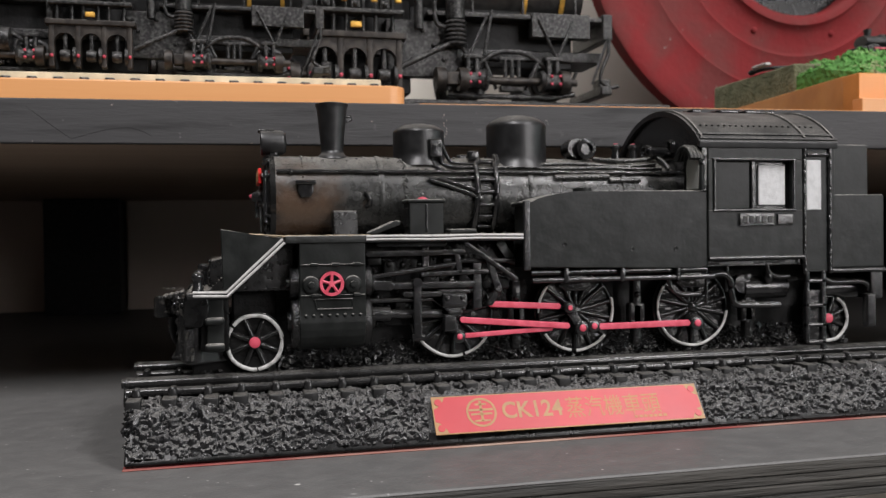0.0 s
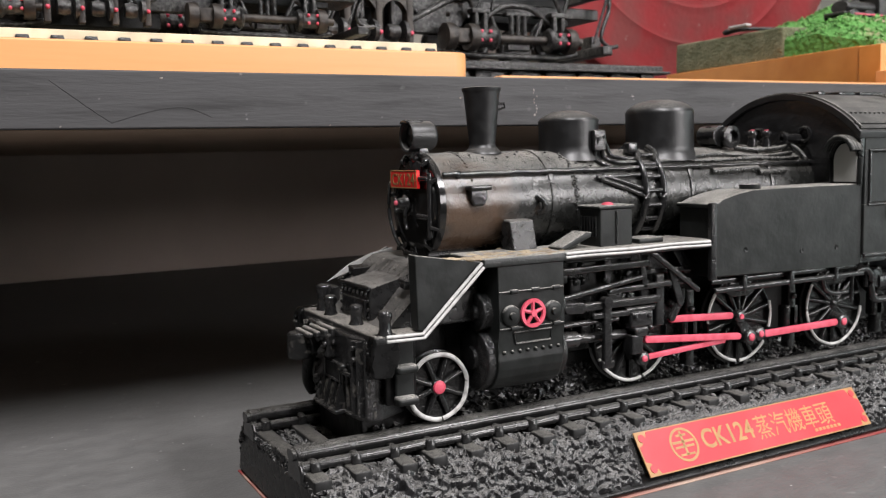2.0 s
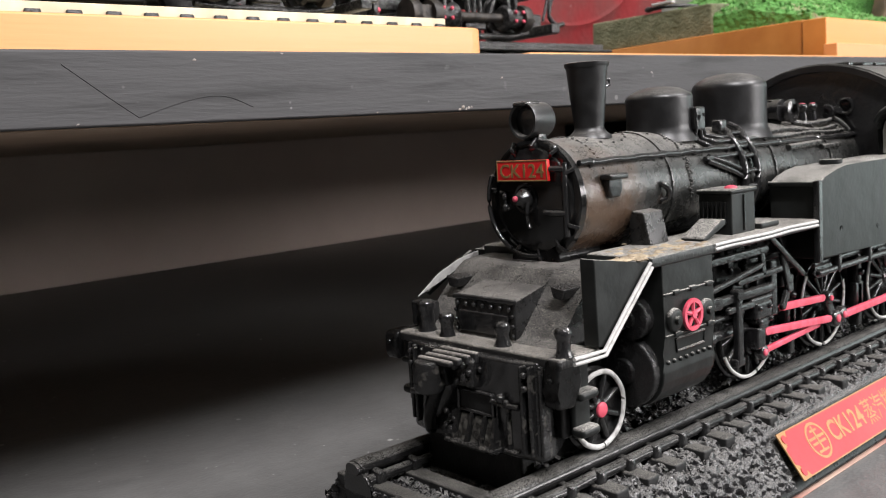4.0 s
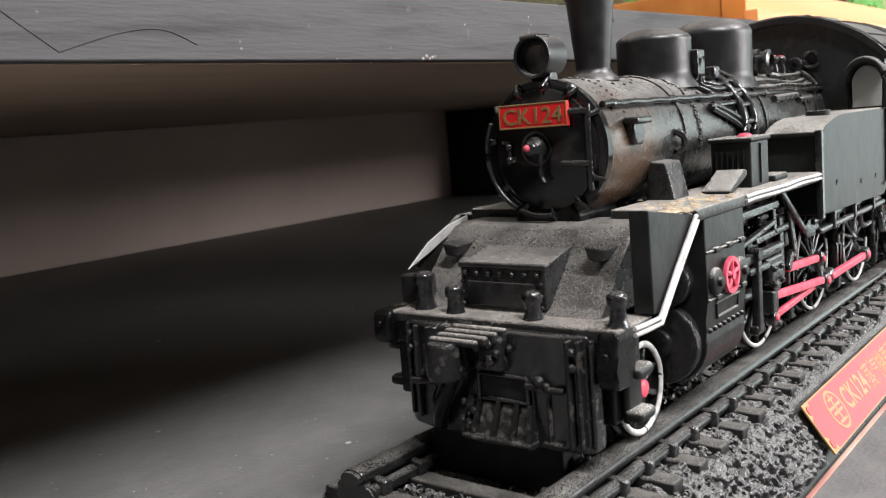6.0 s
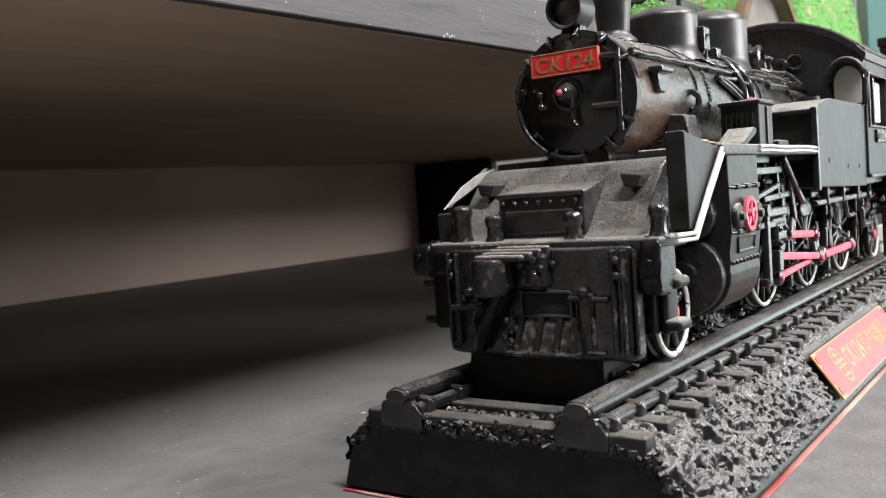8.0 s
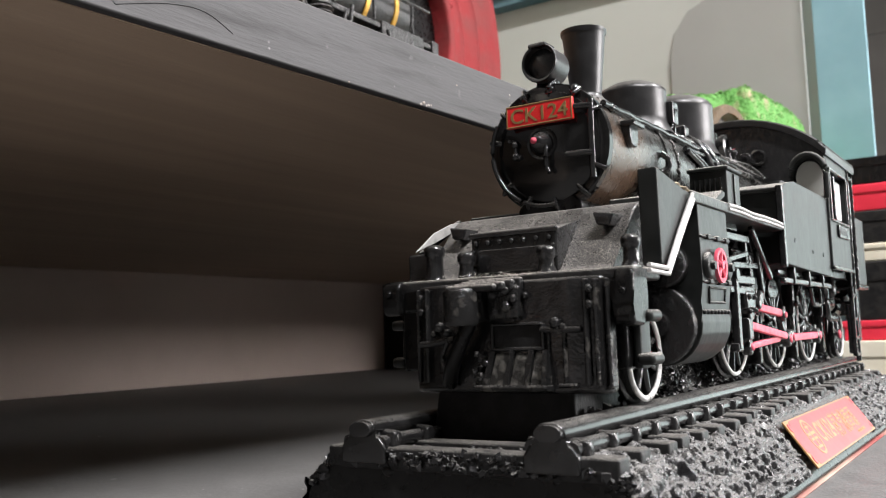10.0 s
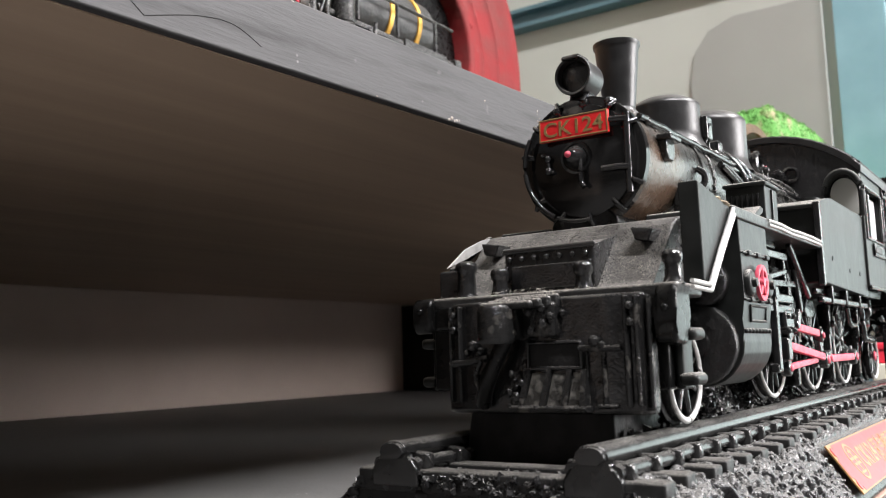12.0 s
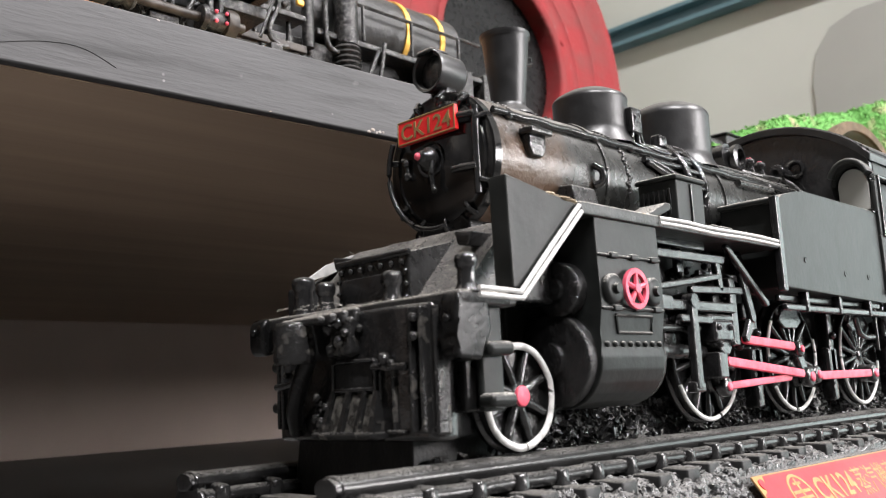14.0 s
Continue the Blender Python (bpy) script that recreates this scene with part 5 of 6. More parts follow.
for s in (1, -1):
    wheel("pilot_wheel", 37.6, 32.6, 8.8, s, 21.6, 8, True, "black spoked pilot wheel with a white rim", ((-83, 140), (145, 274)))
    wheel("trailing_wheel", 241.8, 33.0, 8.6, s, 21.4, 8, True, "black spoked trailing wheel with a white rim", ((-75, 62), (228, 283)))
    for dx, arcs in ((101.2, ((206, 283), (287, 330))), (144.0, ((141, 181), (214, 262), (270, 321), (342, 378))), (187.6, ((146, 352),))):
        w_ = wheel("driving_wheel", dx, 38.9, 13.8, s, 21.2, 14, None, "black spoked driving wheel with a white rim", arcs)
        bm = B()
        prism(bm, [(dx - 6.5, 47.5), (dx - 3.5, 51.0), (dx + 3.5, 51.0), (dx + 6.5, 47.5), (dx + 3.6, 45.6), (dx - 3.6, 45.6)], "y", min(Y(21.6, s), Y(20, s)), max(Y(21.6, s), Y(20, s)), 0.4)
        lathe(bm, [(0, -1.4), (2.4, -1.4), (2.8, 0), (2.8, 1.4)], (dx + 0.6, Y(21.2, s), 33.6), "y", 18, s)
        part("crank_boss", bm, gloss_black, w_)

    def bar(name, p0, p1, h, off, mat, thick=1.2, label=""):
        a, b = sorted((Y(off + thick / 2, s), Y(off - thick / 2, s)))
        d = Vector((p1[0] - p0[0], p1[1] - p0[1])).normalized()
        nx, nz = -d.y * h / 2, d.x * h / 2
        bm = B()
        prism(bm, [(p0[0] - nx, p0[1] - nz), (p0[0] - d.x * h * 0.35, p0[1] - d.y * h * 0.35), (p0[0] + nx, p0[1] + nz), (p1[0] + nx, p1[1] + nz), (p1[0] + d.x * h * 0.35, p1[1] + d.y * h * 0.35), (p1[0] - nx, p1[1] - nz)], "y", a, b, 0.3, 2)
        return part(name, bm, mat, loco, label)

    bar("eccentric_rod", (112.6, 42.4), (136.6, 40.9), 2.0, 24.6, red_paint, 1.4, "coral red eccentric rod")
    bar("connecting_rod", (102.8, 37.6), (139.6, 34.3), 2.0, 25.0, red_paint, 1.4, "coral red connecting rod")
    bar("connecting_rod", (103.4, 32.3), (134.0, 33.6), 1.6, 24.4, red_paint, 1.2, "thin coral red rod")
    bar("coupling_rod", (151.2, 33.6), (184.0, 33.7), 2.1, 24.6, red_paint, 1.4, "coral red coupling rod")
    for px, pz, pr in ((102.2, 32.2, 1.25), (140.3, 40.3, 1.1), (144.7, 33.4, 1.55), (148.9, 33.9, 1.35), (187.2, 33.6, 1.6)):
        pin = part("crank_pin", lathe(B(), [(pr + 0.9, 2.4), (pr + 0.9, 0.6), (pr + 0.4, 0.2), (0, 0.2)], (px, Y(25.6, s), pz), "y", 18, s), gloss_black, loco)
        part("pin_head", lathe(B(), [(0, -0.2), (pr * 0.65, -0.2), (pr * 0.78, 0.0), (pr * 0.78, 0.6)], (px, Y(25.6, s), pz), "y", 16, s), red_paint, pin, "coral red pin head")
    bar("return_crank", (140.4, 40.0), (144.6, 33.6), 3.0, 23.6, gloss_black, 1.6)
    bar("union_link", (101.4, 33.0), (99.6, 41.0), 2.4, 23.4, gloss_black, 1.8)
    # crosshead, slide bars and piston rod
    a, b = sorted((Y(26.4, s), Y(22.0, s)))
    bm = B()
    box(bm, 96.6, 104.8, a, b, 41.6, 46.4, 0.8, 2)
    prism(bm, [(97.0, 41.8), (99.0, 38.8), (102.0, 38.8), (104.4, 41.8)], "y", a, b, 0.4)
    box(bm, 95.4, 106.0, a + s * 0.6, b + s * 0.6, 46.0, 47.6, 0.4)
    for x, z in ((98, 44.8), (103, 44.8), (98, 41.2), (103.4, 41.4)):
        ball(bm, (x, Y(26.5, s), z), 0.75, 8)
    box(bm, 97.0, 101.0, a, b, 34.0, 39.6, 0.5, 2)
    part("crosshead", bm, gloss_black, loco)
    bm = B()
    box(bm, 72.0, 107.5, Y(24.8, s) - 1.1, Y(24.8, s) + 1.1, 48.0, 50.2, 0.4, 2)
    box(bm, 72.0, 94.0, Y(23.6, s) - 1.1, Y(23.6, s) + 1.1, 43.8, 45.2, 0.4)
    cyl(bm, (72, Y(22.4, s), 40.2), (97, Y(22.4, s), 39.6), 1.5, seg=14)
    cyl(bm, (72, Y(22.4, s), 40.2), (80, Y(22.4, s), 40.0), 2.4, seg=16)
    part("slide_bar", bm, gloss_black, loco)
    bm = B()
    box(bm, 87.0, 89.6, Y(25.8, s) - 0.9, Y(25.8, s) + 0.9, 32.0, 51.0, 0.4, 2)
    box(bm, 86.4, 90.6, Y(25.4, s) - 1.1, Y(25.4, s) + 1.1, 31.4, 33.6, 0.5, 2)
    cyl(bm, (88.3, Y(26.9, s), 50.0), (88.3, Y(24.5, s), 50.0), 1.5, seg=12)
    box(bm, 107.0, 110.0, Y(24.0, s) - 1.0, Y(24.0, s) + 1.0, 41.0, 56.0, 0.4, 2)
    part("guide_bracket", bm, gloss_black, loco)
    # valve gear bars
    for p0, p1, h, off in (((72.4, 59.4), (104, 59.6), 1.9, 25.2), ((73, 52.0), (101, 55.8), 1.3, 25.6), ((90, 52.6), (119.4, 53.4), 1.6, 25.0), ((104, 62.6), (121.4, 50.4), 1.5, 26.4),
                           ((98, 56.8), (122, 56.4), 1.5, 22.6), ((112, 57.5), (115.6, 46.8), 2.4, 25.4), ((115.6, 47.2), (112.4, 42.4), 2.0, 25.0), ((74.5, 49.5), (80, 49.2), 3.0, 26.0),
                           ((101.5, 60), (102.5, 53), 2.0, 25.0), ((92, 63), (92, 55), 2.6, 21.5), ((117, 62.5), (121.5, 56), 3.2, 22.0), ((76, 62.5), (98, 62.3), 2.0, 24.0), ((84, 46.4), (96, 46.2), 1.6, 25.6)):
        bar("valve_bar", p0, p1, h, off, gloss_black, 1.3)
    bm = B()
    rnd = random.Random(31)
    for k in range(60):
        x, z = rnd.uniform(73, 122), rnd.uniform(40, 62)
        ball(bm, (x, Y(rnd.uniform(19, 24), s), z), rnd.uniform(0.5, 1.3), 7)
    for x, z, w, h in ((75, 57, 5, 3), (80, 54.5, 4, 5), (93.5, 50, 6, 4), (105, 51.5, 5, 6), (118, 49, 4, 4), (84, 42.5, 5, 3)):
        box(bm, x - w / 2, x + w / 2, Y(21.5, s) - 1.6, Y(21.5, s) + 1.6, z - h / 2, z + h / 2, 0.7, 2)
    box(bm, 72, 123, Y(18.6, s) - 1, Y(18.6, s) + 1, 36, 63, 0.4)
    part("gear_casting", bm, plinth_black, loco)
    # brake hangers between the drivers
    for x in (122.5, 166, 209):
        bm = B()
        a, b = sorted((Y(22.5, s), Y(19, s)))
        box(bm, x - 1.6, x + 1.6, a, b, 27, 50, 0.5)
        box(bm, x - 3.0, x + 3.0, a, b, 33, 41, 0.8, 2)
        ball(bm, (x, Y(22.8, s), 44), 1.1, 8)
        part("brake_hanger", bm, deep_black, loco)

# ---- side tanks ----
for s in (1, -1):
    a, b = sorted((Y(30.2, s), Y(15.4, s)))
    bm = B()
    prism(bm, [(124.2, 54.0), (124.4, 75.4), (128, 76.6), (134, 78.0), (140, 78.8), (188.6, 79.2), (188.6, 53.2), (186, 52.9)], "y", a, b, 0.6, 2)
    tank = part("side_tank", bm, satin_black, loco, "matt black side tank with rounded edges")
    e0, e1 = sorted((Y(30.6, s), Y(28.8, s)))
    part("front_lip", box(B(), 122.6, 125.0, e0, e1, 53.2, 75.8, 0.4, 2), gloss_black, tank)
    part("front_lip", box(B(), 123.0, 124.8, a + 1.2, b, 74.2, 75.6, 0.4), satin_black, tank)
    for px, pz in ((136.6, 61.4), (160.6, 59.4), (176.5, 59.4)):
        part("dent", lathe(B(), [(0.75, 0), (0.7, 0.2), (0.3, 0.1), (0, 0.1)], (px, Y(30.2, s), pz), "y", 10, -s), plinth_black, tank)
    cyl_bm = cyl(B(), (146, Y(23, s), 79), (146, Y(23, s), 80.2), 3.2, seg=18)
    part("filler_cap", cyl_bm, satin_black, tank)
    bm = B()
    y0 = Y(28.4, s)
    box(bm, 126, 192, y0 - 0.8, y0 + 0.8, 49.0, 50.6, 0.35)
    box(bm, 126, 190, y0 - 0.6 + s * 1.4, y0 + 0.6 + s * 1.4, 51.4, 53.0, 0.3)
    for x in (137.6, 157.6, 178.0):
        box(bm, x - 0.9, x + 0.9, y0 - 1.1, y0 + 1.1, 48.8, 54.0, 0.3)
    part("tank_bearer", bm, gloss_black, tank)

# ---- cab ----
cab = part("cab", box(B(), 187.6, 236.4, Y(28.6), Y(-28.6), 53, 96.4, 0.3), deep_black, loco, "black cab with white window panes and an arched roof")
R = 44.2
RZ = 109.4 - R


def arc(half, r, n=16):
    t = math.asin(half / r)
    return [(YC + r * math.sin(-t + 2 * t * k / n), RZ + r * math.cos(-t + 2 * t * k / n)) for k in range(n + 1)]


bm = B()
prism(bm, arc(32.0, R) + arc(31.6, R - 1.9)[::-1], "x", 184.6, 238.6, 0.4, 2)
roof = part("roof", bm, dome_black, cab, "dusty black arched roof")
bm = B()
for half in (31.2, 29.4):
    for sg in (1, -1):
        z = RZ + math.sqrt(R * R - half * half) + 0.1
        rod(bm, [(185.2, YC + sg * half, z), (238.2, YC + sg * half, z)], 0.55, 6)
for x in (186.2, 226.0, 237.4):
    rod(bm, [(x, p[0], p[1] + 0.1) for p in arc(31.0, R)], 0.6, 6)
for k in range(20):
    z = RZ + math.sqrt(R * R - 25.0 ** 2)
    ball(bm, (189 + k * 2.3, YC - 25.0, z + 0.1), 0.5, 6)
part("roof_rib", bm, satin_black, roof)
bm = B()
for x0, x1 in ((197, 200.5), (208, 216), (218.6, 231)):
    box(bm, x0, x1, YC - 6, YC + 6, 108.6, 110.4, 0.4)
part("roof_vent", bm, gloss_black, roof)
bm = B()
prism(bm, [(Y(30.4), 78.5)] + [p for p in arc(31.0, R - 1.0)] + [(Y(-30.4), 78.5)], "x", 186.0, 188.2, 0.2)
part("front_wall", bm, gloss_black, cab)
bm = B()
prism(bm, [(Y(30.4), 53)] + [p for p in arc(31.0, R - 1.0)] + [(Y(-30.4), 53)], "x", 236.4, 238.0, 0.2)
part("rear_wall", bm, satin_black, cab)
for s in (1, -1):
    o, i_ = Y(31.0, s), Y(28.9, s)
    a, b = sorted((o, i_))
    bm = B()
    box(bm, 188.3, 225.0, a, b, 56.2, 72.4, 0.4, 2)
    box(bm, 188.3, 225.0, a, b, 89.4, 96.4, 0.4, 2)
    box(bm, 188.3, 191.0, a, b, 72.2, 89.6, 0.4, 2)
    box(bm, 220.8, 225.0, a, b, 72.2, 89.6, 0.4, 2)
    part("side_wall", bm, satin_black, cab)
    bm = B()
    f = Y(31.1, s)
    for z in (72.2, 89.6):
        box(bm, 190.0, 222.0, f - 0.5, f + 0.5, z - 0.5, z + 0.5, 0.25)
    for x in (190.6, 221.2):
        box(bm, x - 0.5, x + 0.5, f - 0.5, f + 0.5, 72.2, 89.6, 0.25)
    box(bm, 205.4, 207.2, Y(29.6, s) - 0.5, Y(29.6, s) + 0.5, 72.6, 89.2, 0.3)
    box(bm, 188.3, 225.4, f - 0.6, f + 0.6, 55.2, 56.6, 0.3)
    win = part("window_frame", bm, gloss_black, cab)
    a, b = sorted((Y(29.6, s), Y(28.7, s)))
    part("window_pane", box(B(), 208.6, 219.0, a, b, 74.0, 87.8, 0.25), window_white, win, "white painted window pane")
    part("window_shutter", box(B(), 191.4, 205.2, a + s * 0.3, b + s * 0.3, 72.8, 89.0, 0.2), satin_black, win)
    # door with its own pane, hand rail and rear post
    a, b = sorted((Y(30.2, s), Y(28.7, s)))
    cab_door = part("cab_door", box(B(), 226.0, 235.6, a, b, 50.4, 94.0, 0.4), satin_black, cab)
    a, b = sorted((Y(30.7, s), Y(30.0, s)))
    part("window_pane", box(B(), 226.8, 232.6, a, b, 72.2, 89.6, 0.25), window_white, cab_door, "white painted window pane")
    bm = B()
    for k in range(22):
        ball(bm, (225.5 + 0.1 * math.sin(k * 2.3), Y(31.1, s), 51 + k * 2.1), 0.62 + 0.12 * math.sin(k * 1.7), 7, (1, 1, 2.2))
        ball(bm, (235.9 + 0.1 * math.sin(k * 1.9), Y(30.8, s), 51 + k * 2.0), 0.6 + 0.1 * math.sin(k * 2.9), 7, (1, 1, 2.2))
    rod(bm, [(225.5, Y(31.0, s), 50), (225.5, Y(31.0, s), 97)], 0.6, 6)
    rod(bm, [(236.0, Y(30.6, s), 50), (236.0, Y(30.6, s), 95)], 0.7, 6)
    rod(bm, [(227, Y(30.6, s), 91.4), (235, Y(30.6, s), 91.4)], 0.7, 6)
    part("grab_rail", bm, gloss_black, cab)
    # number plates in relief, their figures unreadable
    cab_plate = part("side_plate", box(B(), 199.8, 213.2, Y(31.5, s) - 0.35, Y(31.5, s) + 0.35, 66.8, 71.2, 0.2), gloss_black, cab)
    part("side_plate", box(B(), 214.6, 220.6, Y(31.4, s) - 0.3, Y(31.4, s) + 0.3, 67.0, 70.8, 0.2), gloss_black, cab)
    bm = B()
    for k in range(5):
        box(bm, 201.0 + k * 2.4, 202.6 + k * 2.4, Y(31.9, s) - 0.2, Y(31.9, s) + 0.2, 67.9, 70.2, 0.1)
    part("worn_figures", bm, dark_iron, cab_plate)
    # front window with a hood, and a porthole
    wy = Y(26.0, s)
    bm = B()
    prism(bm, [(wy - 4.2, 79.6), (wy + 4.2, 79.6), (wy + 4.2, 87)] + [(wy + 4.2 * math.cos(radians(k * 18)), 87 + 5.0 * math.sin(radians(k * 18))) for k in range(1, 10)] + [(wy - 4.2, 87)], "x", 185.2, 186.3, 0.2)
    part("front_pane", bm, mid_grey, cab, "dull grey arched front window")
    bm = B()
    hood = [(185.9, wy + 5.4 * math.cos(radians(k * 18)), 87.4 + 6.2 * math.sin(radians(k * 18))) for k in range(0, 11)]
    rod(bm, [(185.6, wy + 5.0, 79)] + hood + [(185.6, wy - 5.0, 79)], 0.9, 8)
    for k in range(3):
        rod(bm, [(184.8 - 1.3 * k, p[1], p[2] + 0.3) for p in hood[1:-1]], 0.9, 8)
    part("window_hood", bm, satin_black, cab)
    bm = B()
    lathe(bm, [(1.7, 0.8), (1.8, -0.6), (2.3, -1.0), (2.9, -0.7), (3.0, 1.0)], (185.8, Y(9.7, s), 95.4), "x", 22)
    part("porthole", bm, gloss_black, cab)

# ---- coal bunker and rear end ----
bunker = part("coal_bunker", box(B(), 236.6, 258.4, Y(30.6), Y(-30.6), 51.6, 77.6, 0.6, 2), satin_black, loco, "matt black coal bunker behind the cab")
part("bunker_top", box(B(), 238.2, 258.0, Y(23.0), Y(-23.0), 77.4, 96.0, 0.6, 2), satin_black, bunker)
part("rear_lamp", lathe(B(), [(0, 0), (2.4, 0.3), (2.8, 1.6), (2.8, 3.6)], (239.0, Y(24.5), 93.0), "y", 18), gloss_black, bunker)
bm = B()
box(bm, 236.5, 258.8, Y(31.2), Y(-31.2), 50.0, 51.6, 0.4)
box(bm, 255.5, 261.0, Y(27), Y(-27), 40.0, 50.4, 0.6, 2)
box(bm, 260, 267, Y(5), Y(-5), 41.5, 48, 0.8, 2)
part("rear_beam", bm, gloss_black, bunker)
for s in (1, -1):
    bm = B()
    a, b = sorted((Y(30.2, s), Y(28.6, s)))
    box(bm, 226.6, 228.2, a, b, 25, 51, 0.3)
    box(bm, 233.0, 234.8, a, b, 23, 51, 0.3)
    for z in (46.5, 38.0, 31.0, 25.0):
        box(bm, 226.6, 234.8, a, b, z, z + 1.4, 0.3)
    box(bm, 227, 234.6, a + s * 1.2, b + s * 1.2, 26, 44, 0.3)
    part("cab_step", bm, gloss_black, loco)
    bm = B()
    y0 = Y(25.5, s)
    rod(bm, curve([(192, y0, 50), (197, y0, 50.4), (199.8, y0, 48), (200.4, y0, 43), (202, y0, 39.8), (208, y0, 39.2), (219, y0, 39.0)]), 1.2, 8)
    rod(bm, curve([(199, y0 + s, 56), (199, y0 + s, 44)]), 0.9, 8)
    rod(bm, curve([(176, y0, 49), (178, y0, 45), (182, y0, 43.6), (188, y0, 43.6)]), 0.8, 8)
    rod(bm, [(190.5, y0, 56), (190.5, y0, 40)], 0.6, 8)
    rod(bm, curve([(214, y0, 56), (214.6, y0, 51), (218, y0, 49), (223, y0, 49)]), 0.9, 8)
    cyl(bm, (207, Y(20, s), 45), (224, Y(20, s), 45), 4.2, seg=20)
    ball(bm, (215.2, Y(24.6, s), 49.0), 1.8, 10, (1, 1, 1.6))
    lathe(bm, [(0, -1), (3.2, -1), (3.4, 1.6)], (206, Y(22.5, s), 46.5), "y", 18, s)
    rod(bm, curve([(237, y0, 48), (241, y0, 46.4), (252, y0, 46.4), (256, y0, 44), (256, y0, 38)]), 1.0, 8)
    cyl(bm, (238, Y(19, s), 44), (256, Y(19, s), 44), 3.6, seg=18)
    box(bm, 253.8, 257.6, Y(26, s) - 1.5, Y(26, s) + 1.5, 30, 42, 0.6, 2)
    part("under_pipe", bm, gloss_black, loco)

# lint and dust threads that have settled on the model
rnd = random.Random(91)


def lint(bm, x, y, z, size):
    a, b = rnd.uniform(0, 6.28), rnd.uniform(-0.5, 0.9)
    p = Vector((x, y, z))
    pts = [p]
    for k in range(3):
        a += rnd.uniform(-0.9, 0.9)
        b += rnd.uniform(-0.7, 0.5)
        p = p + Vector((math.cos(a) * math.cos(b), math.sin(a) * math.cos(b), math.sin(b) * 0.6)) * size / 5
        pts.append(p)
    rod(bm, pts, rnd.uniform(0.018, 0.04), 3)


lint_mat = material("pale_dust_lint", (0.34, 0.32, 0.29), 0.95, second=(0.46, 0.43, 0.38), grain_mm=1, bump=0.0)
bm = B()
for k in range(420):
    lint(bm, rnd.uniform(18.2, 24.5), rnd.uniform(12.5, 66.5), 48.95, rnd.uniform(0.6, 2.2))
for k in range(520):
    x = rnd.uniform(25.0, 40.5)
    lint(bm, x, rnd.uniform(18.2, 62.4), (50.4 + (x - 26.0) * 1.10 if x < 37 else 62.6) + 0.05, rnd.uniform(0.5, 1.8))
for k in range(60):
    lint(bm, rnd.uniform(24.0, 34.0), rnd.uniform(31, 50), 58.3 + rnd.uniform(0, 0.8), rnd.uniform(0.5, 1.5))
for k in range(60):
    lint(bm, rnd.uniform(8.6, 16), rnd.uniform(34.5, 47.5), 48.75, rnd.uniform(0.5, 1.6))
for k in range(240):
    a = radians(rnd.uniform(58, 122))
    lint(bm, rnd.uniform(45, 186), YC + (BR + 0.1) * math.cos(a), BZ + (BR + 0.1) * math.sin(a), rnd.uniform(0.5, 2.0))
for k in range(120):
    lint(bm, rnd.uniform(48, 123), rnd.uniform(11.4, 26), 65.5, rnd.uniform(0.6, 2.4))
tagged(part("dust_lint", bm, lint_mat, loco, smooth=0), "pale threads of dust lint on the model", kind="stuff")

# ---- things on the upper shelf ----
SZ = 118.2


# long pine plank along the shelf's edge, its end rounded, with a strip of model track on it
plank = thing("wooden_plank", "orange varnished pine plank lying along the shelf edge", "plank")
bm = B()
prism(bm, [(-330, 0), (99.5, 0), (102.6, 0.8), (105.0, 2.8), (106.3, 5.6), (106.6, 9.0), (106.6, 62), (-330, 62)], "z", SZ + 0.2, SZ + 11.4, 0.8, 2)
bmesh.ops.transform(bm, matrix=Matrix.Translation((0, 119.5, 0)) @ Matrix.Rotation(-0.03, 4, "Z"), verts=bm.verts)
part("plank_body", bm, pine, plank)
track = thing("model_track", "cream plastic model track strip with dark sleepers on the plank", "track")
bm = B()
tm = Matrix.Translation((2, 129.5, SZ + 11.6)) @ Matrix.Rotation(-0.03, 4, "Z")
box(bm, -320, 95, 0.0, 3.2, 0.0, 4.0, 0.3)
box(bm, -320, 95, 27, 30, 0.0, 4.0, 0.3)
box(bm, -320, 95, 1.0, 29, 0.0, 1.4, 0.2)
bmesh.ops.transform(bm, matrix=tm, verts=bm.verts)
part("track_bed", bm, cream, track)
mesh = None
for k in range(42):
    if mesh is None:
        bm = B()
        prism(bm, [(-2.3, 0.2), (-1.8, 2.0), (1.8, 2.0), (2.3, 0.2)], "y", -0.9, 2.0, 0.15)
        ob = part("sleeper", bm, dark_iron, track)
        mesh = ob.data
    else:
        ob = new("sleeper", mesh)
        ob.parent = track
    q = tm @ Vector((-318 + k * 10.0, 0, 0.05))
    ob.location = q * MM


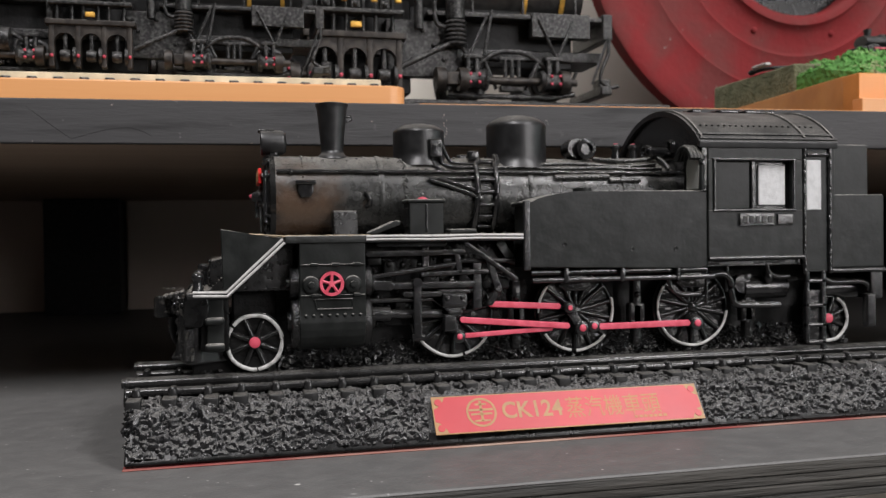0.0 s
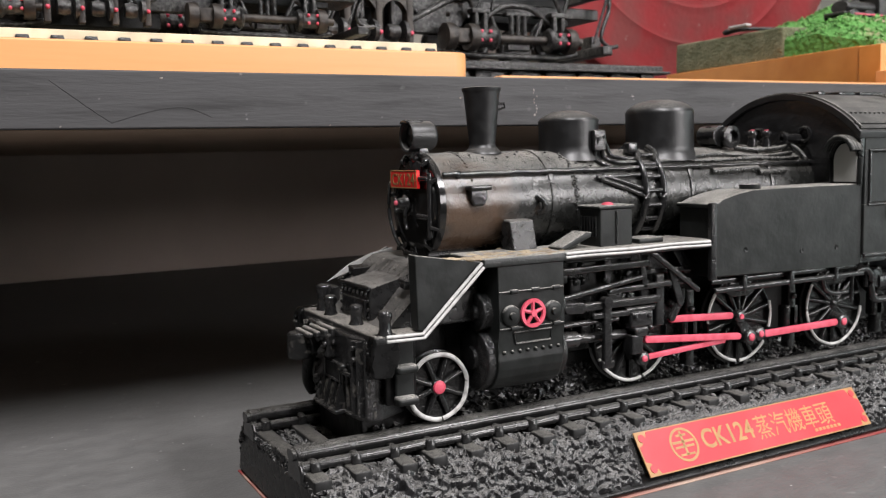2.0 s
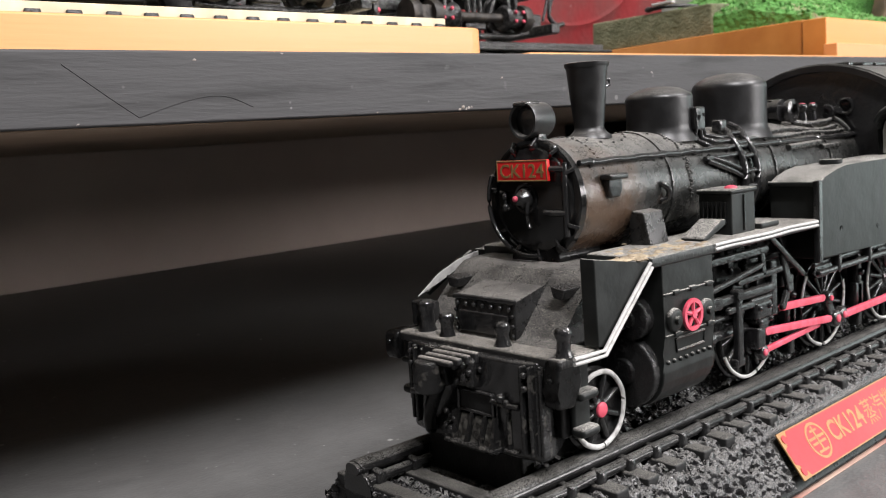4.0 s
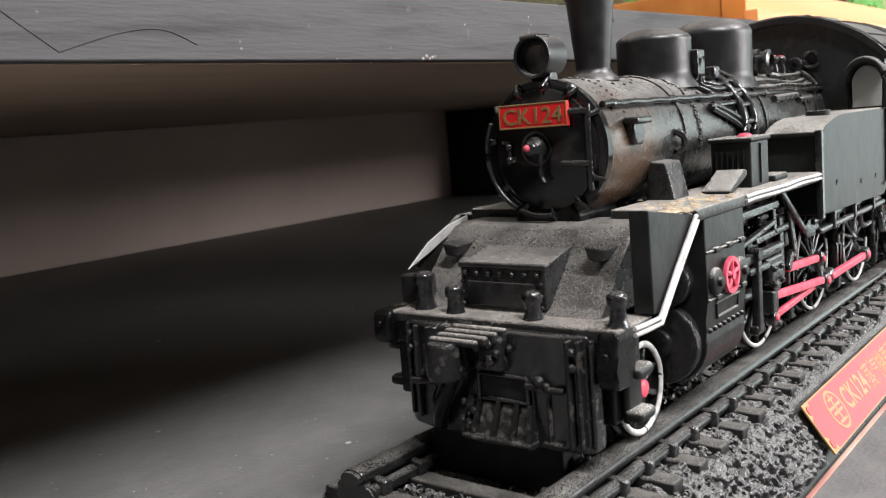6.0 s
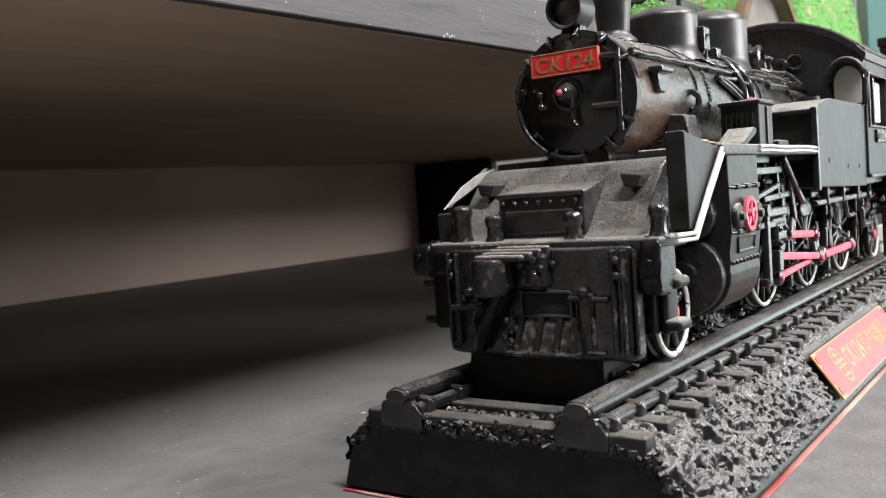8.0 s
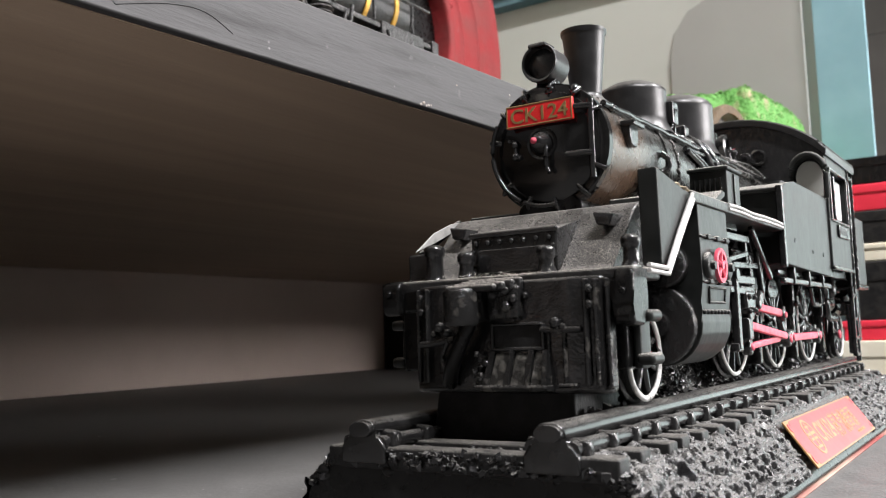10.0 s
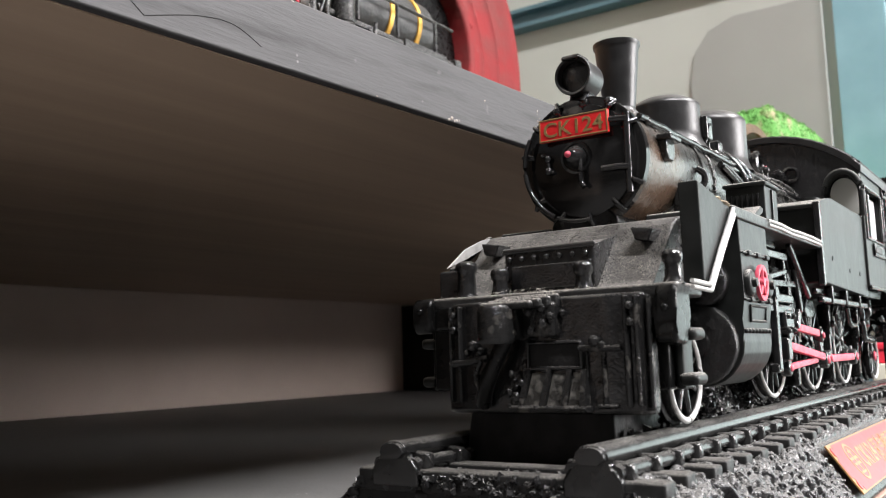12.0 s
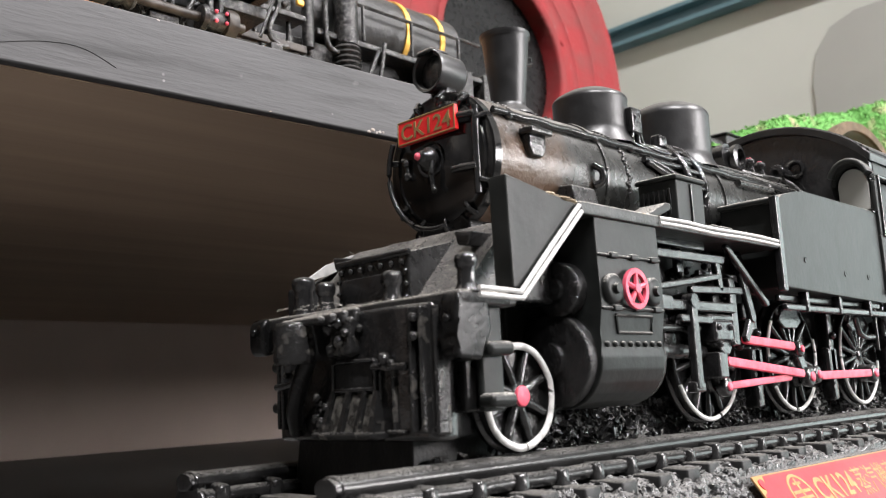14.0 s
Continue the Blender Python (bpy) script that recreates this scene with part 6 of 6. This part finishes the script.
def geared_locomotive(x_end, y, z, k, label, long_by=0.0):
    """A geared model locomotive seen from its engine side; k scales it, its front at x_end, rail top at z."""
    e = thing("geared_locomotive", label, "model locomotive", "geared locomotives on the shelf")
    to = Matrix.Translation((x_end, y, z)) @ Matrix.Diagonal((k, k, k, 1))

    def put(name, bm, mat, label="", parent=None):
        bmesh.ops.transform(bm, matrix=to, verts=bm.verts)
        return part(name, bm, mat, parent or e, label)

    # frame, walkway and end plate
    bm = B()
    box(bm, -300, -4, 10, 40, 24, 30, 0.6)
    box(bm, -112, -4, 2, 48, 46, 49, 0.6)
    box(bm, -300, -180, 2, 48, 46, 49, 0.6)
    put("walkway", bm, steel_brush)
    bm = B()
    box(bm, -300, -120, 11, 39, 3, 66, 1.0)
    box(bm, -120, -22, 13, 37, 20, 60, 1.0)
    put("underbody", bm, void_black)
    bm = B()
    box(bm, -7, -1.0, 1, 49, 36, 51, 0.7, 2)
    box(bm, -9, -2, 0, 50, 4, 9, 0.6)
    box(bm, -1.5, 6.0, 20, 30, 8, 17, 1, 2)
    for yy in (1.5, 48.5):
        rod(bm, curve([(-3.5, yy, 37), (-3.8, yy, 28), (-8, yy, 18), (-8.5, yy, 12), (-3, yy, 8.6), (2.2, yy, 9.2)]), 1.2, 8)
        rod(bm, [(-4, yy, 37), (-14, yy, 10)], 0.8, 6)
    put("end_beam", bm, steel_brush)
    part_box = B()
    box(part_box, -51, -15, 1.0, 8, 36, 50, 0.6, 2)
    put("tool_locker", part_box, steel_brush)
    # boiler with brass bands
    bm = B()
    lathe(bm, [(0, -18), (16, -18), (19, -16), (19.2, -150), (24, -170), (24, -300), (0, -300)], (0, 27, 66), "x", 32)
    boil = put("boiler", bm, dark_iron)
    bm = B()
    for bx in (-29, -52):
        bm = B()
        lathe(bm, [(18.6, bx - 1.4), (19.8, bx - 1.4), (19.8, bx + 1.4), (18.6, bx + 1.4)], (0, 27, 66), "x", 32)
        put("boiler_band", bm, brass, "thin brass boiler band", boil)
    # trucks with arch-bar frames, wheels and the line shaft
    for cx in (-63, -216):
        bm = B()
        yy = 3.0
        rod(bm, curve([(cx - 34, yy, 11), (cx - 24, yy, 17), (cx - 10, yy, 26), (cx, yy, 27.4), (cx + 10, yy, 26), (cx + 24, yy, 17), (cx + 34, yy, 11)]), 1.5, 8)
        rod(bm, [(cx - 38, yy, 3.0), (cx - 24, yy, 1.6), (cx + 24, yy, 1.6), (cx + 38, yy, 4.0)], 1.6, 8)
        rod(bm, [(cx - 16, yy, 22), (cx - 9, yy, 6)], 1.2, 8)
        rod(bm, [(cx + 16, yy, 22), (cx + 9, yy, 6)], 1.2, 8)
        box(bm, cx - 7, cx + 7, yy - 2, yy + 3, 4.6, 8.4, 0.5)
        for j in (-4, 0, 4):
            rod(bm, [(cx + j, yy - 1, 10), (cx + j, yy - 1, 23)], 1.3, 8)
        box(bm, cx - 7.5, cx + 7.5, yy - 2, yy + 2, 22, 24, 0.4)
        box(bm, cx - 7.5, cx + 7.5, yy - 2, yy + 2, 9, 11, 0.4)
        truck = put("truck", bm, steel_brush)
        for ax in (cx - 24, cx + 24):
            for wy in (6, 40):
                bm = B()
                lathe(bm, [(0, 0), (9.6, 0), (10.6, 0.6), (10.6, 2.6), (11.8, 3.0), (11.8, 4.0), (0, 4.0)], (ax, wy, 11.0), "y", 28)
                put("wheel", bm, dark_iron, "", truck)
            bm = B()
            for j in (-2.6, 2.6):
                box(bm, ax + j - 1.3, ax + j + 1.3, -1.5, 4.0, 5.5, 24, 0.5)
            box(bm, ax - 5.4, ax + 5.4, -1.8, 3.8, 22, 24.6, 0.5)
            lathe(bm, [(0, -9), (5.4, -8.4), (6.4, -6.6), (4.4, -4.6), (4.4, 4.6), (6.4, 6.6), (5.4, 8.4), (0, 9)], (ax, -1.0, 10.0), "x", 16)
            put("axle_box", bm, steel_brush, "", truck)
            bm = B()
            for j in (-2.6, 2.6):
                for zz in (8.2, 12.6):
                    ball(bm, (ax + j, -5.8, zz), 0.95, 8)
            put("bolt_head", bm, red_paint, "red painted bolt head", truck)
        bm = B()
        cyl(bm, (cx - 44, -1, 10), (cx + 38, -1, 10), 2.2, seg=12)
        for j in (-43, -30, 30):
            lathe(bm, [(0, -3), (6.5, -2.6), (6.9, 0), (6.5, 2.6), (0, 3)], (cx + j, -1, 10), "x", 18)
        box(bm, cx - 40, cx - 32, -5, 3, 6.5, 14, 0.8)
        put("line_shaft", bm, rust_brown, "", truck)
    # three-cylinder engine with its arched crank frame
    bm = B()
    fy0, fy1 = -8.0, -2.0
    for j in range(4):
        box(bm, -180 + j * 16.0, -176.5 + j * 16.0, fy0, fy1, 2, 30, 0.5)
    for j in range(3):
        c = -170.2 + j * 16.0
        prism(bm, [(c - 6.4, 18)] + [(c + 6.4 * math.cos(radians(180 - 20 * q)), 18 + 6.4 * math.sin(radians(180 - 20 * q))) for q in range(1, 9)] + [(c + 6.4, 18), (c + 6.4, 30), (c - 6.4, 30)], "y", fy0 + 0.4, fy1 - 0.4, 0.0)
    box(bm, -182, -126, fy0 - 1.5, fy1 + 2, 29.5, 33, 0.6, 2)
    engine = put("engine", bm, rust_brown)
    bm = B()
    box(bm, -180, -128, -12, -2, 42, 44.6, 0.5)
    for j in range(3):
        c = -170.2 + j * 16.0
        for d in (-4.6, 4.6):
            cyl(bm, (c + d, -7, 31), (c + d, -7, 66), 1.1, seg=8)
        box(bm, c - 2.6, c + 2.6, -11, -4, 45, 61, 0.6, 2)
        for zz in (47, 51, 55, 59):
            ball(bm, (c, -11.2, zz), 1.6, 8)
        cyl(bm, (c, -6, 62), (c, -6, 92), 6.4, seg=18)
        lathe(bm, [(0, -3.4), (3.4, -3.0), (4.2, 0), (3.4, 3.0), (0, 3.4)], (c, -4.6, 10), "x", 16)
        lathe(bm, [(0, -1.2), (5.6, -1.0), (5.6, 1.0), (0, 1.2)], (c + 6, -4.6, 10), "x", 18)
        box(bm, c - 1.2, c + 1.2, -6, -3, 10, 30, 0.4)
    box(bm, -182, -174, -3, 12, 31, 60, 0.6)
    put("cylinder", bm, steel_brush, "", engine)
    bm = B()
    for c in (-178, -162, -146, -133):
        box(bm, c, c + 3.6, -13.0, -11, 48, 50.6, 0.5)
    box(bm, -157, -151, -11.8, -9.4, 34.4, 37.6, 0.5)
    put("oil_cup", bm, brass, "small brass oil cup", engine)
    bm = B()
    for c in (-178, -162, -146, -130):
        ball(bm, (c, -8.6, 9.4), 1.15, 8)
    put("crank_bolt", bm, red_paint, "red painted bolt head", engine)
    # bellows pump, pipes and tanks between engine and front truck
    bm = B()
    for j in range(6):
        lathe(bm, [(0, -1.3), (5.6, -1.2), (6.6, 0), (5.6, 1.2), (0, 1.3)], (-96, 2, 30 + j * 2.4), "z", 18)
    cyl(bm, (-96, 2, 44), (-96, 2, 72), 5.4, seg=18)
    cyl(bm, (-117, 2, 38), (-117, 2, 62), 2.6, seg=12)
    rod(bm, curve([(-108, 1, 70), (-108, 1, 46), (-105, 1, 40), (-98, 1, 40)]), 1.3, 8)
    rod(bm, [(-75, 0, 50), (-80, 0, 24)], 1.0, 8)
    rod(bm, [(-128, -2, 16), (-100, -1, 30)], 1.4, 8)
    box(bm, -135, -90, 6, 12, 12, 44, 0.8)
    for j in range(8):
        ball(bm, (-132 + j * 6, 5.6, 38 - (j % 3) * 8), 1.4, 8)
    put("pump", bm, steel_brush)
    for x0, x1 in ((-101, -90), (-78, -88), (-47, -36), (-26, -35)):
        put("strut", rod(B(), [(x0, 1, 46), (x1, 1, 24)], 1.0, 6), steel_brush)
    bm = B()
    for j in (-86, -56, -24):
        rod(bm, [(j, 2, 49), (j, 2, 66)], 0.9, 6)
    rod(bm, [(-100, 2, 66), (-8, 2, 66)], 0.9, 6)
    put("hand_rail", bm, steel_brush)
    # cab behind the engine
    bm = B()
    box(bm, -262, -200, 1, 4, 49, 110, 0.6)
    box(bm, -262, -200, 46, 49, 49, 110, 0.6)
    box(bm, -266, -196, -2, 52, 108, 112, 1)
    put("cab", bm, dark_iron)
    bm = B()
    cyl(bm, (-236, 0, 20), (-204, 0, 20), 8, seg=20)
    for j in (-230, -210):
        lathe(bm, [(7.6, -1), (8.6, -1), (8.6, 1), (7.6, 1)], (j, 0, 20), "x", 20)
    put("air_tank", bm, steel_brush)
    return e


geared_locomotive(74.0, 135.0, 134.6, 0.63, "black and gunmetal geared model locomotive with red bolts, on the plank")
geared_locomotive(241.6, 198.0, 138.0, 0.95, "larger black geared model locomotive with brass bands, on a track strip")
rear_track = thing("track_strip", "grey model track strip on a dark riser", "track")
part("riser", box(B(), -120, 270, 200, 248, SZ + 0.1, 132.4, 0.8), dark_iron, rear_track)
bm = B()
for yy in (200, 238):
    box(bm, -120, 276, yy, yy + 4, 133.8, 137.2, 0.4)
part("strip_rail", bm, steel_brush, rear_track)
part("strip_bed", box(B(), -120, 276, 194, 252, 132.5, 133.8, 0.3), steel_brush, rear_track)
mesh = None
for k in range(19):
    if mesh is None:
        ob = part("tie_end", box(B(), -4.5, 4.5, 196.5, 199.8, 122.0, 132.2, 0.5), steel_brush, rear_track)
        mesh = ob.data
    else:
        ob = new("tie_end", mesh)
        ob.parent = rear_track
    ob.location.x = (262 - 20.5 * k) * MM
strip = thing("wooden_strip", "thin pine strip lying along the shelf behind its edge", "wooden strip")
bm = box(B(), 108.5, 316, 0, 16, SZ + 0.1, SZ + 1.5, 0.4)
bmesh.ops.transform(bm, matrix=Matrix.Translation((0, 104.5, 0)) @ Matrix.Rotation(-0.045, 4, "Z"), verts=bm.verts)
part("strip_body", bm, pine, strip)

# big red iron wheel standing behind
disc = thing("iron_wheel", "large worn red painted iron wheel disc standing on the shelf", "wheel")
bm = B()
cx, cz, RD = 514.0, 331.0, 194.0
DY = 425.0
lathe(bm, [(79, 8), (79, -5), (82, -8), (88, -8), (91, -3), (110, 1.0), (114, -1.8), (120, 0.4), (142, 2.0), (146, -1.0), (152, 1.6), (172, 2.8), (176, -0.8), (RD - 4, -1.2), (RD, 1), (RD, 16), (79, 16), (79, 8)], (cx, DY, cz), "y", 128)
part("disc_body", bm, iron_red, disc, smooth=50)
for k in range(8):
    a = radians(22.5 + 45 * k)
    part("bolt", ball(B(), (cx + 100 * math.cos(a), DY - 0.5, cz + 100 * math.sin(a)), 3.0, 8), iron_red, disc)
bm = B()
lathe(bm, [(0, 10), (78.6, 10), (78.6, 14), (0, 14)], (cx, DY, cz), "y", 40)
part("hub_recess", bm, plinth_black, disc, "black recessed hub")
part("stand", box(B(), cx - 60, cx + 60, DY - 12, DY + 28, SZ + 0.1, cz - RD + 8, 1), dark_iron, disc)

# diorama: pine frame, foam ground, flocked hill with a tunnel
dio = thing("railway_diorama", "green flocked model landscape with a tunnel on an orange pine frame", "diorama")
DX0, DX1, DY0, DY1, DZ = 335.0, 902.0, 101.0, 262.0, 139.6
bm = B()
prism(bm, [(322, DY0 + 12.2), (336, DY0 + 12.2), (347, DY1), (335, DY1)], "z", SZ + 0.1, DZ, 0.5, 2)
part("frame_side", bm, pine_dark, dio)
part("frame_side", box(B(), 321, DX1, DY0, DY0 + 12, SZ + 0.1, DZ - 0.4, 0.5, 2), pine_dark, dio)
part("frame_foot", box(B(), 317, DX1, DY0 - 7, DY0 - 0.3, SZ + 0.1, SZ + 8, 0.5, 2), pine, dio)
part("frame_side", box(B(), DX0 + 12.3, DX1, DY1 - 12, DY1, SZ + 0.1, DZ, 0.5, 2), pine_dark, dio)
part("foam_block", prism(B(), [(DX0 + 1, DZ + 0.1), (DX0 + 1.5, 157.5), (DX0 + 30, 158.4), (DX0 + 34, DZ + 0.1)], "y", 172, 255, 1.2, 2), olive_mat, dio, "olive foam block at the landscape's edge")


RIDGE = ((335, 146), (360, 172), (416, 190), (473, 208), (553, 226), (648, 248), (800, 259), (870, 256), (893, 240), (902, 205))


def ridge(x):
    for (x0, z0), (x1, z1) in zip(RIDGE, RIDGE[1:]):
        if x <= x1:
            return z0 + (z1 - z0) * max(0.0, x - x0) / (x1 - x0)
    return RIDGE[-1][1]


def hill(x, y):
    """Flat ground along the front, rising to a long ridge behind it."""
    start = 130 + 50 * max(0.0, min(1.0, (505 - x) / 40))
    start = max(start, 130 + 19 * max(0.0, min(1.0, (92 - abs(x - 553)) / 12)))
    t = max(0.0, min(1.0, (y - start) / 22))
    t = t * t * (3 - 2 * t)
    top = ridge(x) - 0.22 * max(0.0, y - 152) - 3
    low = DZ + 4 + 17 * max(0.0, min(1.0, (y - 120) / 30)) * max(0.0, min(1.0, (470 - x) / 40)) * (0.4 + 0.6 * max(0.0, min(1.0, (x - 338) / 24)))
    h = low + (top - low) * t
    return h + 3.2 * noise.noise((x * 0.05, y * 0.05, 0)) + 1.8 * noise.noise((x * 0.16, y * 0.16, 3))


bm = B()
NX, NY = 120, 44
grid = [[bm.verts.new((DX0 + 3 + (DX1 - DX0 - 4) * i / NX, DY0 + 16 + (DY1 - DY0 - 18) * j / NY, hill(DX0 + 3 + (DX1 - DX0 - 4) * i / NX, DY0 + 16 + (DY1 - DY0 - 18) * j / NY))) for j in range(NY + 1)] for i in range(NX + 1)]
for i in range(NX):
    for j in range(NY):
        bm.faces.new((grid[i][j], grid[i + 1][j], grid[i + 1][j + 1], grid[i][j + 1]))
rim = [grid[i][0] for i in range(NX + 1)] + [grid[NX][j] for j in range(1, NY + 1)] + [grid[i][NY] for i in range(NX - 1, -1, -1)] + [grid[0][j] for j in range(NY - 1, 0, -1)]
foot = [bm.verts.new((v.co.x, v.co.y, SZ + 6)) for v in rim]
for i in range(len(rim)):
    bm.faces.new((rim[i], rim[i - 1], foot[i - 1], foot[i]))
part("hill", bm, grass_mat, dio, "rolling green flocked ground", smooth=60)
spots = []
for k in range(12000):
    x, y = rng.uniform(DX0 + 4, DX1 - 3), rng.uniform(DY0 + 17, DY1 - 3)
    spots.append((x, y, hill(x, y) + rng.uniform(-0.3, 1.2)))
chips("flock", spots, 1.1, flock_mat, dio, "clumps of bright green flock")
# tunnel mouth: an arched plaster ring with a bore behind it
bm = B()
ty, tz, tx = 136.0, 118.0, 553.0
lathe(bm, [(80, 0), (86, 0), (87, 2), (86, 8), (80, 8), (80, 0)], (tx, ty, tz), "y", 56)
bmesh.ops.bisect_plane(bm, geom=bm.verts[:] + bm.edges[:] + bm.faces[:], plane_co=(0, 0, DZ + 0.5), plane_no=(0, 0, -1), clear_outer=True)
part("tunnel_ring", bm, sand_mat, dio, "tan plaster tunnel mouth")
bm = lathe(B(), [(80.2, 1), (79.0, 10), (0, 10.5)], (tx, ty, tz), "y", 56)
bmesh.ops.bisect_plane(bm, geom=bm.verts[:] + bm.edges[:] + bm.faces[:], plane_co=(0, 0, DZ + 0.5), plane_no=(0, 0, -1), clear_outer=True)
part("tunnel_bore", bm, bore_mat, dio)

# small engine and a wagon on the landscape
small = thing("small_locomotive", "small black toy locomotive on the green landscape", "model locomotive")
sx, sy, sz = 374.0, 166.0, hill(400, 160) + 0.4
bm = B()
lathe(bm, [(0, 0), (5.5, 0.4), (6, 2), (6, 26), (0, 26)], (sx, sy, sz + 12), "x", 24)
cyl(bm, (sx + 5, sy, sz + 16), (sx + 5, sy, sz + 24), 1.6, 2.2, 14)
ball(bm, (sx + 14, sy, sz + 18), 2.4, 12)
box(bm, sx - 4, sx + 42, sy - 7, sy + 7, sz + 4, sz + 7, 0.8)
part("engine_body", bm, dark_iron, small)
bm = B()
box(bm, sx + 24, sx + 42, sy - 8, sy + 8, sz + 6, sz + 21, 1, 2)
box(bm, sx + 22, sx + 44, sy - 9.5, sy + 9.5, sz + 21.2, sz + 23, 0.8, 2)
part("cab", bm, dark_iron, small)
for wx in (sx + 3, sx + 16, sx + 29):
    for wy in (sy - 8.6, sy + 7):
        part("wheel", lathe(B(), [(0, 0), (4.0, 0), (4.4, 0.5), (4.4, 1.6), (0, 1.6)], (wx, wy, sz + 4.2), "y", 20), steel_brush, small)
part("side_rod", box(B(), sx + 2, sx + 30, sy - 9.6, sy - 8.8, sz + 3.6, sz + 5.0, 0.2), red_paint, small, "coral red side rod")
wagon = thing("toy_wagon", "grey and black toy wagon behind the small engine", "model wagon")
part("wagon_body", box(B(), sx + 50, sx + 96, sy - 8, sy + 8, sz + 6, sz + 19, 1, 2), steel_brush, wagon)
part("wagon_floor", box(B(), sx + 47, sx + 99, sy - 7, sy + 7, sz + 3.8, sz + 5.8, 0.5), dark_iron, wagon)
for wx in (sx + 58, sx + 88):
    for wy in (sy - 8.6, sy + 7):
        part("wheel", lathe(B(), [(0, 0), (3.6, 0), (4.0, 0.5), (4.0, 1.6), (0, 1.6)], (wx, wy, sz + 4.0), "y", 18), dark_iron, wagon)
for low in (small, wagon):
    low.scale, low.location = (1, 1, 0.62), (0, 0, sz * 0.38 * MM)
twig = thing("broken_signal", "broken dark toy signal with a white tip on the foam block", "toy signal")
bm = B()
rod(bm, curve([(336, 214, 159.4), (340, 204, 160.4), (346, 198, 160.2), (362, 193, 160.0)]), 1.1, 8)
ball(bm, (337, 213, 159.8), 2.2, 8, (1, 1.4, 0.8))
part("mast", bm, dark_iron, twig)
part("white_tip", box(B(), 334.5, 338.5, 196, 210, 161.0, 162.6, 0.4), white_paint, twig, "white painted tip")

# ---- beyond the locomotive on the table: a stack of boxes ----


def carton(x0, x1, y0, y1, z0, z1, mat, name, label):
    e = thing(name, label, "box", "stacked boxes on the table")
    part("tray", box(B(), x0, x1, y0, y1, z0, z0 + (z1 - z0) * 0.72, 0.8, 2), mat, e)
    part("lid", box(B(), x0 - 0.8, x1 + 0.8, y0 - 0.8, y1 + 0.8, z0 + (z1 - z0) * 0.66, z1, 0.8, 2), mat, e)


carton(402, 520, -30, 46, 0.1, 27, cream_box, "storage_box", "cream card box at the bottom of the stack")
carton(404, 518, -28, 45, 27.2, 38, stripe_red, "storage_box", "flat red card box in the stack")
carton(404, 516, -28, 44, 38.2, 70, dark_iron, "storage_box", "dark card box in the stack")
carton(405, 514, -26, 44, 70.2, 80, cream_box, "storage_box", "flat cream card box in the stack")
carton(405, 512, -26, 44, 80.2, 98, dark_iron, "storage_box", "dark card box in the stack")
carton(406, 512, -26, 43, 98.2, 113, stripe_red, "storage_box", "bright red flat box near the top of the stack")
carton(406, 510, -26, 43, 113.2, 128, deep_black, "storage_box", "black box on top of the stack")
